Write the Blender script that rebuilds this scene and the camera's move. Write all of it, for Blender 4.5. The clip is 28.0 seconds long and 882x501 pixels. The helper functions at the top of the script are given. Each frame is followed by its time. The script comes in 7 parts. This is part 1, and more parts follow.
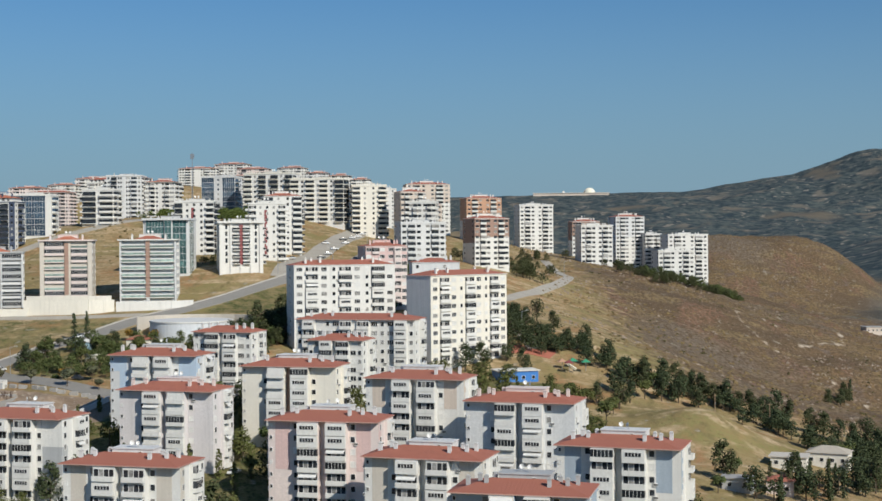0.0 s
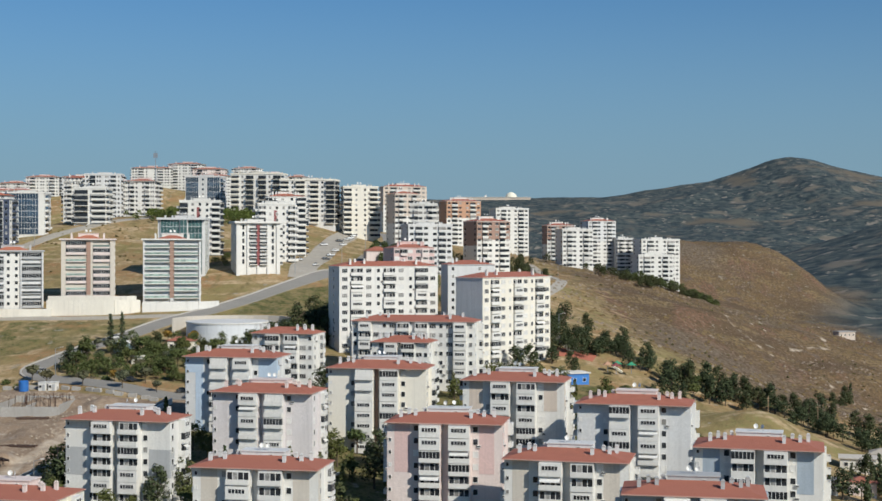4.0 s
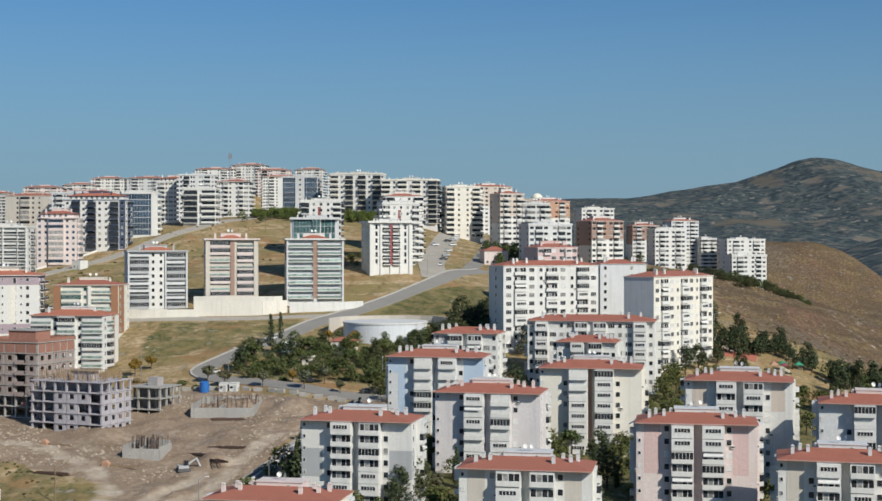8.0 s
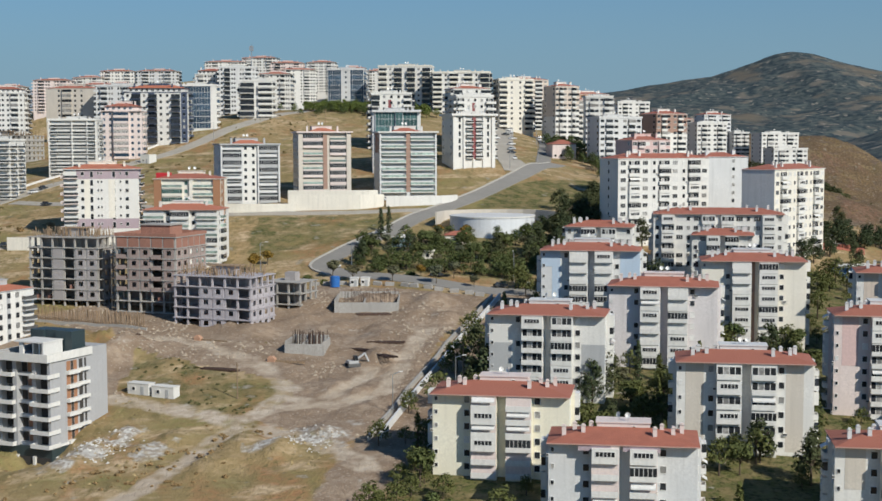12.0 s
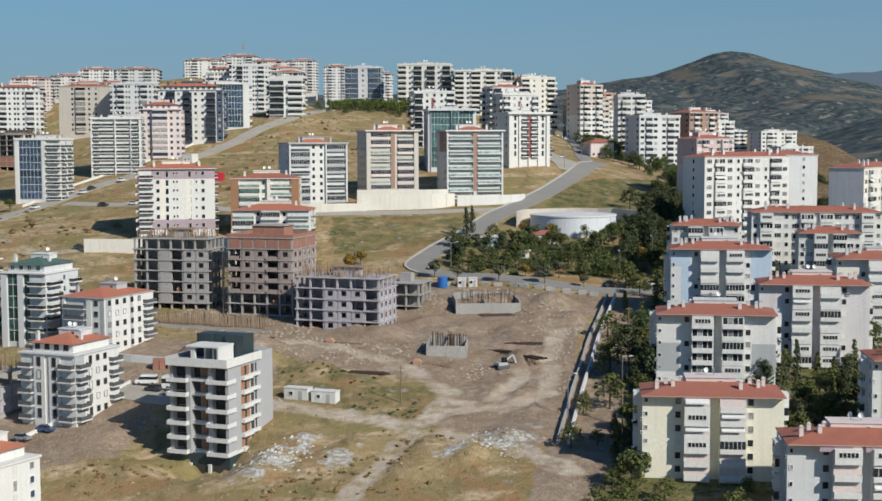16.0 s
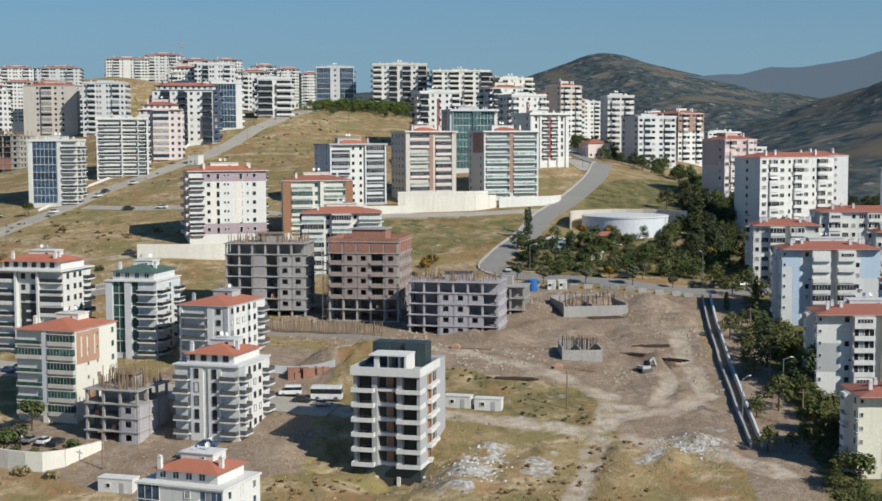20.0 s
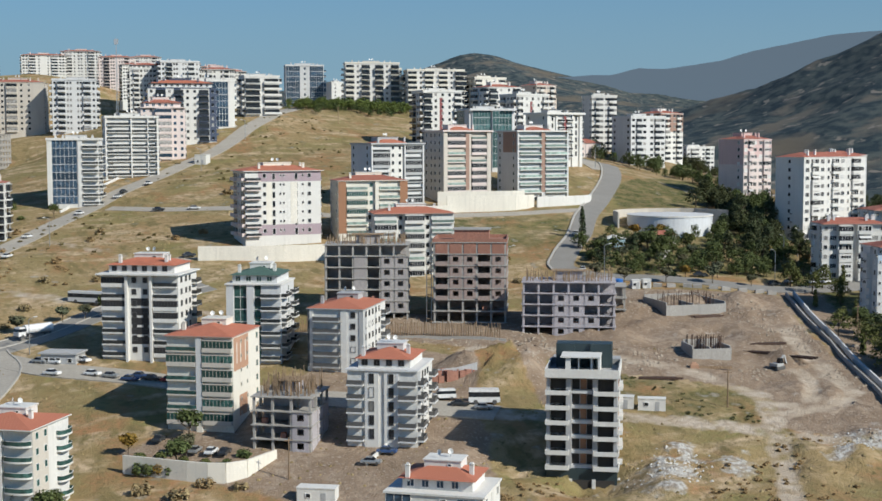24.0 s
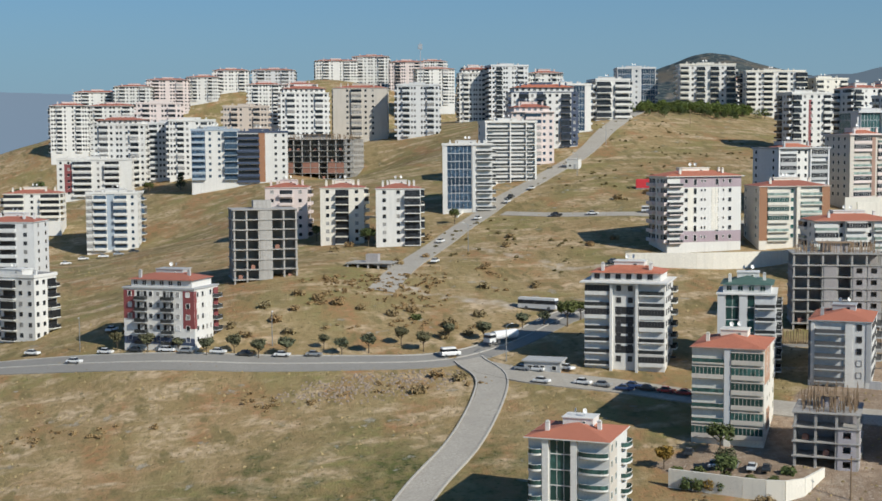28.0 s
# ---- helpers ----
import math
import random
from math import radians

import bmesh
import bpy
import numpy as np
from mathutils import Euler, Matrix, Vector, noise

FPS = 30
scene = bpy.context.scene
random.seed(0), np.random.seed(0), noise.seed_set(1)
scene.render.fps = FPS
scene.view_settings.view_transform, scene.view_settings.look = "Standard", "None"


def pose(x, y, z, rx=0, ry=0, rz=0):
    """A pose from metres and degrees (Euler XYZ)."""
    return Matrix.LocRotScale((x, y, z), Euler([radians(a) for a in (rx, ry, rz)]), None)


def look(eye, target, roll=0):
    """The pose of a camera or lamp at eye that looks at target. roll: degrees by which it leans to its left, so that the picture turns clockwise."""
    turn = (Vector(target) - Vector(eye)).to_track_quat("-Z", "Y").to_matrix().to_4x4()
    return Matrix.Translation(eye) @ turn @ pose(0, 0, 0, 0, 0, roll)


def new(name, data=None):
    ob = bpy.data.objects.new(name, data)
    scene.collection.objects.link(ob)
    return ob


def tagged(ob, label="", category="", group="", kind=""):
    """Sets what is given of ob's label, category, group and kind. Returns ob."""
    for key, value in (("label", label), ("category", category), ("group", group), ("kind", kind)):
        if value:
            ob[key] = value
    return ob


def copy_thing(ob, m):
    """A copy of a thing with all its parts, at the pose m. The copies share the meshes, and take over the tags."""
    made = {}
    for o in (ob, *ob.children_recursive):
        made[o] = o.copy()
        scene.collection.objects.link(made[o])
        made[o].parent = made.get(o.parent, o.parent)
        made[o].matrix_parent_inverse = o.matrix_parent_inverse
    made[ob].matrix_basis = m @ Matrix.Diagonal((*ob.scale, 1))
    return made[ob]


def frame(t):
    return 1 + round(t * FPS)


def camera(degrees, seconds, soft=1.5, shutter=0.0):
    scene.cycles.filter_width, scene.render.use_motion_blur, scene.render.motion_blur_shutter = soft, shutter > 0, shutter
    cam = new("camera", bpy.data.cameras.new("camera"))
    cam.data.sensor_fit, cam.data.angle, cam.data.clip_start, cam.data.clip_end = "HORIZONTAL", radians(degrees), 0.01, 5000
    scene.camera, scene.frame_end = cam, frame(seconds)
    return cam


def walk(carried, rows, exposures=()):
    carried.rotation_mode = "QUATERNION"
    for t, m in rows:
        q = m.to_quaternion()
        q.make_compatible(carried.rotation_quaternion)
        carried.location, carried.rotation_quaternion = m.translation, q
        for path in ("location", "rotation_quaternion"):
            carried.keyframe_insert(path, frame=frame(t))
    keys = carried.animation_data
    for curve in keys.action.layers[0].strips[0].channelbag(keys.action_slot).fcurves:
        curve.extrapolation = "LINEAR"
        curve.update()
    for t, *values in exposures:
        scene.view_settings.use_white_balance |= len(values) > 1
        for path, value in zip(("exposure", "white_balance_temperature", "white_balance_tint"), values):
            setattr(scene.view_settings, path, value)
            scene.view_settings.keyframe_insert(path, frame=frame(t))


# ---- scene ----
cam = camera(35.90, 28.0, soft=1.6)
ROWS = [
    (0.0, -26.99, 11.34, 100.76, 0.119, -0.287, -0.457),
    (0.5, -32.92, 11.79, 100.45, 0.025, -0.234, -0.379),
    (1.0, -39.22, 11.59, 100.12, -0.623, -0.174, -0.173),
    (1.5, -45.34, 11.41, 100.14, -1.934, -0.164, -0.060),
    (2.0, -51.78, 11.92, 100.01, -3.830, -0.139, 0.032),
    (2.5, -57.43, 11.88, 100.12, -3.960, -0.130, 0.040),
    (3.0, -63.55, 12.65, 100.31, -3.915, -0.146, 0.050),
    (3.5, -69.63, 13.59, 100.42, -3.845, -0.156, 0.051),
    (5.5, -94.48, 17.22, 100.38, -3.625, -0.151, 0.006),
    (6.0, -100.64, 17.64, 100.29, -3.569, -0.138, -0.014),
    (6.5, -106.46, 18.61, 100.20, -3.498, -0.134, -0.000),
    (7.0, -116.84, 20.56, 100.02, -3.428, -0.125, -0.041),
    (7.5, -122.71, 21.55, 99.73, -3.402, -0.097, -0.003),
    (8.0, -128.63, 22.65, 99.56, -3.363, -0.087, -0.067),
    (8.5, -135.82, 24.25, 99.09, -3.410, -0.028, -0.079),
    (9.0, -141.44, 25.10, 98.95, -3.632, -0.006, -0.117),
    (9.5, -148.08, 26.01, 98.79, -4.188, 0.016, -0.109),
    (10.0, -154.12, 27.24, 98.60, -4.701, 0.041, -0.114),
    (10.5, -160.54, 28.53, 98.20, -5.001, -0.719, -0.104),
    (11.0, -166.46, 29.48, 98.53, -4.987, -2.434, -0.128),
    (11.5, -173.68, 31.09, 98.45, -5.020, -4.357, -0.096),
    (12.0, -180.32, 32.27, 98.80, -5.012, -4.493, -0.106),
    (12.5, -186.37, 33.47, 98.83, -4.981, -4.504, -0.158),
    (14.5, -213.86, 39.20, 98.86, -7.007, -4.520, -0.166),
    (15.0, -219.34, 40.87, 98.72, -7.279, -4.511, -0.188),
    (15.5, -226.54, 42.00, 98.74, -7.689, -4.523, -0.170),
    (16.0, -233.69, 43.15, 98.87, -8.092, -4.547, -0.182),
    (16.5, -240.98, 44.80, 98.88, -8.548, -4.553, -0.142),
    (17.0, -248.76, 46.72, 99.05, -9.089, -4.551, -0.166),
    (17.5, -260.15, 50.53, 98.94, -9.988, -4.510, -0.186),
    (18.0, -267.70, 52.73, 99.10, -11.978, -4.526, -0.127),
    (18.5, -275.93, 55.25, 99.13, -13.503, -4.527, -0.103),
    (19.0, -283.75, 57.59, 99.23, -13.778, -4.542, -0.143),
    (19.5, -292.04, 60.35, 99.25, -13.736, -4.547, -0.192),
    (20.0, -299.35, 62.74, 99.30, -14.070, -4.549, -0.236),
    (20.5, -306.78, 65.27, 99.37, -14.770, -4.561, -0.211),
    (21.0, -317.30, 68.97, 99.35, -15.731, -4.566, -0.212),
    (21.5, -326.07, 71.92, 99.44, -16.580, -4.582, -0.149),
    (23.5, -355.16, 83.32, 99.40, -19.511, -4.573, -0.150),
    (24.0, -363.11, 86.19, 99.54, -20.205, -4.593, -0.153),
    (24.5, -370.71, 88.95, 99.67, -20.329, -4.605, -0.200),
    (25.0, -378.25, 92.51, 99.50, -20.369, -4.574, -0.205),
    (25.5, -385.55, 95.43, 99.85, -19.901, -4.610, -0.303),
    (26.0, -393.39, 99.14, 99.96, -19.054, -4.610, -0.386),
    (26.5, -400.64, 101.57, 100.44, -17.651, -4.640, -0.488),
    (27.0, -408.67, 103.97, 101.26, -15.849, -4.681, -0.453),
    (27.5, -417.10, 107.92, 101.06, -13.627, -4.594, -0.474),
    (28.0, -425.71, 111.16, 100.87, -11.294, -4.481, -0.370),
]
walk(cam, [(t, pose(x, y, z, 90 + pitch, 0, yaw) @ pose(0, 0, 0, 0, 0, roll)) for t, x, y, z, yaw, pitch, roll in ROWS],
     exposures=((0.0, -0.12, 6380, 10), (9.5, -0.12, 6350, 10), (12.0, -0.12, 6360, 10), (18.0, -0.09, 6280, 9.5), (24.0, -0.02, 6250, 9), (28.0, -0.04, 6290, 9.5)))

# ---- sky, sun, exposure ----
SUN_AZ, SUN_EL = 36.0, 35.0      # from the right behind the camera
sun_to = Vector((math.sin(radians(SUN_AZ)) * math.cos(radians(SUN_EL)), -math.cos(radians(SUN_AZ)) * math.cos(radians(SUN_EL)), math.sin(radians(SUN_EL))))
world = bpy.data.worlds.new("sky")
scene.world = world
world.use_nodes = True
wn, wl = world.node_tree.nodes, world.node_tree.links
sky = wn.new("ShaderNodeTexSky")
sky.sky_type, sky.sun_disc = "NISHITA", False
sky.sun_elevation, sky.sun_rotation = radians(SUN_EL), radians(180 - SUN_AZ)
sky.altitude, sky.air_density, sky.dust_density, sky.ozone_density = 150, 1.0, 1.0, 2.0
wn["Background"].inputs[1].default_value = 0.066
tint = wn.new("ShaderNodeMix")
tint.data_type, tint.blend_type = "RGBA", "MULTIPLY"
tint.inputs[0].default_value = 1.0
tint.inputs[7].default_value = (0.55, 1.0, 1.36, 1)
wl.new(sky.outputs[0], tint.inputs[6])
# haze thickens towards the horizon, all the way round
way = wn.new("ShaderNodeSeparateXYZ")
wl.new(wn.new("ShaderNodeTexCoord").outputs["Generated"], way.inputs[0])
low = wn.new("ShaderNodeMapRange")
low.interpolation_type = "SMOOTHSTEP"
low.inputs[1].default_value, low.inputs[2].default_value, low.inputs[3].default_value, low.inputs[4].default_value = -0.02, 0.24, 0.92, 0.0
wl.new(way.outputs[2], low.inputs[0])
haze = wn.new("ShaderNodeMix")
haze.data_type = "RGBA"
haze.inputs[7].default_value = (3.75, 5.65, 7.1, 1)
wl.new(low.outputs[0], haze.inputs[0])
wl.new(tint.outputs[2], haze.inputs[6])
wl.new(haze.outputs[2], wn["Background"].inputs[0])
sun = new("sun", bpy.data.lights.new("sun", "SUN"))
sun.data.energy, sun.data.angle, sun.data.color = 4.9, radians(0.55), (1.0, 0.94, 0.82)
sun.matrix_world = look(sun_to * 900, (0, 0, 0))
scene.view_settings.exposure = 0.0

# ---- materials ----
MATS = {}


def ramp_mix(nt, fac, a, b):
    n = nt.nodes.new("ShaderNodeMix")
    n.data_type = "RGBA"
    nt.links.new(fac, n.inputs[0])
    for k, c in ((6, a), (7, b)):
        if isinstance(c, (tuple, list)):
            n.inputs[k].default_value = (*c[:3], 1)
        else:
            nt.links.new(c, n.inputs[k])
    return n.outputs[2]


def noise_fac(nt, co, scale, detail=4.0, lo=0.35, hi=0.65, stretch=None):
    if stretch:
        mp = nt.nodes.new("ShaderNodeMapping")
        mp.inputs["Scale"].default_value = stretch
        nt.links.new(co, mp.inputs[0])
        co = mp.outputs[0]
    n = nt.nodes.new("ShaderNodeTexNoise")
    n.inputs["Scale"].default_value, n.inputs["Detail"].default_value = scale, detail
    nt.links.new(co, n.inputs["Vector"])
    r = nt.nodes.new("ShaderNodeMapRange")
    r.inputs[1].default_value, r.inputs[2].default_value = lo, hi
    nt.links.new(n.outputs["Fac"], r.inputs[0])
    return r.outputs[0]


def base_mat(name):
    m = bpy.data.materials.new(name)
    m.use_nodes = True
    nt = m.node_tree
    co = nt.nodes.new("ShaderNodeNewGeometry").outputs["Position"]
    return m, nt, nt.nodes["Principled BSDF"], co


def bump(nt, bs, fac, dist, strength=0.6):
    b = nt.nodes.new("ShaderNodeBump")
    b.inputs["Strength"].default_value, b.inputs["Distance"].default_value = strength, dist
    nt.links.new(fac, b.inputs["Height"])
    nt.links.new(b.outputs[0], bs.inputs["Normal"])


def shade(c, k):
    return tuple(min(1.0, v * k) for v in c)


def paint(name, rgb, rough=0.85, var=0.10, grime=0.16, metal=0.0):
    """Plastered or painted surface: fine mottling, broad patches and rain streaks."""
    if name in MATS:
        return MATS[name]
    m, nt, bs, co = base_mat(name)
    fine = noise_fac(nt, co, 2.2, 5)
    broad = noise_fac(nt, co, 0.16, 3)
    streak = noise_fac(nt, co, 1.0, 4, 0.52, 0.8, (1.1, 1.1, 0.06))
    c = ramp_mix(nt, fine, shade(rgb, 1 - var), shade(rgb, 1 + var * 0.5))
    hue = ramp_mix(nt, broad, c, shade(rgb, 1 - var * 0.8))
    dirt = nt.nodes.new("ShaderNodeMath")
    dirt.operation = "MULTIPLY"
    dirt.inputs[1].default_value = grime * 2.0
    nt.links.new(streak, dirt.inputs[0])
    c = ramp_mix(nt, dirt.outputs[0], hue, tuple(v * 0.5 + 0.03 for v in rgb))
    nt.links.new(c, bs.inputs["Base Color"])
    bs.inputs["Roughness"].default_value, bs.inputs["Metallic"].default_value = rough, metal
    bump(nt, bs, fine, 0.03, 0.3)
    MATS[name] = m
    return m


def plain(name, rgb, rough=0.6, metal=0.0, var=0.12, scale=1.5):
    if name in MATS:
        return MATS[name]
    m, nt, bs, co = base_mat(name)
    info = nt.nodes.new("ShaderNodeObjectInfo").outputs["Random"]
    f = noise_fac(nt, co, scale, 4)
    c = ramp_mix(nt, f, shade(rgb, 1 - var), shade(rgb, 1 + var))
    c = ramp_mix(nt, info, c, shade(rgb, 1 - var))
    nt.links.new(c, bs.inputs["Base Color"])
    bs.inputs["Roughness"].default_value, bs.inputs["Metallic"].default_value = rough, metal
    MATS[name] = m
    return m


def glass(name, rgb, rough=0.12):
    """Window pane over a dim room: dark, glossy, each with its own tone."""
    if name in MATS:
        return MATS[name]
    m, nt, bs, co = base_mat(name)
    info = nt.nodes.new("ShaderNodeObjectInfo").outputs["Random"]
    c = ramp_mix(nt, info, shade(rgb, 0.5), shade(rgb, 1.7))
    f = noise_fac(nt, co, 0.9, 2)
    c = ramp_mix(nt, f, c, shade(rgb, 0.6))
    nt.links.new(c, bs.inputs["Base Color"])
    bs.inputs["Roughness"].default_value = rough
    bs.inputs["IOR"].default_value = 1.5
    bs.inputs["Specular IOR Level"].default_value = 0.35
    MATS[name] = m
    return m


def tile_mat(name, rgb):
    """Clay roof tiles: courses across the slope, patchy weathering."""
    m, nt, bs, co = base_mat(name)
    f = noise_fac(nt, co, 0.5, 4)
    fine = noise_fac(nt, co, 5.0, 3)
    info = nt.nodes.new("ShaderNodeObjectInfo").outputs["Random"]
    c = ramp_mix(nt, f, shade(rgb, 0.72), shade(rgb, 1.12))
    c = ramp_mix(nt, fine, c, tuple(v * 0.85 + 0.02 for v in rgb))
    c = ramp_mix(nt, info, c, (rgb[0] * 0.85, rgb[1] * 0.95, rgb[2] * 1.05))
    nt.links.new(c, bs.inputs["Base Color"])
    bs.inputs["Roughness"].default_value = 0.85
    w = nt.nodes.new("ShaderNodeTexWave")
    w.inputs["Scale"].default_value, w.inputs["Distortion"].default_value = 1.3, 1.0
    nt.links.new(co, w.inputs["Vector"])
    bump(nt, bs, w.outputs["Fac"], 0.06, 0.5)
    MATS[name] = m
    return m


WHITE = paint("white_plaster", (0.70, 0.685, 0.645))
CREAM = paint("cream_plaster", (0.75, 0.71, 0.62))
YELLOW = paint("pale_yellow_plaster", (0.79, 0.75, 0.61))
LILAC = paint("lilac_grey_plaster", (0.65, 0.61, 0.60))
PINK = paint("pink_plaster", (0.64, 0.46, 0.43))
PALEPINK = paint("pale_pink_plaster", (0.70, 0.60, 0.56))
BLUE = paint("blue_plaster", (0.46, 0.56, 0.67))
BEIGE = paint("beige_plaster", (0.58, 0.53, 0.46))
TAN = paint("tan_plaster", (0.60, 0.51, 0.43))
ORANGE = paint("orange_plaster", (0.48, 0.28, 0.18))
BROWN = paint("brown_plaster", (0.34, 0.22, 0.17))
GREY = paint("grey_plaster", (0.42, 0.425, 0.425))
PALEGREY = paint("pale_grey_plaster", (0.63, 0.63, 0.62))
DARK = paint("anthracite_cladding", (0.07, 0.08, 0.09), 0.5)
NAVY = paint("navy_cladding", (0.06, 0.08, 0.13), 0.5)
MAROON = paint("maroon_panel", (0.24, 0.065, 0.065), 0.6)
WOODY = paint("timber_look_panel", (0.34, 0.17, 0.09), 0.6)
BLUEGREY = paint("blue_grey_plaster", (0.36, 0.42, 0.48))
MAUVE = paint("mauve_plaster", (0.40, 0.32, 0.35))
TILE = tile_mat("clay_roof_tile", (0.40, 0.13, 0.078))
TILE2 = tile_mat("orange_roof_tile", (0.50, 0.16, 0.085))
TILEG = tile_mat("green_roof_tile", (0.07, 0.13, 0.10))
CONC = paint("raw_concrete", (0.40, 0.38, 0.35), 0.9, 0.2, 0.3)
BLOCK = paint("grey_blockwork", (0.40, 0.37, 0.36), 0.95, 0.22, 0.2)
LILACBLOCK = paint("lilac_blockwork", (0.45, 0.42, 0.44), 0.95, 0.2, 0.2)
BRICK = paint("hollow_brick", (0.36, 0.18, 0.13), 0.95, 0.25, 0.2)
TIMBER = plain("weathered_timber", (0.30, 0.21, 0.13), 0.9, 0, 0.35, 3)
RUST = plain("rusty_steel", (0.10, 0.06, 0.045), 0.8, 0.2, 0.3)
ASPHALT = paint("asphalt", (0.265, 0.25, 0.225), 0.9, 0.14, 0.16)
OLDASPHALT = paint("pale_worn_asphalt", (0.40, 0.365, 0.31), 0.9, 0.18, 0.25)
DIRTROAD = paint("packed_dirt", (0.46, 0.38, 0.295), 0.95, 0.2, 0.25)
KERB = paint("white_kerb", (0.46, 0.43, 0.38), 0.85, 0.15, 0.3)
ROOFGREY = paint("roof_membrane", (0.40, 0.39, 0.38), 0.9, 0.2, 0.3)
METAL = plain("galvanised_metal", (0.45, 0.46, 0.47), 0.4, 0.8)
GLASS = glass("window_glass", (0.032, 0.036, 0.042))
GLASSB = glass("blue_glass", (0.05, 0.085, 0.13), 0.08)
GLASST = glass("teal_glass", (0.042, 0.105, 0.095), 0.10)
CURTAIN = plain("window_with_curtain", (0.34, 0.33, 0.31), 0.5, 0, 0.5)
BLIND = plain("white_blind", (0.68, 0.67, 0.64), 0.7)
FRAME = plain("white_window_frame", (0.74, 0.73, 0.70), 0.5)
FRAMED = plain("dark_window_frame", (0.10, 0.10, 0.10), 0.5)
# near-black for thin panels: the shade inside openings is painted in
ROOMSHADE = plain("painted_room_shade", (0.05, 0.045, 0.04), 0.95)
SHUTTER = plain("dark_louvred_shutter", (0.03, 0.03, 0.032), 0.6)
RAILGLASS = glass("grey_glass_rail", (0.045, 0.05, 0.052), 0.3)
PALEGLASS = glass("pale_green_glass_rail", (0.26, 0.34, 0.30), 0.2)
TEALRAIL = glass("teal_glass_rail", (0.045, 0.10, 0.09), 0.15)
AWNING = plain("blue_awning", (0.08, 0.17, 0.38), 0.7)


# ---- mesh helpers ----
class Geo:
    """Collects boxes, prisms and faces, then makes one mesh."""

    def __init__(self):
        self.v, self.f, self.m = [], [], []

    def face(self, pts, mi=0):
        n = len(self.v)
        self.v += [tuple(p) for p in pts]
        self.f.append(tuple(range(n, n + len(pts))))
        self.m.append(mi)
        return self

    def box(self, x0, x1, y0, y1, z0, z1, mi=0):
        n = len(self.v)
        self.v += [(x, y, z) for z in (z0, z1) for x, y in ((x0, y0), (x1, y0), (x1, y1), (x0, y1))]
        for q in ((3, 2, 1, 0), (4, 5, 6, 7), (0, 1, 5, 4), (1, 2, 6, 5), (2, 3, 7, 6), (3, 0, 4, 7)):
            self.f.append(tuple(n + k for k in q))
            self.m.append(mi)
        return self

    def prism(self, poly, z0, z1, mi=0, cap=True):
        n, k = len(self.v), len(poly)
        self.v += [(x, y, z0) for x, y in poly] + [(x, y, z1) for x, y in poly]
        for i in range(k):
            j = (i + 1) % k
            self.f.append((n + i, n + j, n + k + j, n + k + i))
            self.m.append(mi)
        if cap:
            self.f += [tuple(n + k + i for i in range(k)), tuple(n + i for i in reversed(range(k)))]
            self.m += [mi, mi]
        return self

    def cyl(self, x, y, r0, r1, z0, z1, seg=8, mi=0):
        n = len(self.v)
        for z, r in ((z0, r0), (z1, r1)):
            self.v += [(x + r * math.cos(math.tau * i / seg), y + r * math.sin(math.tau * i / seg), z) for i in range(seg)]
        for i in range(seg):
            j = (i + 1) % seg
            self.f.append((n + i, n + j, n + seg + j, n + seg + i))
            self.m.append(mi)
        self.f += [tuple(n + seg + i for i in range(seg)), tuple(n + i for i in reversed(range(seg)))]
        self.m += [mi, mi]
        return self

    def beam(self, a, b, r, mi=0):
        """A square bar from a to b."""
        a, b = Vector(a), Vector(b)
        d = (b - a).normalized()
        s = d.cross(Vector((0, 0, 1)) if abs(d.z) < 0.9 else Vector((1, 0, 0))).normalized() * r
        t = d.cross(s).normalized() * r
        n = len(self.v)
        self.v += [tuple(p + q) for p in (a, b) for q in (s + t, s - t, -s - t, -s + t)]
        for q in ((0, 1, 2, 3), (7, 6, 5, 4), (4, 5, 1, 0), (5, 6, 2, 1), (6, 7, 3, 2), (7, 4, 0, 3)):
            self.f.append(tuple(n + k for k in q))
            self.m.append(mi)
        return self

    def rings(self, levels):
        """One skin through level rectangles (x0, x1, y0, y1, z, material of the band below), closed at both ends."""
        n = len(self.v)
        for x0, x1, y0, y1, z, _ in levels:
            self.v += [(x0, y0, z), (x1, y0, z), (x1, y1, z), (x0, y1, z)]
        for k in range(1, len(levels)):
            a, b = n + 4 * k - 4, n + 4 * k
            for i in range(4):
                j = (i + 1) % 4
                self.f.append((a + i, a + j, b + j, b + i))
                self.m.append(levels[k][5])
        e = n + 4 * len(levels) - 4
        self.f += [(n + 3, n + 2, n + 1, n), (e, e + 1, e + 2, e + 3)]
        self.m += [levels[0][5], levels[-1][5]]
        return self

    def skin(self, levels):
        """One skin through level polygons of equal count: (polygon, z, material of the band below), closed at both ends."""
        n, k = len(self.v), len(levels[0][0])
        for poly, z, _ in levels:
            self.v += [(x, y, z) for x, y in poly]
        for q in range(1, len(levels)):
            a, b = n + k * (q - 1), n + k * q
            for i in range(k):
                j = (i + 1) % k
                self.f.append((a + i, a + j, b + j, b + i))
                self.m.append(levels[q][2])
        e = n + k * (len(levels) - 1)
        self.f += [tuple(n + i for i in reversed(range(k))), tuple(e + i for i in range(k))]
        self.m += [levels[0][2], levels[-1][2]]
        return self

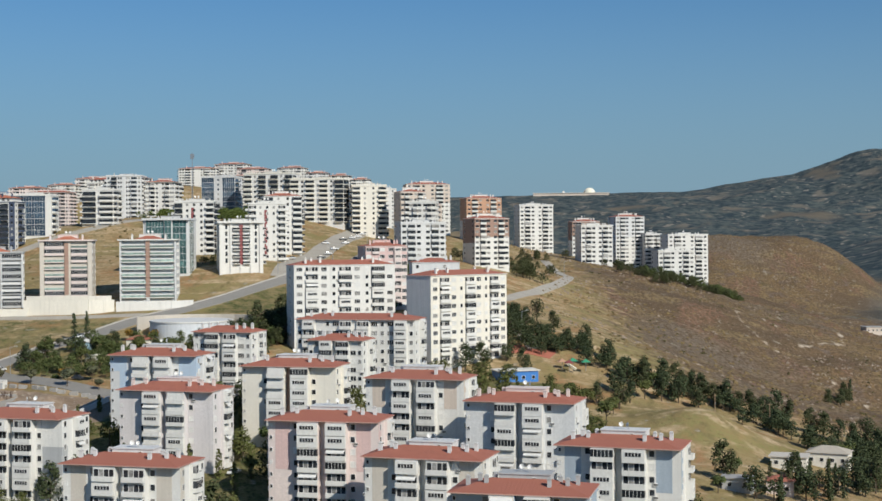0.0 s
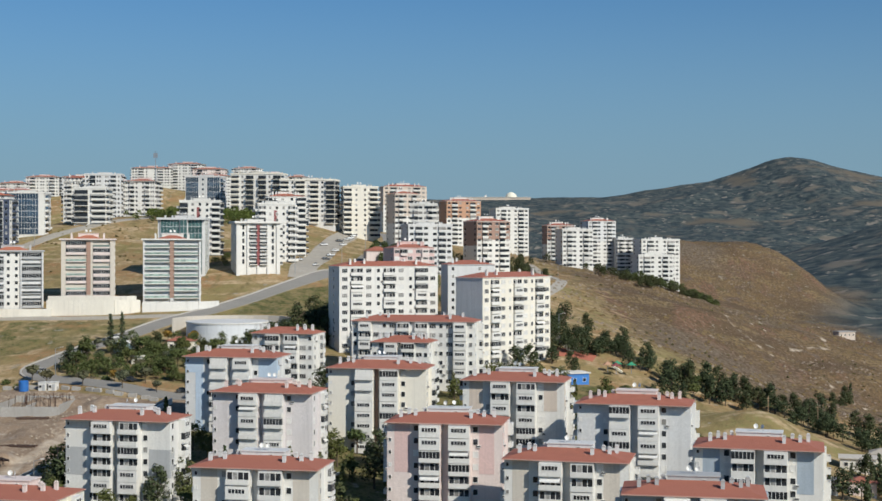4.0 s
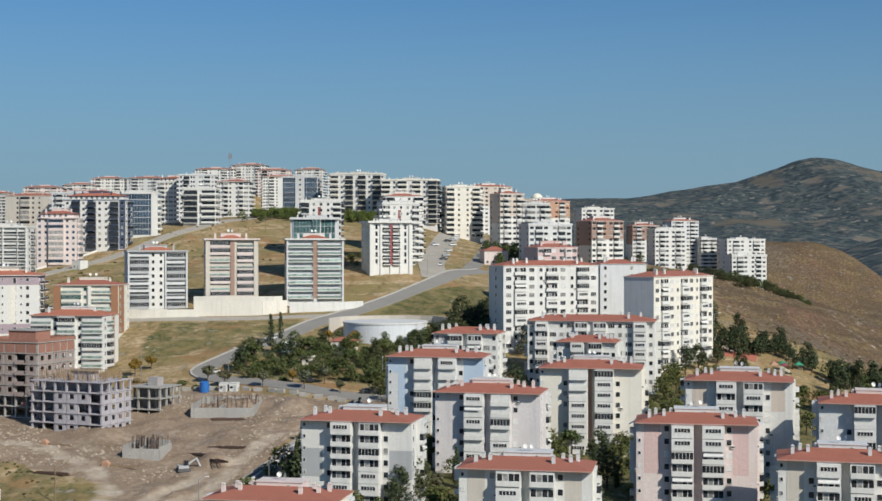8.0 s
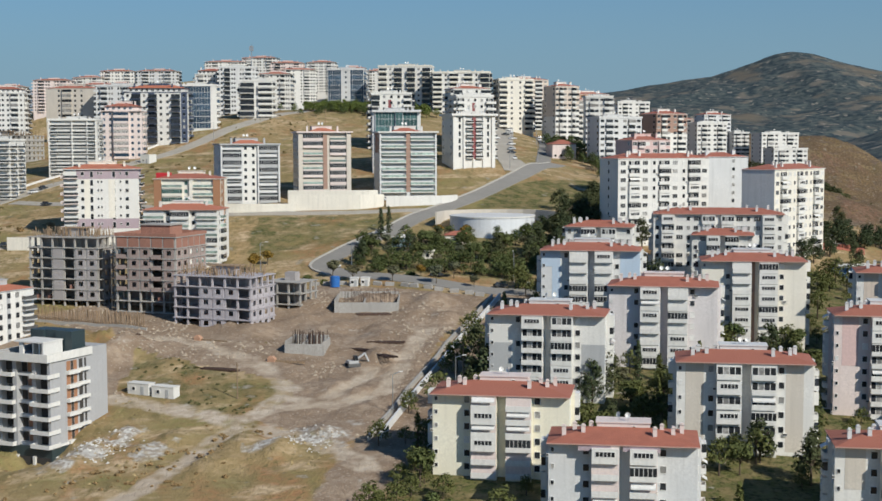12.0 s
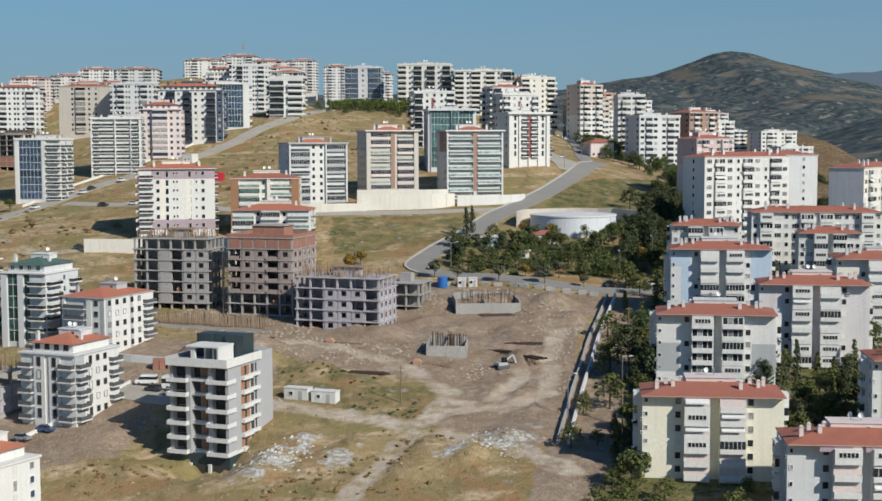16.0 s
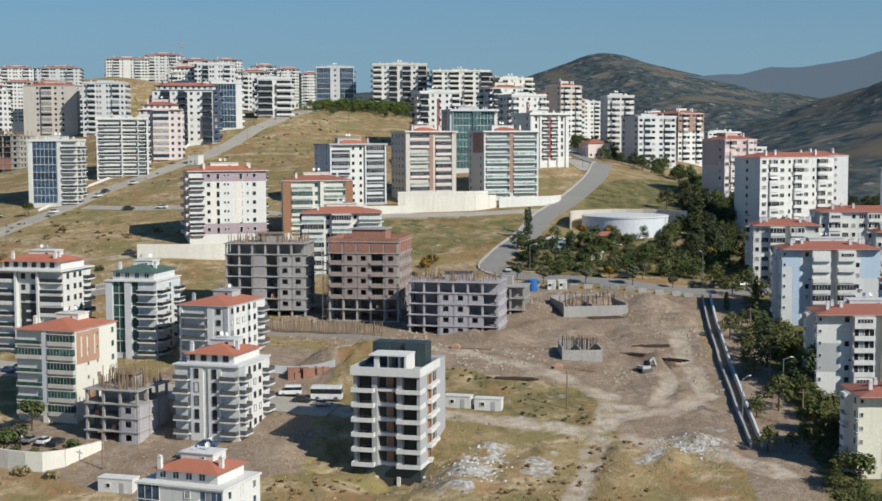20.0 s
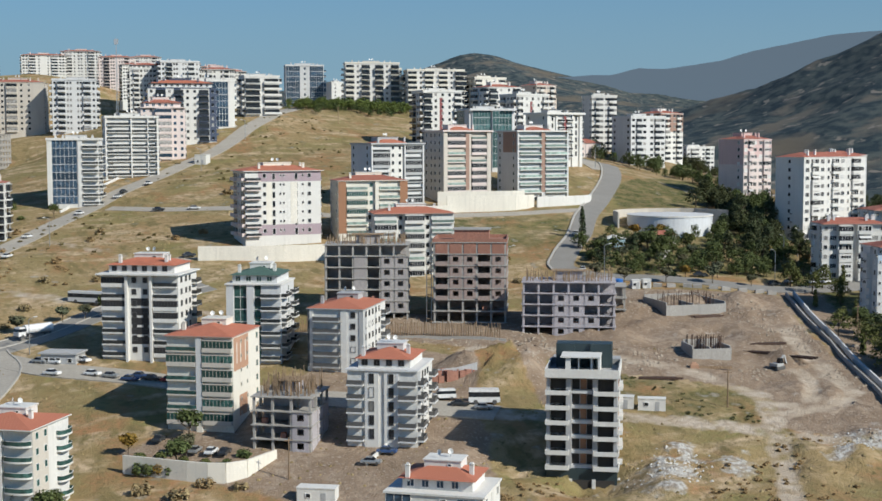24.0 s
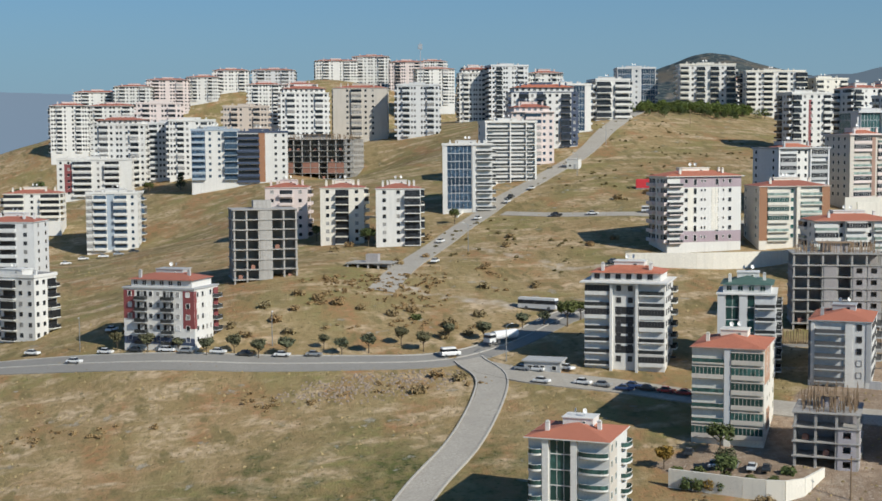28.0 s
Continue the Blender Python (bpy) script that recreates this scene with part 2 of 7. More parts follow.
    def lattice(self, xs, zs, cell, y0, y1, yp=None):
        """A wall of cells between the lines: cell(i, k) gives None for a hole, -1 for solid, or the material of a pane set back at yp."""
        ids = {}

        def at(i, k, y):
            if (i, k, y) not in ids:
                ids[(i, k, y)] = len(self.v)
                self.v.append((xs[i], y, zs[k]))
            return ids[(i, k, y)]

        nx_, nz_ = len(xs) - 1, len(zs) - 1
        kind = lambda i, k: cell(i, k) if 0 <= i < nx_ and 0 <= k < nz_ else None
        for i in range(nx_):
            for k in range(nz_):
                c = kind(i, k)
                if c is None:
                    continue
                ys = (y0,) if c == -1 else (yp,)
                for y in ys:
                    self.f.append((at(i, k, y), at(i + 1, k, y), at(i + 1, k + 1, y), at(i, k + 1, y)))
                    self.m.append(0 if c == -1 else c)
                if c != -1:
                    continue
                if yp is None:
                    self.f.append((at(i, k + 1, y1), at(i + 1, k + 1, y1), at(i + 1, k, y1), at(i, k, y1)))
                    self.m.append(0)
                for di, dk, p, q in ((-1, 0, (i, k), (i, k + 1)), (1, 0, (i + 1, k + 1), (i + 1, k)), (0, -1, (i + 1, k), (i, k)), (0, 1, (i, k + 1), (i + 1, k + 1))):
                    o = kind(i + di, k + dk)
                    if o == -1:
                        continue
                    back = y1 if o is None else yp
                    self.f.append((at(*p, y0), at(*q, y0), at(*q, back), at(*p, back)))
                    self.m.append(0)
        return self

    def hip(self, x0, x1, y0, y1, z, rise, mi=0):
        """Hipped roof over a rectangle."""
        w, d = x1 - x0, y1 - y0
        k = min(w, d) / 2
        if w >= d:
            a, b = (x0 + k, (y0 + y1) / 2, z + rise), (x1 - k, (y0 + y1) / 2, z + rise)
            n = len(self.v)
            self.v += [(x0, y0, z), (x1, y0, z), (x1, y1, z), (x0, y1, z), a, b]
            fs = [(0, 1, 5, 4), (1, 2, 5), (2, 3, 4, 5), (3, 0, 4), (3, 2, 1, 0)]
        else:
            a, b = ((x0 + x1) / 2, y0 + k, z + rise), ((x0 + x1) / 2, y1 - k, z + rise)
            n = len(self.v)
            self.v += [(x0, y0, z), (x1, y0, z), (x1, y1, z), (x0, y1, z), a, b]
            fs = [(0, 1, 4), (1, 2, 5, 4), (2, 3, 5), (3, 0, 4, 5), (3, 2, 1, 0)]
        for q in fs:
            self.f.append(tuple(n + k for k in q))
            self.m.append(mi)
        return self

    def mesh(self, name, mats, smooth=False):
        me = bpy.data.meshes.new(name)
        me.from_pydata(self.v, [], self.f)
        for m in mats:
            me.materials.append(m)
        if max(self.m, default=0) > 0:
            me.polygons.foreach_set("material_index", self.m)
        if smooth:
            me.polygons.foreach_set("use_smooth", [True] * len(self.f))
        me.update()
        return me


def part(name, data, parent, m=None, label=""):
    ob = new(name, data)
    ob.parent = parent
    if m is not None:
        ob.matrix_basis = m
    if label:
        ob["label"] = label
    return ob


def thing(name, m, label, category, group="", kind=""):
    ob = new(name)
    ob.empty_display_size = 0.5
    ob.matrix_basis = m
    return tagged(ob, label, category, group, kind)


# ---- the lie of the land ----
SLOPE = [83.69, 47.2, -6.76, -6.4, -0.85, -5.47, -7.97, 6.38, 0.0, -43.33, -12.23, 5.99, -4.44, 2.62, 6.93]
KNOLLS = [(15, 540, 60, 8.3), (-205, 775, 70, 7.5), (-404, 510, 60, 8.8), (45, 705, 55, -2.4), (-330, 835, 45, 0.0), (-226, 485, 50, -4.4), (-447, 690, 60, -11.4), (150, 640, 80, -19.6), (-20, 840, 70, -8.3), (-150, 420, 60, -1.5), (52, 430, 17, 8.5), (-112, 622, 48, 5.0), (-115, 825, 62, 7.5), (-11, 712, 38, 4.0), (-235, 732, 38, 2.5), (-338, 772, 36, -11.0)]


def smooth01(a, b, x):
    t = np.clip((x - a) / (b - a), 0, 1)
    return t * t * (3 - 2 * t)


def wavy(x, y, s, seed=0.0):
    return (np.sin(x / s + 1.3 * np.sin(y / (s * 1.7) + seed)) + np.sin(y / (s * 0.83) + 1.1 * np.sin(x / (s * 1.31) - seed))) * 0.5


def near_ground(x, y):
    x, y = np.clip(x, -600, 320), np.clip(y, 170, 1130)
    u, v = (x + 150) / 300, (y - 600) / 300
    z = 0
    k = 0
    for i in range(5):
        for j in range(5 - i):
            z = z + SLOPE[k] * u**i * v**j
            k += 1
    for a, b, r, h in KNOLLS:
        z = z + h * np.exp(-((x - a) ** 2 + (y - b) ** 2) / (r * r))
    return z


# far hills: place, radii along and across, height
HILLS = [(1350, 1780, 560, 540, 300), (2050, 2300, 600, 800, 89), (-330, 1330, 260, 190, 112), (-220, 1400, 120, 150, 20)]
HILL2 = (272, 1330, 118, 64)
# crest of the mountain behind the valley, west to east
CREST_X = [-760, -640, 0, 470, 660, 760, 850, 946, 1042, 1139, 1200, 1300, 1350, 1410, 1470, 1520, 1600, 1700, 1800, 1950, 2200, 3000]
CREST_Z = [44, 236, 258, 265, 271, 270, 281, 298, 313, 325, 345, 380, 399, 410, 405, 394, 371, 351, 331, 300, 280, 260]


def lattice_noise(x, y, seed):
    """Smooth random heights between -1 and 1 on a unit lattice."""
    xi, yi = np.floor(x).astype(np.int64), np.floor(y).astype(np.int64)
    fx, fy = x - xi, y - yi
    fx, fy = fx * fx * (3 - 2 * fx), fy * fy * (3 - 2 * fy)

    def corner(i, j):
        h = ((xi + i) * 374761393 + (yi + j) * 668265263 + seed * 974711) & 0x7FFFFFFF
        h = ((h ^ (h >> 13)) * 1274126177) & 0x7FFFFFFF
        return ((h ^ (h >> 16)) % 10007) / 5003.5 - 1

    lo_, hi_ = corner(0, 0) * (1 - fx) + corner(1, 0) * fx, corner(0, 1) * (1 - fx) + corner(1, 1) * fx
    return lo_ * (1 - fy) + hi_ * fy


def rough(x, y, size, octaves, seed=0, ridged=False):
    """Broken relief of several sizes, the largest given."""
    z, amp = 0, 1.0
    for k in range(octaves):
        n = lattice_noise((x * 0.8 + y * 0.6) / size + 31.7 * k, (y * 0.8 - x * 0.6) / size + 17.3 * k, seed + k)
        z = z + amp * (1 - 2 * np.abs(n) if ridged else n)
        amp, size = amp * 0.5, size * 0.47
    return z * 0.6


def far_ground(x, y):
    z = 42 + 6 * wavy(x, y, 210)
    z = z - 34 * np.exp(-(((x - 560) / 240) ** 2) - ((y - 1150) / 520) ** 2) + HILL2[3] * np.exp(-(((x - HILL2[0]) / HILL2[2]) ** 4) - ((y - HILL2[1]) / 150) ** 2)
    for a, b, ra, rb, h in HILLS:
        r2 = ((x - a) / ra) ** 2 + ((y - b) / rb) ** 2
        z = z + h * np.exp(-r2 * 0.9)
    z = z + 16 * rough(x, y, 330, 6, 5, True) * smooth01(380, 800, x) * (1 - smooth01(2600, 3200, y))
    # the mountain: a concave slope up to its crest
    p = np.clip((4560 - y) / 2500, 0, 1)
    crest = np.interp(x, CREST_X, CREST_Z)
    back = 1 - 0.5 * smooth01(4560, 4900, y)
    slope = (1 - p) ** 1.9 * (crest - 42) * back
    carve = smooth01(0.0, 0.16, p) * (1 - smooth01(0.75, 1.0, p))
    return np.maximum(z, 40 + slope + carve * 26 * rough(x, y, 420, 7, 9, True)) + 2.0 * rough(x, y, 60, 3, 3)


def ground(x, y):
    out = np.maximum(np.maximum(-600 - x, x - 320) / 260, np.maximum(170 - y, y - 1130) / 260)
    k = smooth01(0, 1, out)
    z = near_ground(x, y) * (1 - k) + far_ground(x, y) * k
    z = z + 0.35 * wavy(x, y, 9.0) + 0.5 * wavy(x, y, 23.0, 3.0)
    # gullies and outcrops on the bare hill beyond the towers
    bare = smooth01(40, 120, x) * smooth01(470, 560, y) * (1 - smooth01(1500, 1900, y)) * (1 - smooth01(700, 1000, x))
    return z + bare * (4.2 * rough(x, y, 70, 6, 21, True) + 0.9 * rough(x, y, 9, 3, 23, True) + 0.5 * np.abs(wavy(x - 0.3 * y, y, 8.5, 2.0)))


def in_poly(x, y, poly):
    inside = np.zeros(np.shape(x), bool)
    for (ax, ay), (bx, by) in zip(poly, poly[1:] + poly[:1]):
        hit = ((ay > y) != (by > y)) & (x < (bx - ax) * (y - ay) / (by - ay + 1e-9) + ax)
        inside ^= hit
    return inside


SITE = [(-182, 446), (-133, 425), (-148, 388), (-165, 325), (-176, 313), (-190, 326), (-208, 339), (-229, 352), (-240, 350), (-232, 395), (-262, 425), (-245, 440), (-200, 425)]
YARD = [(-330, 372), (-300, 385), (-262, 415), (-240, 395), (-250, 370), (-262, 330), (-290, 325), (-312, 345)]
PLOT = [(-228, 382), (-209, 369), (-188, 356), (-188, 344), (-195, 332), (-212, 339), (-229, 355)]
FIELD = [(-204, 536), (-150, 533), (-166, 495), (-206, 494)]
LAWN = [(-114, 574), (-79, 604), (-48, 618), (-56, 575), (-77, 549), (-122, 545)]
PARK = [(-170, 490), (-80, 519), (-100, 440), (-170, 458)]
ESTATE = [(-120, 440), (-60, 470), (12, 470), (26, 395), (34, 330), (30, 230), (-150, 230), (-178, 290), (-135, 410)]

HAUL = [(-250, 357), (-229, 350), (-212, 338), (-194, 326), (-181, 314), (-172, 300)]
HAUL2 = [(-222, 286), (-207, 312), (-195, 335), (-188, 350), (-196, 369), (-215, 391), (-240, 402)]
HAUL3 = [(-190, 345), (-178, 338), (-166, 345), (-160, 370), (-152, 395)]
HAUL4 = [(-195, 335), (-182, 340), (-172, 352), (-168, 364)]
SERVICE = [(-126, 424), (-143, 378), (-157, 337), (-173, 296), (-182, 262)]
TRACK = [(-363, 506), (-355, 500), (-340, 488), (-329, 480), (-312, 470), (-296, 458)]
FARM = [(-330, 552), (-307, 516), (-272, 511), (-240, 508), (-222, 500)]
HILLPATH = [(136, 778), (152, 800), (165, 743), (198, 780), (212, 840)]
HILLPATH2 = [(126, 850), (139, 735), (149, 710), (160, 690), (175, 660)]
SLOPEPATH = [(-77, 608), (-75, 596), (-71, 577), (-71, 557)]

# ---- the ground: one sheet, fine where the town stands ----
def spaced(start, end, fine0, fine1):
    out = [start]
    while out[-1] < end:
        out.append(out[-1] + (1.5 if fine0 < out[-1] < fine1 else 3.2))
    return out


lines_x, lines_y = spaced(-560, 320, -300, -128), spaced(190, 1038, 292, 450)
step, lo, hi = 3.2, lines_x[0], lines_x[-1]
while hi < 3300:
    step = min(step * 1.045, 20)
    hi += step
    lines_x.append(hi)
step = 3.2
while lo > -4300:
    step = min(step * 1.06, 70)
    lo -= step
    lines_x.insert(0, lo)
step, lo, hi = 3.2, lines_y[0], lines_y[-1]
while hi < 4950:
    step = min(step * 1.035, 20)
    hi += step
    lines_y.append(hi)
step = 3.2
while lo > -700:
    step *= 1.12
    lo -= step
    lines_y.insert(0, lo)
GX, GY = np.meshgrid(np.array(lines_x), np.array(lines_y))
GZ = ground(GX, GY)


def softened(mask, times=3):
    m = mask.astype(float)
    for _ in range(times):
        m[1:-1, 1:-1] = (m[1:-1, 1:-1] * 2 + m[:-2, 1:-1] + m[2:, 1:-1] + m[1:-1, :-2] + m[1:-1, 2:]) / 6
    return m


def near_line(line):
    """How far each place of the sheet lies from a line."""
    best = np.full(GX.shape, 1e9)
    for (ax, ay), (bx, by) in zip(line, line[1:]):
        t = np.clip(((GX - ax) * (bx - ax) + (GY - ay) * (by - ay)) / ((bx - ax) ** 2 + (by - ay) ** 2), 0, 1)
        best = np.minimum(best, np.hypot(GX - ax - t * (bx - ax), GY - ay - t * (by - ay)))
    return best


HAULS = ((HAUL, 3.4), (HAUL2, 2.6), (HAUL3, 2.4), (HAUL4, 1.8))
lane = np.zeros_like(GX)
for line, half in HAULS:
    lane = np.maximum(lane, 1 - smooth01(half * 0.6, half + 1.6, near_line(line)))
churned = softened(in_poly(GX, GY, SITE) & ~in_poly(GX, GY, PLOT), 4) * (1 - lane)
GZ = GZ + churned * (0.55 * rough(GX, GY, 9.0, 4, 41, True) + 0.25 * rough(GX, GY, 3.2, 2, 44))
# spoil heaps and scarps of the dig: place, radius, height
HEAPS = [(-148, 421, 5, 2.0), (-155, 408, 6, 1.2), (-146, 404, 4, 1.6), (-165, 424, 6, 1.6), (-183, 422, 5, 1.8), (-186, 408, 4, 1.3), (-199, 398, 6, 1.6), (-205, 405, 5, 1.4), (-172, 396, 5, -1.4), (-166, 372, 4, 1.8), (-160, 366, 3, 1.5),
         (-176, 350, 5, 0.9), (-170, 345, 4, 1.0), (-218, 372, 5, 0.8), (-224, 384, 6, 1.6), (-234, 388, 7, 3.2), (-239, 380, 9, 3.4), (-247, 388, 5, 2.8), (-182, 318, 6, 1.6), (-190, 312, 5, 1.8), (-198, 318, 5, 1.4), (-203, 308, 6, 1.2),
         (-243.5, 325.5, 9, -3.9), (-256, 337, 8, -2.2), (-229, 320, 4, 1.3), (-223, 327, 3, 1.1), (-233, 312, 4, 1.2), (-219, 315, 5, 0.9), (-212, 322, 4, 0.8), (-150, 352, 3, 0.8), (-152, 378, 4, 0.9)]
heaped = np.zeros_like(GX)
for hx, hy, hr, hh in HEAPS:
    bump_ = np.exp(-(((GX - hx) ** 2 + (GY - hy) ** 2) / (hr * hr)) ** 1.4)
    heaped = np.maximum(heaped, bump_)
    GZ = GZ + hh * bump_ * (1 + 0.5 * rough(GX, GY, 4.0, 3, 47, True)) * (1 - 0.8 * lane)
ny, nx = GX.shape


def gz(x, y):
    """The sheet's height at a place."""
    i, j = min(max(bisect(lines_x, x) - 1, 0), nx - 2), min(max(bisect(lines_y, y) - 1, 0), ny - 2)
    u, v = (x - lines_x[i]) / (lines_x[i + 1] - lines_x[i]), (y - lines_y[j]) / (lines_y[j + 1] - lines_y[j])
    u, v = min(max(u, 0.0), 1.0), min(max(v, 0.0), 1.0)
    return float((GZ[j, i] * (1 - u) + GZ[j, i + 1] * u) * (1 - v) + (GZ[j + 1, i] * (1 - u) + GZ[j + 1, i + 1] * u) * v)


def bisect(seq, v):
    lo_, hi_ = 0, len(seq)
    while lo_ < hi_:
        mid_ = (lo_ + hi_) // 2
        lo_, hi_ = (lo_, mid_) if v < seq[mid_] else (mid_ + 1, hi_)
    return lo_


idx = np.arange(nx * ny).reshape(ny, nx)
quads = np.stack([idx[:-1, :-1], idx[:-1, 1:], idx[1:, 1:], idx[1:, :-1]], -1).reshape(-1, 4)
me = bpy.data.meshes.new("ground")
me.from_pydata(np.stack([GX, GY, GZ], -1).reshape(-1, 3).tolist(), [], quads.tolist())
me.polygons.foreach_set("use_smooth", [True] * len(quads))
# cover: bare earth, green grass, wooded scrub, worn track; then brown hill, pale rubble
cover = me.color_attributes.new("cover", "FLOAT_COLOR", "POINT")
dirt = softened(in_poly(GX, GY, SITE) | in_poly(GX, GY, YARD), 2)
dirt[in_poly(GX, GY, PLOT)] = 0.15
dirt = np.maximum(dirt, 0.9 - 0.9 * smooth01(5, 9, near_line(SERVICE)))
green = (in_poly(GX, GY, FIELD) * 0.52 + in_poly(GX, GY, LAWN) * 0.78 + in_poly(GX, GY, PLOT) * 0.42 + in_poly(GX, GY, PARK) * 0.6 + in_poly(GX, GY, ESTATE) * 0.85)
green = green + 0.45 * np.exp(-(((GX + 372) / 34) ** 2 + ((GY - 385) / 22) ** 2)) + 0.3 * np.exp(-(((GX + 400) / 45) ** 2 + ((GY - 372) / 30) ** 2)) * (1 + 0.8 * rough(GX, GY, 14, 3, 63)) + 0.35 * np.exp(-(((GX + 412 - 0.5 * (GY - 395)) / 5) ** 2 + ((GY - 395) / 22) ** 2))
green = green + 0.2 * smooth01(-330, -300, GX) * (1 - smooth01(-200, -180, GX)) * smooth01(470, 520, GY) * (1 - smooth01(740, 780, GY))
hill = smooth01(20, 90, GX) * smooth01(455, 520, GY) * (1 - smooth01(1500, 1750, GY))
edge = 320 + 0.5 * np.clip(GY - 1150, 0, 260)
# less scrub in the far west: its paler ground colour stands for haze
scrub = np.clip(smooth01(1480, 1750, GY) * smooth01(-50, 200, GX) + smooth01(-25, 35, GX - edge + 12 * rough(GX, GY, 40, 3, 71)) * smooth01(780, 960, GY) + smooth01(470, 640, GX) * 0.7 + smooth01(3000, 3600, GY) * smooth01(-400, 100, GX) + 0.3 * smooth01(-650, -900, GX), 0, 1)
worn = lane * 0.85
for line, half in ((TRACK, 2.6), (FARM, 2.0), (HILLPATH, 0.5), (HILLPATH2, 0.4), (SLOPEPATH, 1.8)):
    worn = np.maximum(worn, 0.7 - 0.7 * smooth01(half * 0.6, half + 2.0, near_line(line)))
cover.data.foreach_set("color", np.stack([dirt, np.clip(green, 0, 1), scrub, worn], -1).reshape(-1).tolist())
lay = me.color_attributes.new("lay", "FLOAT_COLOR", "POINT")
rubble = np.zeros_like(GX)
for hx, hy, hr in ((-229, 320, 7), (-223, 327, 4), (-233, 311, 5), (-216, 316, 5), (-182, 318, 7), (-192, 313, 5)):
    rubble = np.maximum(rubble, np.exp(-((GX - hx) ** 2 + (GY - hy) ** 2) / (hr * hr)))
lay.data.foreach_set("color", np.stack([hill, rubble, heaped, np.ones_like(GX)], -1).reshape(-1).tolist())


def ground_mat():
    m, nt, bs, co = base_mat("dry_hillside")
    at = nt.nodes.new("ShaderNodeVertexColor")
    at.layer_name = "cover"
    sep = nt.nodes.new("ShaderNodeSeparateColor")
    nt.links.new(at.outputs[0], sep.inputs[0])
    at2 = nt.nodes.new("ShaderNodeVertexColor")
    at2.layer_name = "lay"
    sep2 = nt.nodes.new("ShaderNodeSeparateColor")
    nt.links.new(at2.outputs[0], sep2.inputs[0])
    big, mid, fine = noise_fac(nt, co, 0.012, 5, 0.36, 0.64), noise_fac(nt, co, 0.07, 8, 0.35, 0.65), noise_fac(nt, co, 0.5, 9, 0.38, 0.62)
    grain = noise_fac(nt, co, 2.4, 6, 0.32, 0.68)
    tuft = noise_fac(nt, co, 1.1, 8, 0.5, 0.66)
    # dry grass: straw, ochre and olive at every size
    straw = ramp_mix(nt, mid, (0.32, 0.214, 0.108), (0.471, 0.342, 0.198))
    straw = ramp_mix(nt, big, straw, (0.293, 0.227, 0.113))
    straw = ramp_mix(nt, noise_fac(nt, co, 0.03, 9, 0.46, 0.60), straw, (0.227, 0.2, 0.08))
    straw = ramp_mix(nt, noise_fac(nt, co, 0.075, 9, 0.50, 0.62, (1.0, 0.5, 1.0)), straw, (0.329, 0.184, 0.0894))
    straw = ramp_mix(nt, noise_fac(nt, co, 0.11, 9, 0.50, 0.64, (0.6, 1.3, 1.0)), straw, (0.516, 0.389, 0.249))
    straw = ramp_mix(nt, noise_fac(nt, co, 0.19, 9, 0.54, 0.66, (1.2, 0.5, 1.0)), straw, (0.178, 0.145, 0.0658))
    soft = nt.nodes.new("ShaderNodeMath")
    soft.operation = "MULTIPLY"
    soft.inputs[1].default_value = 0.75
    nt.links.new(fine, soft.inputs[0])
    straw = ramp_mix(nt, soft.outputs[0], straw, (0.25, 0.185, 0.085))
    straw = ramp_mix(nt, noise_fac(nt, co, 0.8, 8, 0.60, 0.72), straw, (0.15, 0.125, 0.055))
    # the brown hill: earth, thin grass and broken rock
    brown = ramp_mix(nt, mid, (0.18, 0.115, 0.0606), (0.138, 0.0925, 0.0548))
    brown = ramp_mix(nt, noise_fac(nt, co, 0.022, 6, 0.42, 0.66), brown, (0.222, 0.153, 0.0722))
    brown = ramp_mix(nt, noise_fac(nt, co, 0.045, 8, 0.55, 0.70), brown, (0.0993, 0.0866, 0.0375))
    brown = ramp_mix(nt, noise_fac(nt, co, 0.09, 9, 0.54, 0.66), brown, (0.15, 0.115, 0.0955))
    brown = ramp_mix(nt, noise_fac(nt, co, 0.014, 9, 0.48, 0.58), brown, (0.123, 0.0851, 0.0518))
    brown = ramp_mix(nt, noise_fac(nt, co, 0.05, 9, 0.54, 0.60, (0.4, 1.6, 1.0)), brown, (0.231, 0.167, 0.0851))
    brown = ramp_mix(nt, noise_fac(nt, co, 0.028, 8, 0.56, 0.64, (1.5, 0.6, 1.0)), brown, (0.20, 0.115, 0.075))
    brown = ramp_mix(nt, noise_fac(nt, co, 0.008, 6, 0.50, 0.62), brown, (0.175, 0.14, 0.105))
    brown = ramp_mix(nt, fine, brown, (0.102, 0.0693, 0.0404))
    brown = ramp_mix(nt, noise_fac(nt, co, 0.9, 6, 0.58, 0.68), brown, (0.246, 0.19, 0.141))
    brown = ramp_mix(nt, noise_fac(nt, co, 0.6, 6, 0.60, 0.68), brown, (0.054, 0.0404, 0.0202))
    earth = ramp_mix(nt, mid, (0.285, 0.208, 0.142), (0.356, 0.274, 0.198))
    earth = ramp_mix(nt, noise_fac(nt, co, 0.16, 9, 0.44, 0.66), earth, (0.206, 0.147, 0.099))
    earth = ramp_mix(nt, noise_fac(nt, co, 0.09, 9, 0.50, 0.70), earth, (0.34, 0.274, 0.21))
    earth = ramp_mix(nt, fine, earth, (0.254, 0.186, 0.131))
    earth = ramp_mix(nt, noise_fac(nt, co, 1.5, 6, 0.58, 0.70), earth, (0.396, 0.333, 0.269))
    grass = ramp_mix(nt, mid, (0.0723, 0.0892, 0.0255), (0.145, 0.14, 0.051))
    grass = ramp_mix(nt, fine, grass, (0.178, 0.149, 0.0723))
    grass = ramp_mix(nt, tuft, grass, (0.0425, 0.0553, 0.017))

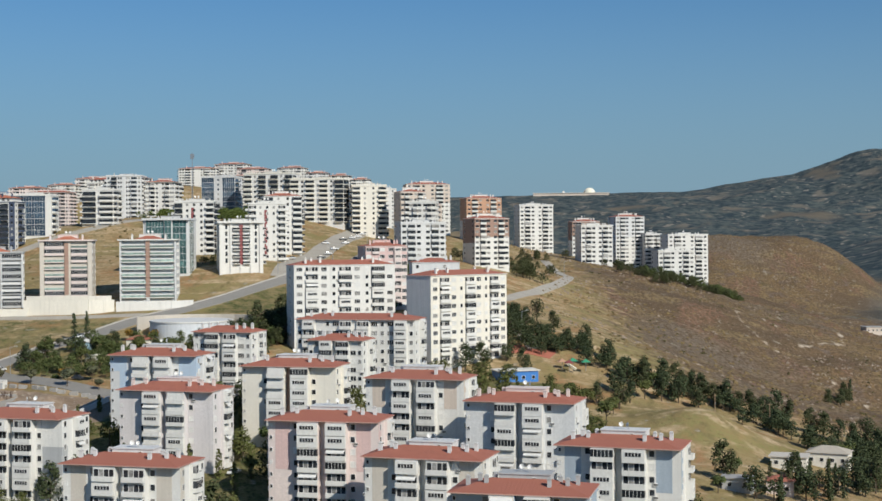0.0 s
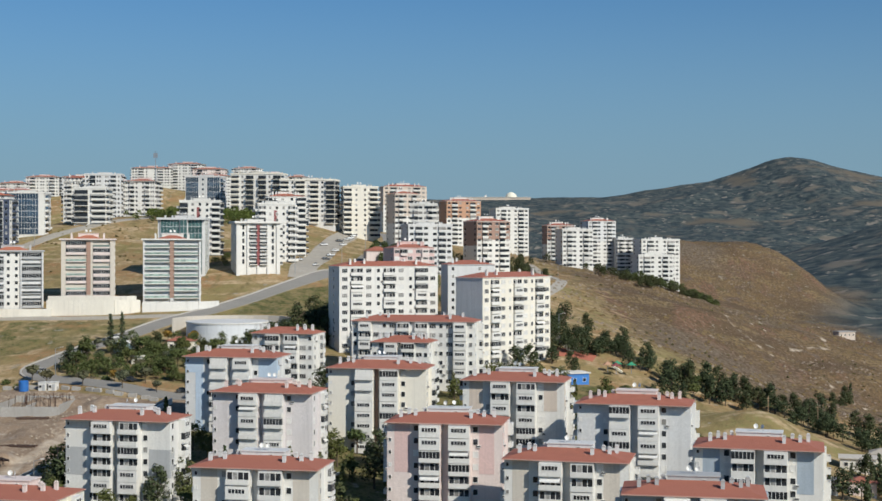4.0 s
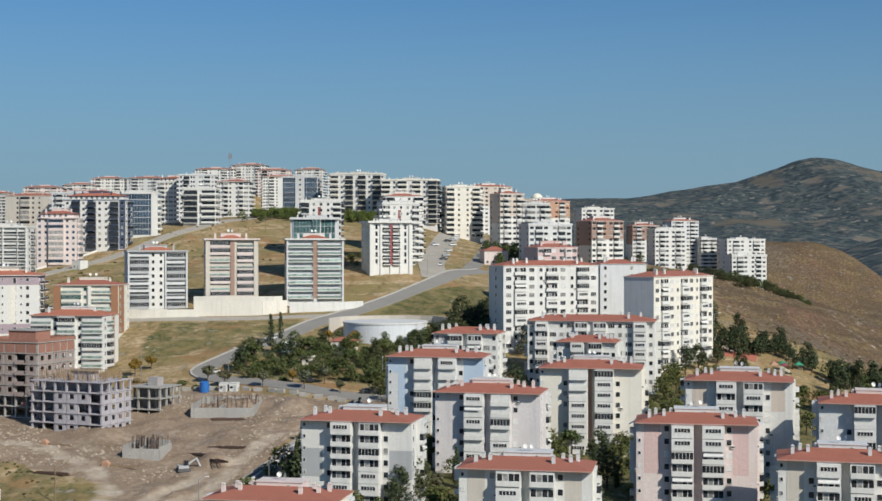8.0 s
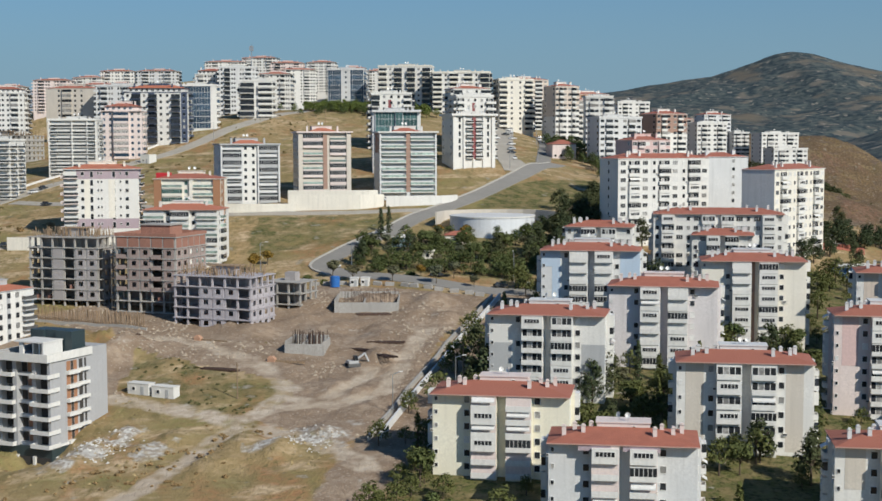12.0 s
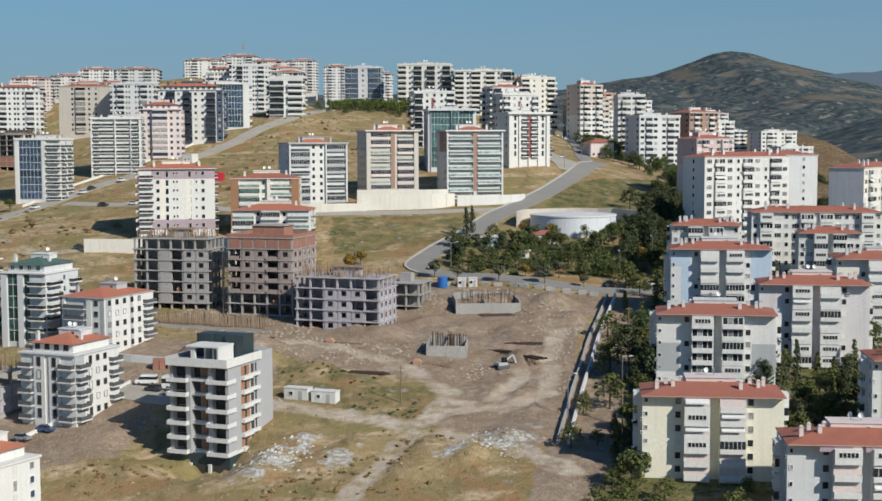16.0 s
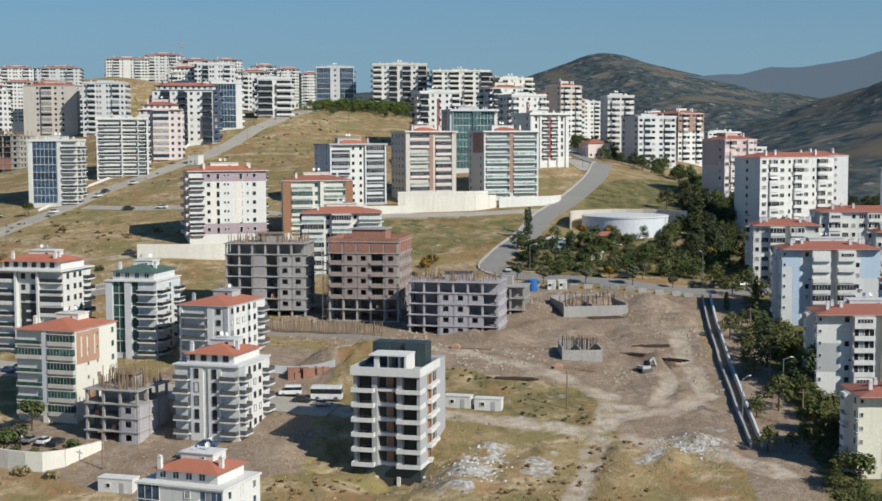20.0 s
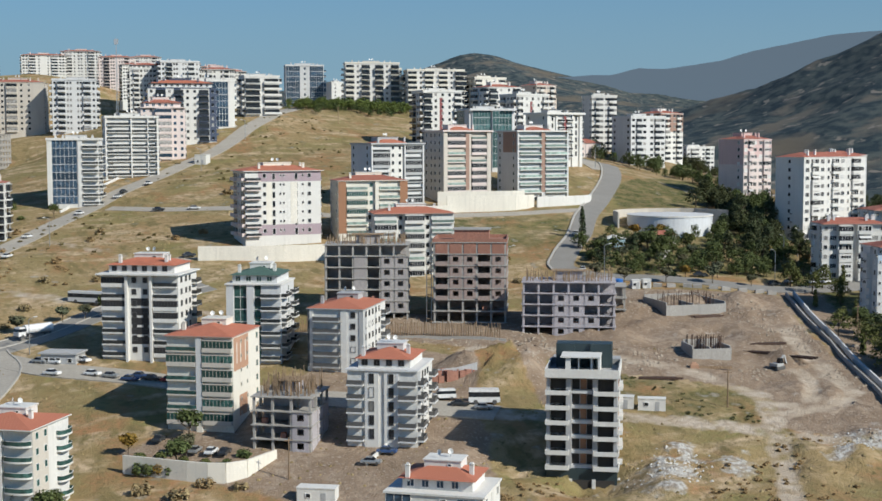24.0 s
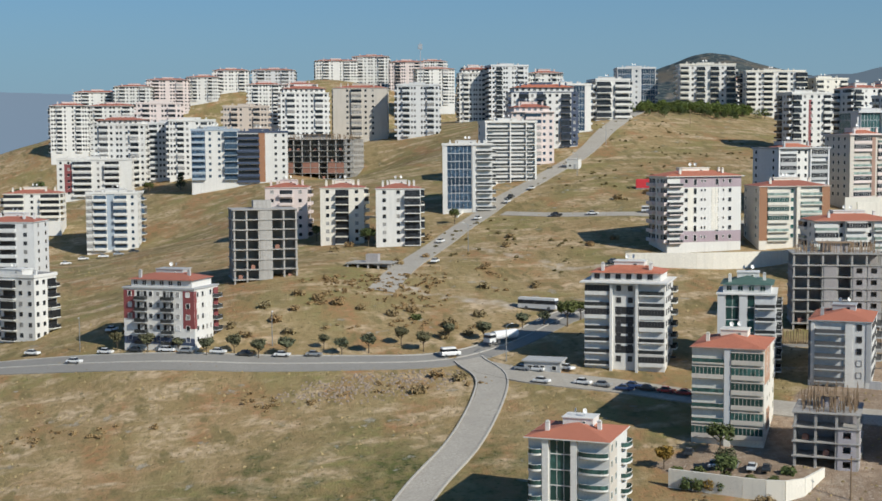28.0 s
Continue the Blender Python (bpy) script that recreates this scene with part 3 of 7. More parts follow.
    def edged(ch, lo, hi, blur=0.7):
        """A channel with a ragged edge."""
        a = nt.nodes.new("ShaderNodeMath")
        a.operation = "ADD"
        b = nt.nodes.new("ShaderNodeMath")
        b.operation = "MULTIPLY_ADD"
        b.inputs[1].default_value, b.inputs[2].default_value = blur, -blur / 2
        nt.links.new(noise_fac(nt, co, 0.2, 9, 0.3, 0.7), b.inputs[0])
        nt.links.new(ch, a.inputs[0])
        nt.links.new(b.outputs[0], a.inputs[1])
        r = nt.nodes.new("ShaderNodeMapRange")
        r.inputs[1].default_value, r.inputs[2].default_value = lo, hi
        nt.links.new(a.outputs[0], r.inputs[0])
        return r.outputs[0]

    c = ramp_mix(nt, edged(sep2.outputs[0], 0.25, 0.75), straw, brown)
    c = ramp_mix(nt, edged(sep.outputs[1], 0.25, 0.85, 0.8), c, grass)
    c = ramp_mix(nt, edged(sep.outputs[0], 0.35, 0.65, 0.5), c, earth)
    # far woods: dark clumps, pale clearings and rock, with blue-grey haze mixed into the colour
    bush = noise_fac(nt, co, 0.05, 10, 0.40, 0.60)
    hazed_wood = ramp_mix(nt, bush, (0.0836, 0.0986, 0.0924), (0.0282, 0.044, 0.0528))
    hazed_wood = ramp_mix(nt, noise_fac(nt, co, 0.014, 10, 0.56, 0.66), hazed_wood, (0.145, 0.132, 0.11))
    hazed_wood = ramp_mix(nt, noise_fac(nt, co, 0.045, 9, 0.61, 0.66), hazed_wood, (0.22, 0.198, 0.167))
    hazed_wood = ramp_mix(nt, noise_fac(nt, co, 0.0035, 4, 0.60, 0.68), hazed_wood, (0.132, 0.114, 0.088))
    track = ramp_mix(nt, mid, (0.45, 0.369, 0.279), (0.54, 0.459, 0.365))
    track = ramp_mix(nt, fine, track, (0.414, 0.338, 0.257))
    c = ramp_mix(nt, edged(at.outputs[1], 0.40, 0.95, 0.9), c, track)
    pale = ramp_mix(nt, noise_fac(nt, co, 0.9, 9, 0.40, 0.60), (0.525, 0.508, 0.467), (0.295, 0.254, 0.209))
    c = ramp_mix(nt, edged(sep2.outputs[1], 0.50, 0.95, 1.3), c, pale)
    c = ramp_mix(nt, sep.outputs[2], c, hazed_wood)
    nt.links.new(c, bs.inputs["Base Color"])
    bs.inputs["Roughness"].default_value = 0.95
    bs.inputs["Specular IOR Level"].default_value = 0.15
    add = nt.nodes.new("ShaderNodeMath")
    nt.links.new(fine, add.inputs[0])
    nt.links.new(grain, add.inputs[1])
    bump(nt, bs, add.outputs[0], 0.3, 0.45)
    return m


me.materials.append(ground_mat())
tagged(new("ground", me), "dry grassy hillside with bare earth and scattered scrub", "ground", kind="structure")

# ---- apartment blocks ----
CACHE = {}
BUILT = []
rng = random.Random(7)
TURN_OF = {"f": 0, "r": 90, "b": 180, "l": 270}


def window_mesh(w, h, pane, sash):
    key = ("win", round(w, 1), round(h, 1), pane.name, sash.name)
    if key not in CACHE:
        w, h, t = key[1], key[2], 0.08
        n = max(1, round(w / 0.8))
        xs = [-w / 2]
        for i in range(n):
            a, b = -w / 2 + w * i / n, -w / 2 + w * (i + 1) / n
            xs += [a + t * (1 if i == 0 else 0.5), b - t * (1 if i == n - 1 else 0.5)]
        xs.append(w / 2)
        g = Geo().lattice(xs, [0, t, h - t, h], lambda i, k: 1 if k == 1 and i % 2 else -1, -0.12, 0.02, -0.05)
        CACHE[key] = g.mesh("window", [sash, pane])
    return CACHE[key]


def balcony_mesh(w, dep, rail, pane, sash, style, screen=RAILGLASS):
    """A slab with its parapet, and the door and glazing behind it."""
    key = ("bal", round(w, 1), round(dep, 1), rail.name, pane.name, sash.name, style, screen.name)
    if key not in CACHE:
        g = Geo()
        w = key[1]
        h, t = w / 2, 0.1
        if style == "glazed":
            g.rings([(-h, h, -dep, 0.02, -0.16, 0), (-h, h, -dep, 0.02, 0.8, 0), (-h + 0.03, h - 0.03, -dep + 0.06, 0.02, 0.8, 0), (-h + 0.03, h - 0.03, -dep + 0.06, 0.02, 2.32, 1),
                     (-h, h, -dep, 0.02, 2.32, 0), (-h, h, -dep, 0.02, 2.5, 0)])
            n = max(2, round(w / 0.8))
            for i in range(1, n):
                x = -h + w * i / n
                k = len(g.v)
                g.v += [(x - 0.04, -dep, 0.8), (x + 0.04, -dep, 0.8), (x + 0.04, -dep, 2.32), (x - 0.04, -dep, 2.32)]
                g.f.append((k, k + 1, k + 2, k + 3))
                g.m.append(2)
        elif style in ("round", "slim"):  # slab with a glass screen, bowed or square, and glazing above on some
            def bow(inset):
                if style == "slim":
                    return [(-h + inset, 0.02), (-h + inset, -dep + inset), (h - inset, -dep + inset), (h - inset, 0.02)]
                return [(-h + inset, 0.02)] + [((h - inset) * -math.cos(math.pi * i / 10), -dep * 0.35 - (dep * 0.75 - inset) * math.sin(math.pi * i / 10)) for i in range(11)] + [(h - inset, 0.02)]
            g.skin([(bow(0), -0.24, 0), (bow(0), 0.1, 0), (bow(0.06), 0.1, 0), (bow(0.06), 0.92, 3), (bow(0.04), 0.92, 2), (bow(0.04), 1.0, 2), (bow(0.12), 1.0, 2), (bow(0.12), 0.15, 3)])
            k = len(g.v) - len(bow(0))
            n = len(bow(0))
            g.v += [(-h + 0.12, 0.0, 2.3), (h - 0.12, 0.0, 2.3)]
            g.f.append((k, k + n - 1, len(g.v) - 1, len(g.v) - 2))
            g.m.append(1)
        elif style == "strip":  # walled-in balcony with a band of small panes
            a = h * 0.72
            g.rings([(-h, h, -dep, 0.02, -0.16, 0), (-h, h, -dep, 0.02, 2.5, 0)])
            n = max(3, round(2 * a / 0.7))
            xs = [-a]
            for i in range(n):
                xs += [-a + 2 * a * i / n + 0.05, -a + 2 * a * (i + 1) / n - 0.05]
            xs.append(a)
            g.lattice(xs, [1.05, 1.12, 1.98, 2.05], lambda i, k: 1 if k == 1 and i % 2 else -1, -dep - 0.07, -dep + 0.02, -dep - 0.02)
            g.m[5:] = [2 if m == 0 else m for m in g.m[5:]]
        else:
            top, rm = (0.95, 0) if style in ("open", "shade") else (0.98, 3)
            g.rings([(-h, h, -dep, 0.02, -0.16, 0), (-h, h, -dep, 0.02, 0.05, 0), (-h, h, -dep, 0.0, top, rm), (-h + t, h - t, -dep + t, -0.02, top, 2 if rm else 0), (-h + t, h - t, -dep + t, -0.02, 0.02, rm)])
            k = len(g.v) - 4
            bars = max(3, round(w / 1.1))
            xs = [-h + t]
            for i in range(bars):  # doors and their frames in one skin behind the rail
                xs += [-h + t + (w - 2 * t) * i / bars + 0.07, -h + t + (w - 2 * t) * (i + 1) / bars - 0.07]
            xs.append(h - t)
            low_ = [k + 3] + list(range(k + 4, k + 2 + len(xs))) + [k + 2]
            g.v += [(x, -0.02, 0.02) for x in xs[1:-1]]
            up = len(g.v)
            g.v += [(x, -0.03, 2.3) for x in xs]
            for i in range(len(xs) - 1):
                g.f.append((low_[i], low_[i + 1], up + i + 1, up + i))
                g.m.append(2 if i % 2 == 0 else 4 if i % 6 == 3 else 1)
            if style == "shade":  # let-down awning
                k = len(g.v)
                g.v += [(-h + 0.2, -0.05, 2.35), (h - 0.2, -0.05, 2.35), (h - 0.2, -dep - 0.25, 1.75), (-h + 0.2, -dep - 0.25, 1.75), (h - 0.2, -dep - 0.25, 1.5), (-h + 0.2, -dep - 0.25, 1.5)]
                g.f += [(k, k + 3, k + 2, k + 1), (k + 3, k + 5, k + 4, k + 2)]
                g.m += [2, 2]
        CACHE[key] = g.mesh("balcony", [rail, pane, sash, screen if style in ("rail", "round", "slim") else rail, CURTAIN])
    return CACHE[key]


def glazing_mesh(w, h, pane, sash):
    key = ("glz", round(w, 1), round(h, 1), pane.name)
    if key not in CACHE:
        n = max(1, round(w / 1.4))
        xs = [-w / 2]
        for i in range(n):
            a, b = -w / 2 + w * i / n, -w / 2 + w * (i + 1) / n
            xs += [a + 0.04, b - 0.04]
        xs.append(w / 2)
        g = Geo().lattice(xs, [0, 0.14, h - 0.02, h], lambda i, k: 1 if k == 1 and i % 2 else -1, -0.12, 0.02, -0.06)
        CACHE[key] = g.mesh("glazing", [sash, pane])
    return CACHE[key]


def aircon_mesh():
    if "ac" not in CACHE:
        g = Geo().rings([(-0.4, 0.4, -0.4, -0.03, 0, 0), (-0.4, 0.4, -0.4, -0.03, 0.1, 0), (-0.4, 0.4, -0.38, -0.03, 0.1, 0), (-0.4, 0.4, -0.38, -0.03, 0.5, 1), (-0.4, 0.4, -0.4, -0.03, 0.5, 0), (-0.4, 0.4, -0.4, -0.03, 0.6, 0)])
        CACHE["ac"] = g.mesh("air_conditioner", [FRAME, FRAMED])
    return CACHE["ac"]


def chimney_mesh(mat):
    key = ("chim", mat.name)
    if key not in CACHE:
        g = Geo().rings([(-0.36, 0.36, -0.36, 0.36, -0.9, 0), (-0.36, 0.36, -0.36, 0.36, 1.75, 0), (-0.44, 0.44, -0.44, 0.44, 1.75, 1), (-0.44, 0.44, -0.44, 0.44, 1.85, 1), (-0.26, 0.26, -0.26, 0.26, 1.85, 0), (-0.26, 0.26, -0.26, 0.26, 2.1, 0)])
        CACHE[key] = g.mesh("chimney", [mat, CONC])
    return CACHE[key]


def dish_mesh():
    if "dish" not in CACHE:
        g = Geo().cyl(0, 0, 0.05, 0.05, 0, 0.9, 5, 1)
        n = len(g.v)
        for i in range(10):
            a = math.tau * i / 10
            g.v.append((0.5 * math.cos(a), -0.25 + 0.15 * math.sin(a), 1.0 + 0.5 * math.sin(a)))
        g.v.append((0, -0.02, 0.95))
        for i in range(10):
            g.f.append((n + i, n + (i + 1) % 10, n + 10))
            g.m.append(0)
        CACHE["dish"] = g.mesh("satellite_dish", [FRAME, METAL])
    return CACHE["dish"]


def parse(spec, length):
    """'5n 4b+1.2 ...' to (start, end, kind, offset), stretched to the length."""
    out = []
    for tok in spec.split():
        k = next(i for i, ch in enumerate(tok) if ch.isalpha())
        out.append((float(tok[:k]), tok[k], float(tok[k + 1:] or 0)))
    total, u, cells = sum(w for w, _, _ in out), 0.0, []
    for w, kind, off in out:
        cells.append((u, u + w * length / total, kind, off))
        u += w * length / total
    return cells


def wall_point(side, u, o, w, d):
    return {"f": (u, -o), "r": (w + o, u), "b": (w - u, d + o), "l": (-o, d - u)}[side]


def apartment(x, y, yaw, w, d, top, label, front, right="1n", left="1n", back="1n", body=WHITE, bay=None, rail=None, roof="hip", tile=TILE,
              pane=GLASS, sash=FRAME, accents=(), box=True, box_mat=None, chimneys=4, fh=2.85, group="apartment blocks", mixed=True, styles=("open", "glazed"),
              eave=0.28, inset=1.6, ground_floor=False, coarse=False, dishes=2, aircons=0, base=None, fascia=None, screen=RAILGLASS):
    cx, cy = x + (w * math.cos(radians(yaw)) - d * math.sin(radians(yaw))) / 2, y + (w * math.sin(radians(yaw)) + d * math.cos(radians(yaw))) / 2
    z0 = base if base is not None else gz(cx, cy) - 0.3
    floors = max(2, round((top - z0) / fh))
    fh = (top - z0) / floors
    rail, bay = rail or body, bay or body
    BUILT.append((x, y, radians(yaw), w, d))
    coarse = coarse or y > 660 or (x < -350 and y > 500)
    root = thing("apartment_building", pose(x, y, z0, 0, 0, yaw), label, "apartment building", group)
    H = floors * fh
    sides = {"f": (front, w), "r": (right, d), "b": (back, w), "l": (left, d)}
    # body: plan with its projecting bays
    poly = []
    for side in "frbl":
        spec, length = sides[side]
        cells = parse(spec, length)
        for i, (u0, u1, kind, off) in enumerate(cells):
            a, b = (max(u0, 0.02) if off else u0), u1
            poly.append(wall_point(side, a, off, w, d))
            poly.append(wall_point(side, b, off, w, d))
    clean = [p for i, p in enumerate(poly) if math.dist(p, poly[i - 1]) > 0.01]
    part("wall", Geo().prism(clean, -8.0, H).mesh("wall", [body]), root)
    dark = 0
    for side in "frbl":
        spec, length = sides[side]
        turn = TURN_OF[side]
        for u0, u1, kind, off in parse(spec, length):
            um, cw = (u0 + u1) / 2, u1 - u0
            px, py = wall_point(side, um, off, w, d)
            if bay is not body and kind in "bog" and off > 0:
                g = Geo().box(-cw / 2 + 0.03, cw / 2 - 0.03, -0.03, 0.05, 0.02, H - 0.02)
                part("bay_front", g.mesh("bay_front", [bay]), root, pose(px, py, 0, 0, 0, turn))
            if kind == "n":
                continue
            rows = range(1 if ground_floor else 0, floors)
            if coarse and kind != "g":
                g, style_pick = Geo(), rng.random()
                ww = {"w": 1.3, "W": 2.1, "d": cw * 0.72, "s": 0.7, "t": 1.1}.get(kind, cw * 0.9)
                for fl in rows:
                    z, pick = fl * fh, rng.random()
                    if kind in "boe":
                        out = 1.4 if kind == "o" else 1.0
                        closed = kind == "e" or pick < (0.5 if kind == "b" else 0.28)
                        glazed_rail = kind == "o" and style_pick < 0.45
                        g.rings([(-cw * 0.48, cw * 0.48, -out, 0.02, z - 0.16, 0), (-cw * 0.48, cw * 0.48, -out, 0.02, z + (0.12 if glazed_rail else 0.85), 0)]
                                + ([(-cw * 0.46, cw * 0.46, -out + 0.04, 0.02, z + 0.12, 1), (-cw * 0.46, cw * 0.46, -out + 0.04, 0.02, z + 0.9, 1)] if glazed_rail and not closed else [])
                                + ([(-cw * 0.47, cw * 0.47, -out + 0.05, 0.02, z + 0.95, 1), (-cw * 0.47, cw * 0.47, -out + 0.05, 0.02, z + 2.3, 1 if pick < 0.36 else 2),
                                    (-cw * 0.48, cw * 0.48, -out, 0.02, z + 2.3, 0), (-cw * 0.48, cw * 0.48, -out, 0.02, z + 2.45, 0)] if closed else []))
                        if not closed:
                            g.box(-ww / 2, ww / 2, -0.05, 0.02, z + 0.1, z + 2.3, 1)
                    else:
                        z += 0.3 if kind == "t" else 0.9
                        n = 2 if kind == "d" else 1
                        for k in range(n):
                            a = -ww / 2 + (ww * 0.58 * k if n == 2 else 0)
                            b = a + (ww * 0.42 if n == 2 else ww)
                            g.rings([(a, b, -0.08, 0.02, z, 0), (a, b, -0.08, 0.02, z + 0.1, 0), (a + 0.08, b - 0.08, -0.06, 0.02, z + 0.1, 0),
                                     (a + 0.08, b - 0.08, -0.06, 0.02, z + (2.0 if kind == "t" else 1.35), 1 if pick < 0.75 else 2), (a, b, -0.08, 0.02, z + (2.0 if kind == "t" else 1.35), 0)])
                part("window_column", g.mesh("window_column", [rail if kind in "boe" else sash, pane, CURTAIN]), root, pose(px, py, 0, 0, 0, turn))["kind"] = "stuff"
                continue
            for fl in rows:
                z = fl * fh
                at = pose(px, py, z, 0, 0, turn)
                pick = rng.random()
                pn = pane if not mixed or pick < 0.62 else (CURTAIN if pick < 0.82 else BLIND)
                if kind in "wWs":
                    ww, wh, zz = {"w": (1.25, 1.4, 0.85), "W": (2.1, 1.5, 0.8), "s": (0.7, 0.9, 1.2)}[kind]
                    part("window", window_mesh(min(ww, cw * 0.85), wh, pn, sash), root, at @ pose(0, 0, zz))
                elif kind == "d":
                    for k in (-0.25, 0.25):
                        part("window", window_mesh(min(1.2, cw * 0.4), 1.4, pn, sash), root, at @ pose(k * cw, 0, 0.85))
                elif kind == "t":
                    part("window", window_mesh(min(1.1, cw * 0.8), 2.1, pn, sash), root, at @ pose(0, 0, 0.25))
                elif kind == "b":
                    st = (styles[0] if pick < 0.40 else styles[1] if pick < 0.58 else "strip" if pick < 0.90 else "shade") if mixed else styles[0] if pick < 0.5 else styles[1]
                    part("balcony", balcony_mesh(cw * 0.96, 0.9, rail, pn if st == "glazed" else pane, sash, st, screen), root, at)
                elif kind == "o":
                    part("balcony", balcony_mesh(cw * 0.96, 1.4, rail, pane, sash, styles[0], screen), root, at)
                elif kind == "e":
                    part("balcony", balcony_mesh(cw * 0.96, 1.1, rail, pane, sash, styles[1]), root, at)
                elif kind == "g":
                    part("glazing", glazing_mesh(cw * 0.94, fh, pane, sash), root, at)
                if aircons and kind in "wd" and rng.random() < aircons:
                    part("air_conditioner", aircon_mesh(), root, at @ pose(cw * 0.42, 0, 0.3))
    for n, (side, a, b, f0, f1, m) in enumerate(accents):
        length = sides[side][1]
        off = max([0] + [o for u0, u1, k, o in parse(*sides[side]) if u0 < (a + b) / 2 * length < u1])
        px, py = wall_point(side, (a + b) / 2 * length, off, w, d)
        half = (b - a) * length / 2 - 0.02
        g = Geo().box(-half, half, -0.035 - 0.004 * n, 0.05, H * f0 + 0.01, H * f1 - 0.01)
        part("panel", g.mesh("panel", [m]), root, pose(px, py, 0, 0, 0, TURN_OF[side]))
    # roof
    off = max([o for u0, u1, k, o in parse(*sides["f"])] + [0])
    y0 = -off
    if roof == "hip":
        g = Geo().box(-eave, w + eave, y0 - eave, d + eave, H, H + 0.2)
        part("eave", g.mesh("eave", [fascia or rail]), root)
        part("roof", Geo().hip(-eave + 0.02, w + eave - 0.02, y0 - eave + 0.02, d + eave - 0.02, H + 0.205, 1.7).mesh("roof", [tile]), root)
        rz = H + 0.9
    elif roof == "flat":
        g = Geo().rings([(-eave, w + eave, y0 - eave, d + eave, H, 0), (-eave, w + eave, y0 - eave, d + eave, H + 0.9, 0), (0.1, w - 0.1, y0 + 0.1, d - 0.1, H + 0.9, 0), (0.1, w - 0.1, y0 + 0.1, d - 0.1, H + 0.15, 1)])
        part("parapet", g.mesh("parapet", [rail, ROOFGREY]), root)
        rz = H + 0.1
    elif roof == "crown":  # wide cornice slab, low tiled cap behind it
        part("cornice", Geo().rings([(-eave, w + eave, y0 - eave, d + eave, H, 0), (-eave, w + eave, y0 - eave, d + eave, H + 0.55, 0), (0.2, w - 0.2, y0 + 0.2, d - 0.2, H + 0.55, 0), (0.2, w - 0.2, y0 + 0.2, d - 0.2, H + 0.3, 1)]).mesh("cornice", [rail, ROOFGREY]), root)
        part("roof", Geo().hip(w * 0.2, w * 0.8, d * 0.12, d * 0.9, H + 0.31, 1.9).mesh("roof", [tile]), root)
        rz = H + 0.8
    else:  # set-back top storey under a tiled roof
        part("cornice", Geo().box(-eave, w + eave, y0 - eave, d + eave, H, H + 0.35).mesh("cornice", [rail]), root)
        i = inset
        part("top_storey", Geo().box(i, w - i, i, d - i * 0.6, H + 0.35, H + 2.3).mesh("top_storey", [body]), root)
        for u in range(int((w - 2 * i) / 2.6)):
            part("window", window_mesh(1.3, 1.3, pane, sash), root, pose(i + 1.4 + u * 2.6, i, H + 0.75))
        part("roof", Geo().hip(i - 0.7, w - i + 0.7, i - 0.9, d - i * 0.6 + 0.7, H + 2.3, 1.7).mesh("roof", [tile]), root)
        rz = H + 2.9
    if box:
        bw, bd = min(9.5, w * 0.38), min(4.5, d * 0.4)
        bx, by = w * 0.5, d * 0.62
        q = [(bx - bw / 2 - e, bx + bw / 2 + e, by - bd / 2 - e, by + bd / 2 + e) for e in (0, 0.2)]
        g = Geo().rings([(*q[0], H, 0), (*q[0], rz + 1.7, 0), (*q[1], rz + 1.7, 0), (*q[1], rz + 1.9, 0)])
        sb = part("stair_box", g.mesh("stair_box", [box_mat or rail]), root)
        for k in (0.2,):
            part("window", window_mesh(0.7, 0.5, pane, sash), sb, pose(bx + k * bw, by - bd / 2, rz + 0.75))
        if dishes:
            for k in range(dishes):
                part("satellite_dish", dish_mesh(), root, pose(bx + (k - 0.5) * 1.6, by + rng.uniform(-1, 1), rz + 1.9, 0, 0, rng.uniform(-60, 60)))
    for k in range(chimneys):
        half_n = max(1, chimneys // 2)
        j = k % half_n
        u = 0.08 + 0.24 * (j + 0.5) / half_n + (0.6 if k >= half_n else 0)
        v = (0.16, 0.4, 0.24, 0.5)[k % 4]
        part("chimney", chimney_mesh(box_mat or rail), root, pose(w * u + rng.uniform(-0.3, 0.3), d * v, rz - 0.2))
    return root


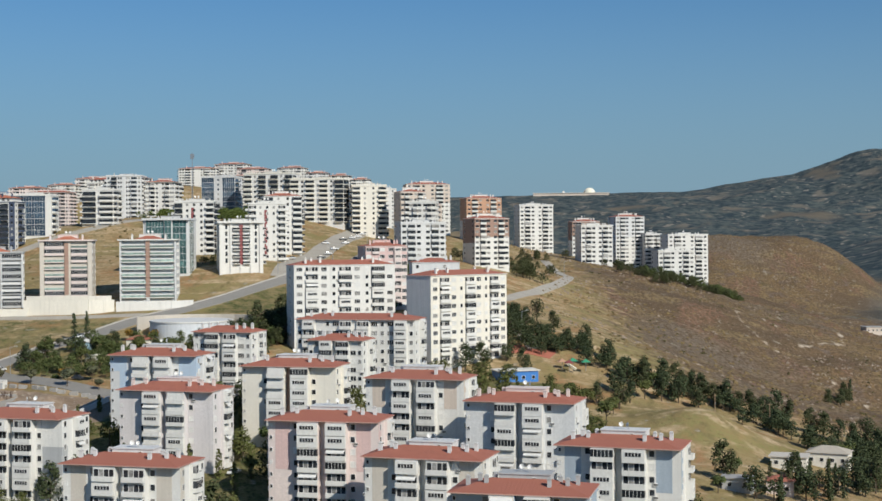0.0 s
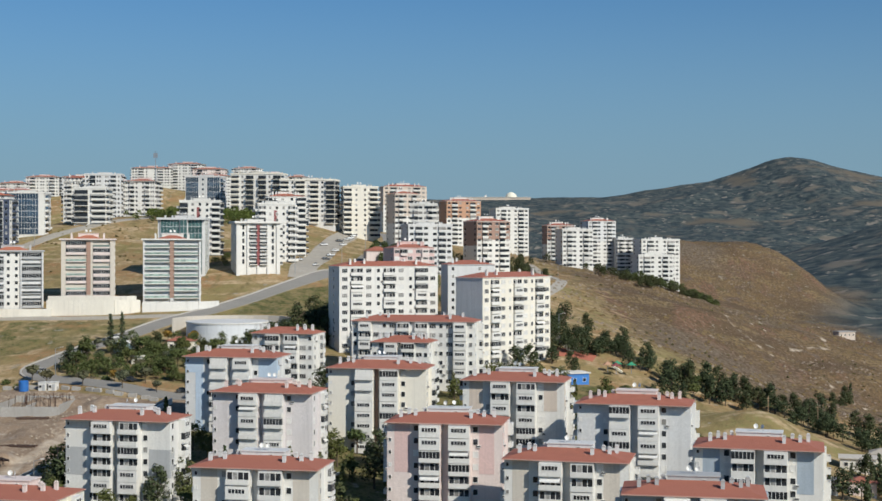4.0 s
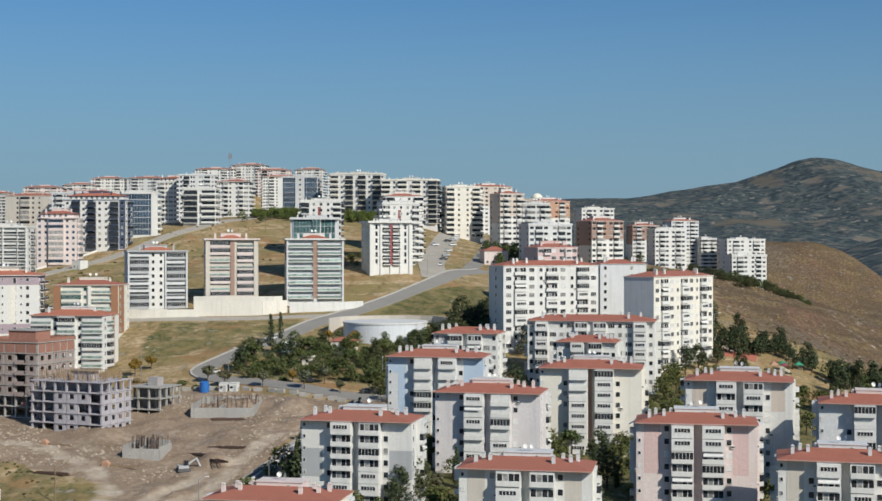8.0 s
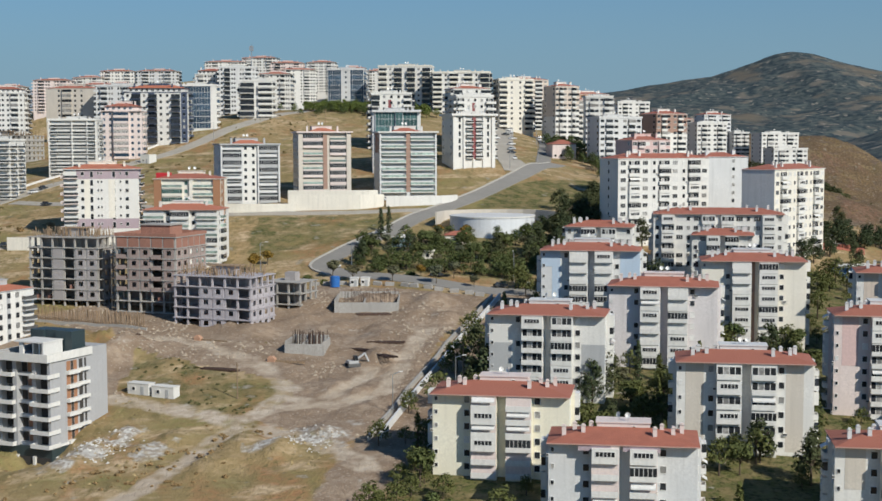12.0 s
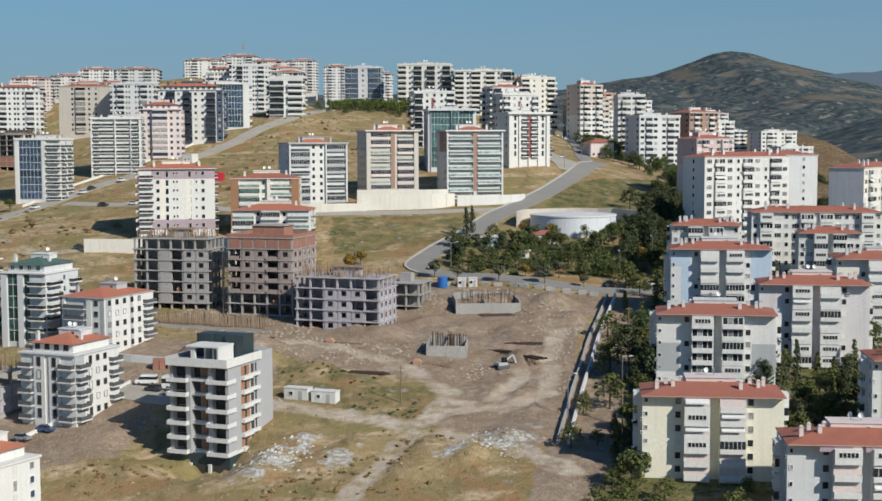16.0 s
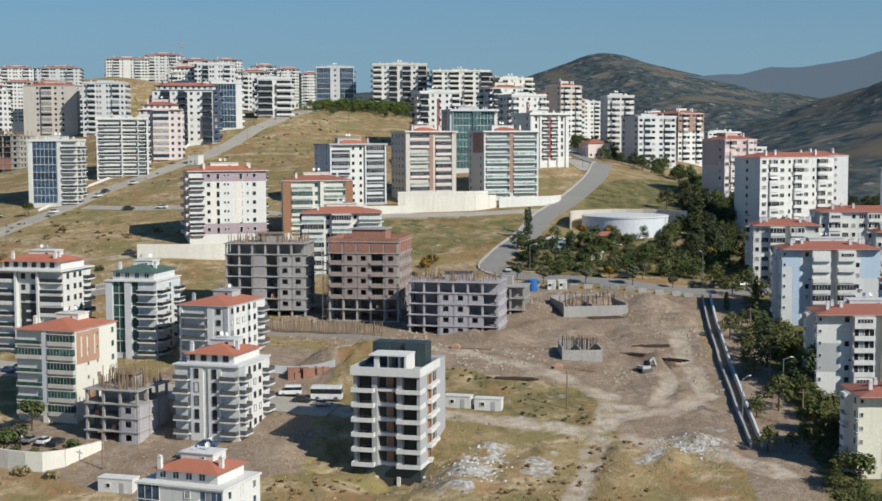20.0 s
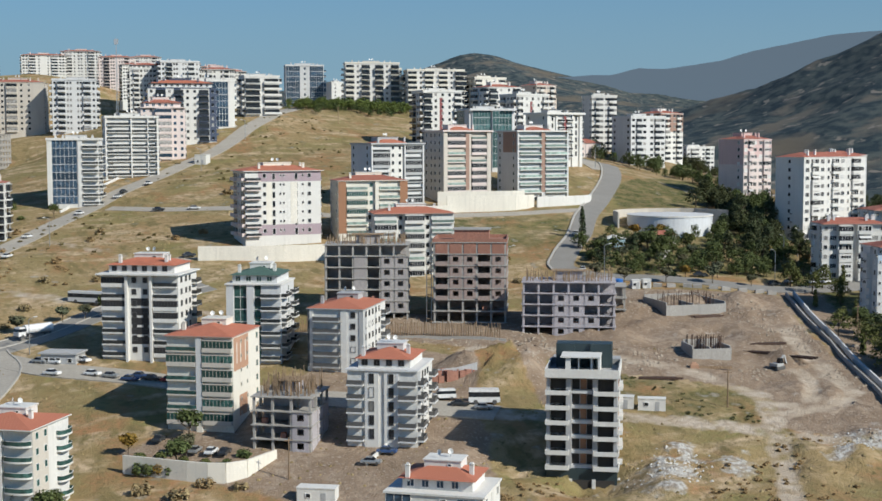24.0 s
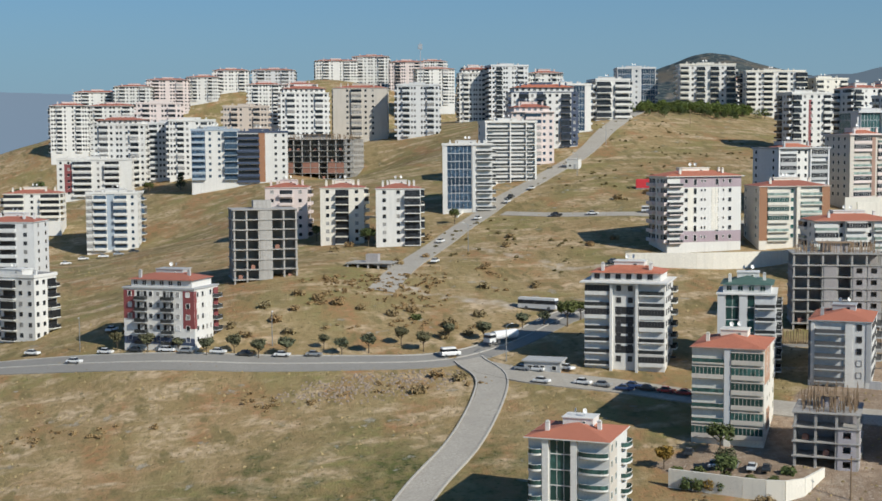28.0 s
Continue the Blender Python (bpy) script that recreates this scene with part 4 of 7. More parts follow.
def skeleton(x, y, yaw, w, d, top, label, bays_w, bays_d, infill, panel=BLOCK, props=True, base=None, fh=2.9, slab_mat=CONC, group="unfinished buildings", prop_top=3.0):
    """Concrete skeleton under construction. infill(side, bay, floor) gives 'open', 'hole', 'solid', 'rail' or 'brick'."""
    cx, cy = x + (w * math.cos(radians(yaw)) - d * math.sin(radians(yaw))) / 2, y + (w * math.sin(radians(yaw)) + d * math.cos(radians(yaw))) / 2
    z0 = base if base is not None else gz(cx, cy) - 0.2
    floors = max(2, round((top - z0) / fh))
    fh = (top - z0) / floors
    root = thing("unfinished_building", pose(x, y, z0, 0, 0, yaw), label, "unfinished building", group)
    slab = Geo().box(-0.6, w + 0.6, -0.6, d + 0.6, -0.24, 0).mesh("floor_slab", [slab_mat])
    for k in range(floors + 1):
        part("floor_slab", slab, root, pose(0, 0, k * fh))
    col = Geo().box(-0.25, 0.25, -0.25, 0.25, -4, floors * fh - 0.25).mesh("column", [slab_mat])
    for i in range(bays_w + 1):
        for j in range(bays_d + 1):
            if i in (0, bays_w) or j in (0, bays_d) or (i + j) % 2:
                part("column", col, root, pose(w * i / bays_w, d * j / bays_d, 0))
    part("partition", Geo().box(0.4, w - 0.4, d * 0.4, d * 0.4 + 0.2, 0, floors * fh - 0.26).mesh("partition", [panel]), root)
    part("lift_core", Geo().box(w * 0.35, w * 0.65, d * 0.45, d * 0.75, 0, floors * fh + 2.4).mesh("lift_core", [panel]), root)
    for side, n, length in (("f", bays_w, w), ("r", bays_d, d), ("l", bays_d, d)):
        bw = length / n
        for i in range(n):
            px, py = wall_point(side, (i + 0.5) * bw, 0.28, w, d)
            for fl in range(floors):
                kind = infill(side, i, fl)
                if kind == "open":
                    continue
                mt = BRICK if kind == "brick" else panel
                key = ("inf", kind, round(bw, 1), round(fh, 1), mt.name)
                if key not in CACHE:
                    g, hw, hh = Geo(), bw / 2 - 0.26, fh - 0.26
                    if kind in ("hole", "two"):
                        centres = (0,) if kind == "hole" else (-bw * 0.22, bw * 0.22)
                        o = min(0.75, bw * 0.17 if kind == "two" else bw * 0.3)
                        edges = [-hw] + [e for c in centres for e in (c - o, c + o)] + [hw]
                        g.lattice(edges, [0, 0.9, 2.25, hh], lambda a, k: None if k == 1 and a % 2 else -1, -0.1, 0.1)
                    elif kind == "rail":
                        g.rings([(-hw, hw, -0.7, 0, -0.2, 0), (-hw, hw, -0.7, 0, 0, 0), (-hw, hw, -0.7, -0.55, 0, 0), (-hw, hw, -0.7, -0.55, 1.0, 0)])
                    else:
                        g.box(-hw, hw, -0.1, 0.1, 0, hh)
                    CACHE[key] = g.mesh("infill_panel", [mt])
                part("infill_panel", CACHE[key], root, pose(px, py, fl * fh, 0, 0, TURN_OF[side]))
    stack = Geo().rings([(-0.6, 0.6, -0.45, 0.45, 0, 0), (-0.6, 0.6, -0.45, 0.45, 0.9, 0), (-0.5, 0.3, -0.4, 0.4, 1.2, 0)]).mesh("brick_pallet", [BRICK])
    for i in range(max(3, bays_w)):
        part("brick_pallet", stack, root, pose(w * (i + 0.5) / max(3, bays_w), rng.uniform(0.7, 1.4), rng.randrange(0, max(1, floors - 1)) * fh, 0, 0, rng.uniform(-15, 15)))
    if props:
        g = Geo()
        for i in range(150):
            a, b = rng.uniform(0.3, w - 0.3), rng.uniform(0.3, d - 0.3)
            g.beam((a, b, floors * fh), (a + rng.uniform(-0.2, 0.2), b + rng.uniform(-0.2, 0.2), floors * fh + rng.uniform(1.0, prop_top)), 0.07)
        g.box(w * 0.3, w * 0.7, d * 0.4, d * 0.8, floors * fh + 2.3, floors * fh + 2.5)
        part("formwork", g.mesh("formwork", [TIMBER]), root)["kind"] = "stuff"
    return root

FASCIA = paint("faded_red_fascia", (0.50, 0.30, 0.25))
# ---- the estate: six to eight storeys under red hipped roofs ----
E_FRONT = "1.4s 4.4n 2.0w 5b+1.7 1.8n-0.3 5b+1.7 2.0w 5.2n"
E_SIDE = "2.6w 2n 3b+0.7 2w 2.4w"
E_LEFT = "2.4w 3n 3b+0.7 3.6w"


def estate(x, y, yaw, w, top, label, body, upper=None, lo=0.55, bay=WHITE, tile=TILE, bx=None, d=12.0, **kw):
    acc = []
    if upper:
        acc = [("f", 0.065, 0.2, lo, 1.0, upper), ("f", 0.80, 0.93, lo, 1.0, upper), ("r", 0.0, 0.16, lo, 1.0, upper)]
    return apartment(x, y, yaw, w, d, top, label, kw.pop("front", E_FRONT), E_SIDE, E_LEFT, body=body, bay=bay, rail=WHITE, tile=tile, accents=kw.pop("accents", acc),
                     box_mat=bx or PALEGREY, fascia=FASCIA, fh=2.8, aircons=0.22, chimneys=kw.pop("chimneys", 8), group="estate apartment blocks", **kw)


estate(-142.4, 338.8, -16.7, 26.3, 60.1, "white apartment block with grey bands and red hipped roof", WHITE, accents=[("f", 0.0, 0.195, 0.32, 0.66, GREY), ("f", 0.80, 1.0, 0.32, 0.66, GREY), ("r", 0.0, 0.2, 0.32, 0.66, GREY)])
estate(-110.3, 359.4, -16.2, 26.2, 64.1, "lilac-grey apartment block with white balconies and red roof", LILAC, bx=PALEPINK)
estate(-121.3, 395.0, -15.0, 26.4, 70.1, "white and blue apartment block with red hipped roof", PALEGREY, BLUE, 0.72, accents=[("f", 0.0, 0.195, 0.78, 1.0, BLUE), ("f", 0.11, 0.195, 0.0, 0.78, BLUE), ("f", 0.80, 1.0, 0.62, 1.0, BLUE), ("r", 0.0, 0.2, 0.78, 1.0, BLUE)])
estate(-81.7, 378.6, -13.6, 26.5, 68.2, "cream apartment block with dark stairwell and long balconies", CREAM, accents=[("f", 0.455, 0.515, 0.0, 1.0, BROWN)])
estate(-67.5, 322.6, -13.5, 26.3, 60.8, "pink and white apartment block with red roof", PALEPINK, PINK, 0.5, bay=PALEPINK)
estate(-159.1, 293.5, -14.4, 26.6, 50.4, "pale yellow apartment block with red hipped roof", YELLOW, bay=PALEPINK, bx=PALEPINK)
estate(-140.7, 267.1, -13.3, 26.1, 46.2, "pale grey apartment block with mauve bands and red roof", PALEGREY, bay=PALEPINK, bx=PALEPINK, accents=[("f", 0.2, 0.42, 0.93, 1.0, MAUVE), ("f", 0.5, 0.75, 0.93, 1.0, MAUVE)])
estate(-108.6, 301.4, -14.0, 27.1, 54.6, "white and beige apartment block with red roof", WHITE, BEIGE, 0.0)
estate(-106.3, 441.1, -17.8, 20.1, 73.5, "small white apartment block with red roof beside the park", WHITE, d=11, box=False, front="2w 2.2W 4b+1.0 1.4n-0.3 4b+1.0 2.2W 2w")
estate(-75.4, 456.2, -14.7, 40.3, 76.4, "long white apartment block with red roof", WHITE, d=13, box=False, chimneys=6, front="2w 3.4b+0.8 2.4W 2w 2.4W 3.4b+0.8 1.4n 3.4b+0.8 2.4W 2w 2.4W 3.4b+0.8 2w")
estate(-69.3, 433.0, -17.2, 18.1, 71.2, "white apartment block with grey band under the eaves", WHITE, d=11, box=False, front="2w 2.2W 4b+1.0 1.4n-0.3 4b+1.0 2.2W 2w")
estate(-47.2, 360.6, -17.2, 26.1, 66.5, "white apartment block with tan upper wings and red roof", WHITE, TAN, 0.7)
estate(-43.9, 295.3, -17.3, 25.7, 56.6, "beige and white apartment block with red roof", WHITE, BEIGE, 0.0)
estate(-22.1, 334.1, -18.3, 26.4, 63.5, "pale grey apartment block with white balconies and red roof", PALEGREY, bx=PALEPINK)
estate(-3.7, 296.0, -19.0, 26.0, 58.6, "grey and white apartment block with red hipped roof", WHITE, BLUEGREY, 0.66)
estate(-26.1, 260.5, -14.0, 25.5, 55.4, "grey apartment block with red roof at the slope's foot", BLUEGREY, bx=GREY)
estate(-92.0, 258.0, -14.0, 26.0, 46.5, "white apartment block with red roof among garden trees", WHITE, BEIGE, 0.5)

# ---- slabs and towers above the estate ----
SLAB = "2.4W 3b 2.4W 2w 3b 2.4W 2w 3b 2.4W"
TOWER = "2.4W 3b 2.4W 1n 2.4W 3b 2.4W"
apartment(-79.7, 489.1, 19.1, 37.1, 12, 93.4, "long white slab block with many small windows", SLAB, "2w 3n 2w", "4n 2w 4n", body=WHITE, tile=TILE, box=False, chimneys=6, aircons=0.15)
apartment(-39.0, 529.1, 6.9, 18.1, 14, 93.5, "grey slab block with blank gable", "3w 5n 3w 3n", "2w 3n 2w", "1n", body=PALEGREY, tile=TILE, box=False)
apartment(-31.5, 470.0, 44.4, 37.4, 12, 89.8, "cream slab block with grey gable", SLAB, "2w 3n 2w", "1n", body=CREAM, rail=WHITE, box=False, chimneys=6, aircons=0.15, accents=[("l", 0, 1, 0, 1, PALEGREY)])
apartment(-58.5, 560.2, 17.7, 17.4, 13, 99.8, "pink tower block with a pale gable", TOWER, "2w 2b 3w", "3n 2w", body=PALEPINK, box_mat=PINK, accents=[("f", 0, 1, 0.72, 1, PINK), ("l", 0, 1, 0.6, 1, PINK)])
for px, py, yw, pw, tz, txt, m, up in (
    (-11.0, 712.1, 25.5, 20.0, 113.5, "white tower block with brown upper storeys", WHITE, BROWN), (-47.8, 675.9, 13.2, 22.3, 110.7, "pale grey tower block on the slope", PALEGREY, None),
    (-53.1, 968.5, 10.9, 31.2, 142.6, "white and tan tower block on the ridge", WHITE, TAN), (27.0, 976.2, 14.1, 24.9, 127.2, "white tower block with pink cornice", WHITE, None),
    (-11.4, 929.4, 18.0, 25.1, 131.2, "white tower block with orange upper storeys", WHITE, ORANGE), (62.9, 901.0, 11.1, 21.4, 111.4, "pale grey tower block above the valley", WHITE, None),
    (99.8, 1014.3, 15.9, 22.8, 119.5, "pale grey stepped tower block", WHITE, PALEGREY), (133.3, 984.2, 14.1, 30.8, 105.4, "pale grey tower block at the town's edge", WHITE, None),
    (112.4, 895.9, 10.4, 24.6, 94.6, "white tower block among pines", WHITE, None), (-51.0, 780.3, 19.0, 15.0, 130.2, "white tower block beside the upper street", WHITE, TAN),
    (-45.0, 724.1, -5.6, 13.9, 122.2, "white tower block with lozenge pattern", WHITE, None), (-51, 800, 8, 23.2, 123.4, "white tower block with tan gable", WHITE, TAN),
    (121, 1010, 8, 12.0, 106.1, "small white block at the town's edge", WHITE, None), (65, 985, 8, 20.0, 115.7, "brown and white block at the edge of town", WHITE, BROWN),
):
    acc = [("f", 0, 1, 0.62, 1, up), ("l", 0, 1, 0.5, 1, up)] if up else []
    apartment(px, py, yw, pw, 14, tz, txt, TOWER, "2w 3b 3w 2w", "2w 3n 2w", body=m, accents=acc, roof="hip" if up else "flat", coarse=py > 700, chimneys=4, group="tower blocks", fh=2.9)

# ---- modern blocks along the upper street ----
M_FRONT = "1n 6e+0.8 2n+0.3 6e+0.8 1n"
apartment(-189.1, 557.2, 9.0, 20.4, 14, 103.0, "beige apartment block with glass balcony rails and a small red roof", "1.4n+0.9 6.4b 2n+0.5 5.4b 1.4n+0.9", "2w 3n 2w", "2w 3d 2w", body=BEIGE, rail=PALEPINK, pane=GLASS, tile=TILE2, styles=("slim", "glazed"), screen=PALEGLASS, mixed=False, base=80.5, chimneys=2, roof="crown", eave=0.7, coarse=False, accents=[("f", 0.47, 0.55, 0.04, 0.97, BROWN)])
apartment(-157.9, 560.8, 6.0, 22.5, 15, 103.0, "pale grey apartment block with pale green glazed balconies", "0.6n+0.9 8.5o 1.2n+0.9 8.5o 0.6n+0.9", "2w 2d 2w", "2w 3n 2w", body=PALEGREY, rail=WHITE, pane=GLASST, tile=TILE, accents=[("f", 0.46, 0.54, 0, 1, BROWN), ("l", 0.3, 1, 0.66, 1, BROWN)], styles=("slim", "glazed"), screen=PALEGLASS, mixed=False, base=80.0, chimneys=2, roof="crown", eave=0.7)
apartment(-218.3, 552.7, 15.0, 22.8, 13, 98.4, "white and grey apartment block with dark glazed balconies", "0.5n+0.9 6b 2.4w 2.4w 0.4n+0.9 6b 0.5n+0.9", "2w 3n 2w", "2w 3n 2w", body=PALEGREY, rail=GREY, styles=("slim", "glazed"), mixed=False, tile=TILE2, accents=[("f", 0.38, 0.64, 0, 1, WHITE)], base=76.5, chimneys=2, roof="crown", eave=0.4)
apartment(-125.0, 605.5, 14.0, 19.0, 14, 110.5, "white apartment block with maroon strip, open ground floor and overhanging roof", "1.2n+0.6 2.4t 0.8n+0.6 2.6o 0.8n+0.6 2.6o 0.8n+0.6 2.4t 1.2n+0.6", "4o 3w 4o", "2w 3n 2w", body=WHITE, rail=WHITE, roof="flat", eave=0.9, styles=("slim", "slim"), mixed=False, ground_floor=True, accents=[("f", 0.46, 0.54, 0.12, 0.97, MAROON)])
apartment(-158.7, 607.8, -0.9, 20.2, 15, 112.0, "teal glass office-like block with flat roof", "1n 8g+0.6 3g+1.4 6g 1n", "6g 3n", "6g 3n", body=PALEGREY, pane=glass("sea_green_glass", (0.075, 0.15, 0.15), 0.1), sash=PALEGREY, rail=PALEGREY, roof="flat", mixed=False)
apartment(-157.0, 668.9, 2.4, 19.0, 14, 121.7, "white apartment block with red stripes and balconies", "3o 3w 2w 3w 3o", "4o 3w 4o", "4o 3w 4o", body=WHITE, roof="flat", accents=[("f", 0.42, 0.5, 0.1, 0.9, MAROON)])
apartment(-118.7, 651.5, 9.5, 17.4, 14, 119.9, "white apartment block with overhanging flat roof", "3o 3w 2w 3w 3o", "4o 3w 4o", "4o 3w 4o", body=WHITE, roof="flat", accents=[("f", 0.42, 0.5, 0.1, 0.9, MAROON)])
apartment(-116.4, 690.0, 12.0, 18.8, 14, 125.1, "white apartment block with red hipped roof", "3o 3w 3w 3o", "3o 3w 3o", "3o 3w 3o", body=WHITE, tile=TILE)
apartment(-146.8, 829.1, -12.0, 30.6, 15, 143.2, "large white and cream apartment block with curved balconies", "4o 3w 4o 2n 4o 3w 4o", "3o 3w", "3o 3w", body=WHITE, rail=CREAM, roof="flat")
apartment(-116.8, 808.5, -9.8, 32.3, 15, 138.7, "large white apartment block with deep balconies", "4o 3w 4o 2n 4o 3w 4o", "3o 3w", "3o 3w", body=WHITE, rail=CREAM, roof="flat")
apartment(-80.0, 800.0, 6.5, 20.0, 14, 134.5, "cream apartment block on the ridge", "3o 3w 3w 3o", "3o 3w 3o", "3o 3w", body=CREAM, roof="flat")
apartment(-77.0, 1107.1, 5.0, 12.2, 12, 144.7, "plain white block on the skyline", "3w 3w", "2w 2w", body=WHITE, roof="flat", coarse=True, chimneys=0)
apartment(-176, 850, -10, 21.6, 14, 142.4, "dark glass-fronted block on the hilltop", "5g 3w 5g", "3o 3w", "5g 2n", body=PALEGREY, pane=GLASSB, roof="flat")

# ---- blocks up the left street ----
apartment(-300.1, 648.1, -1.9, 21.2, 14, 109.2, "white apartment block with wide dark glazed balconies", "0.6n+0.9 2.4o 4.6b 0.4n+0.9 4.6b 0.4n+0.9 2.4o 0.6n+0.9", "2w 2e 2w", "2w 3n", body=WHITE, rail=WHITE, sash=FRAMED, styles=("slim", "slim"), mixed=False, roof="flat", chimneys=2)
apartment(-281.8, 676.7, -1.5, 18.7, 14, 114.0, "pale pink apartment block with blue window bay and red roof", "2w 2w 5e+0.8 2w 2w", "2w 3e 2w", "2w 3n", body=PALEPINK, bay=WHITE, pane=GLASSB, roof="setback", tile=TILE, chimneys=2)
apartment(-274.8, 704.2, -4.4, 30.3, 14, 123.5, "white and navy apartment block with red roof", "2w 3o 2w 3o 2w 2w 3o 2w", "2w 3o 2w", "2w 3o", body=WHITE, rail=NAVY, roof="setback", tile=TILE2, accents=[("f", 0.12, 0.26, 0, 1, NAVY), ("f", 0.38, 0.48, 0, 1, NAVY), ("f", 0.9, 1, 0, 1, NAVY)])
apartment(-254, 722, 0.5, 22.0, 15, 127.5, "blue glass apartment block with white fin wall", "8g 1n", "1n 4o 3w", "8g", body=WHITE, pane=GLASSB, roof="flat")
apartment(-222, 746, -2.0, 17.0, 16, 131.0, "white apartment block with curved balconies", "5o 1n 5o", "4o 2w 4o", "4o 2w 4o", body=WHITE, roof="flat")
apartment(-325.5, 609.0, -12.0, 18.5, 15, 100.2, "white apartment block with tall blue glass bay", "1n+0.9 6.5g+0.6 1n+0.9 4o", "3o 2w 3o 2w", "3w 3n", body=WHITE, pane=GLASSB, rail=WHITE, styles=("slim", "slim"), mixed=False, roof="flat", coarse=False)
apartment(-338.5, 840.8, -12.0, 29.2, 15, 130.8, "large beige apartment block on a plinth", "3n 2w 3e 2w 2w 3n", "2w 3n 2w", "6e 2w", body=BEIGE, bay=CREAM, accents=[("l", 0, 1, 0, 1, BLUEGREY)], base=105.0)
apartment(-270.6, 520.6, 4.1, 25.8, 14, 89.9, "white apartment block with mauve bands and overhanging roof", "3.6o 2.0w 2.4t 0.8s 0.8s 1.4n 2.4t 0.8s 2.4w 1.6n", "2w 3o 2w 3o", "4e 3w 4e", body=WHITE, rail=PALEPINK, roof="hip", tile=TILE2, eave=0.8, accents=[("f", 0.17, 1, 0.84, 1.0, MAUVE), ("f", 0.17, 1, 0.0, 0.17, MAUVE), ("r", 0, 1, 0.84, 1.0, MAUVE)] + [("f", a - 0.045, a + 0.045, 0.18, 0.83, CREAM) for a in (0.315, 0.64)], styles=("slim", "open"), mixed=False, base=69.0, box_mat=CREAM, chimneys=3, fascia=WHITE)
apartment(-239.3, 521.5, -5.4, 23.6, 14, 86.4, "timber-clad apartment block with green glass balconies", "2.2n+0.9 6b+0.2 2w 1n+0.9 6b+0.2 2n+0.9", "2w 3n 2w", "2w 3n 2w", body=CREAM, pane=GLASST, rail=CREAM, screen=PALEGLASS, accents=[("f", 0, 0.115, 0, 1, WOODY), ("f", 0.885, 1, 0, 1, WOODY), ("r", 0, 0.5, 0, 1, WOODY)], styles=("slim", "glazed"), mixed=False, tile=TILE, base=69.0, chimneys=2, box_mat=CREAM)
apartment(-238.4, 484.5, -10.5, 24.8, 14, 77.3, "pale grey apartment block with glazed corner bays and red roof", "5b+0.5 1.6w 4.4b+1.1 1.6w 5b+0.5", "2w 3b 2w 2n", "3b 3w", body=WHITE, pane=GLASS, rail=WHITE, screen=PALEGLASS, styles=("slim", "glazed"), mixed=False, tile=TILE2, accents=[("r", 0.55, 0.75, 0, 1, ORANGE)], base=57.5, chimneys=2, fascia=FASCIA)

# ---- blocks in the foreground ----
apartment(-284.6, 356.3, -30.8, 14.9, 16, 52.1, "white and grey apartment block with red roof terrace", "3.2o 2.6t+0.3 1.0n 2.6t+0.3 3.4o", "3o 2t 2w 2w 3o", "3w 2n 3w", body=WHITE, rail=PALEGREY, screen=FRAMED, sash=FRAMED, roof="setback", tile=TILE2, styles=("slim", "slim"), accents=[("f", 0.255, 0.3, 0, 1, PALEGREY), ("f", 0.7, 0.74, 0, 1, PALEGREY), ("r", 0, 0.2, 0, 1, GREY)], inset=1.9, chimneys=2)
apartment(-281.3, 400.8, -32.4, 13.9, 20, 59.7, "white and anthracite apartment block with red roof", "1.2n+0.5 6o+0.1 1.4n+0.5 2.6w+0.4 1n+0.5", "2w 2w 2w 2w 2w 3o", "3w 2n 3w", body=WHITE, rail=GREY, screen=FRAMED, sash=FRAMED, tile=TILE2, roof="hip", styles=("slim", "slim"), accents=[("f", 0, 0.04, 0, 1, DARK), ("f", 0.92, 1, 0, 1, GREY), ("r", 0, 0.12, 0, 1, GREY), ("r", 0.5, 0.56, 0, 1, GREY)], chimneys=1, fascia=GREY)
apartment(-326.1, 430.1, -28.4, 19.7, 14, 66.9, "tall white apartment block with dark shuttered balconies", "5.2b+0.2 0.5n+1.5 4.6d+0.3 0.5n+1.5 5.2b+0.2", "3w 2w 2w 3o", "3w 2n 3w", body=WHITE, rail=WHITE, pane=SHUTTER, sash=FRAMED, roof="setback", tile=TILE2, styles=("slim", "glazed"), mixed=False, eave=0.8, inset=1.4, chimneys=3, accents=[("f", 0.385, 0.615, 0.145 + 0.119 * k, 0.235 + 0.119 * k, SHUTTER) for k in range(5)])
apartment(-298.2, 414.0, -26.0, 13.5, 15, 64.8, "white apartment block with dark glass bays and green roof", "1.6n+0.6 3g 1.6n+0.6 1.6g 4.4o+0.2", "4o 3w 3o", "3w 3n", body=PALEGREY, pane=GLASST, rail=WHITE, screen=RAILGLASS, tile=TILEG, roof="setback", inset=1.2, chimneys=2, styles=("slim", "slim"), mixed=False)
apartment(-317.9, 380.4, -31.4, 15.0, 17, 57.9, "beige apartment block with green glazed balconies and a pale centre pier", "5.6b+0.5 1.1n+1.2 5.6b+0.5", "3n 1s 2n 1s 3n 3w", "3w 2n 3w", body=CREAM, rail=BEIGE, pane=GLASST, screen=TEALRAIL, sash=BEIGE, tile=TILE2, accents=[("f", 0.455, 0.545, 0, 1, PALEGREY), ("r", 0, 0.55, 0.6, 0.98, ORANGE), ("r", 0.2, 0.5, 0.06, 0.3, ORANGE)] + [("r", a, a + 0.03, 0.68, 0.92, CREAM) for a in (0.1, 0.24, 0.42)], styles=("slim", "glazed"), mixed=False, chimneys=1, fh=3.1, box_mat=CREAM, fascia=FASCIA)
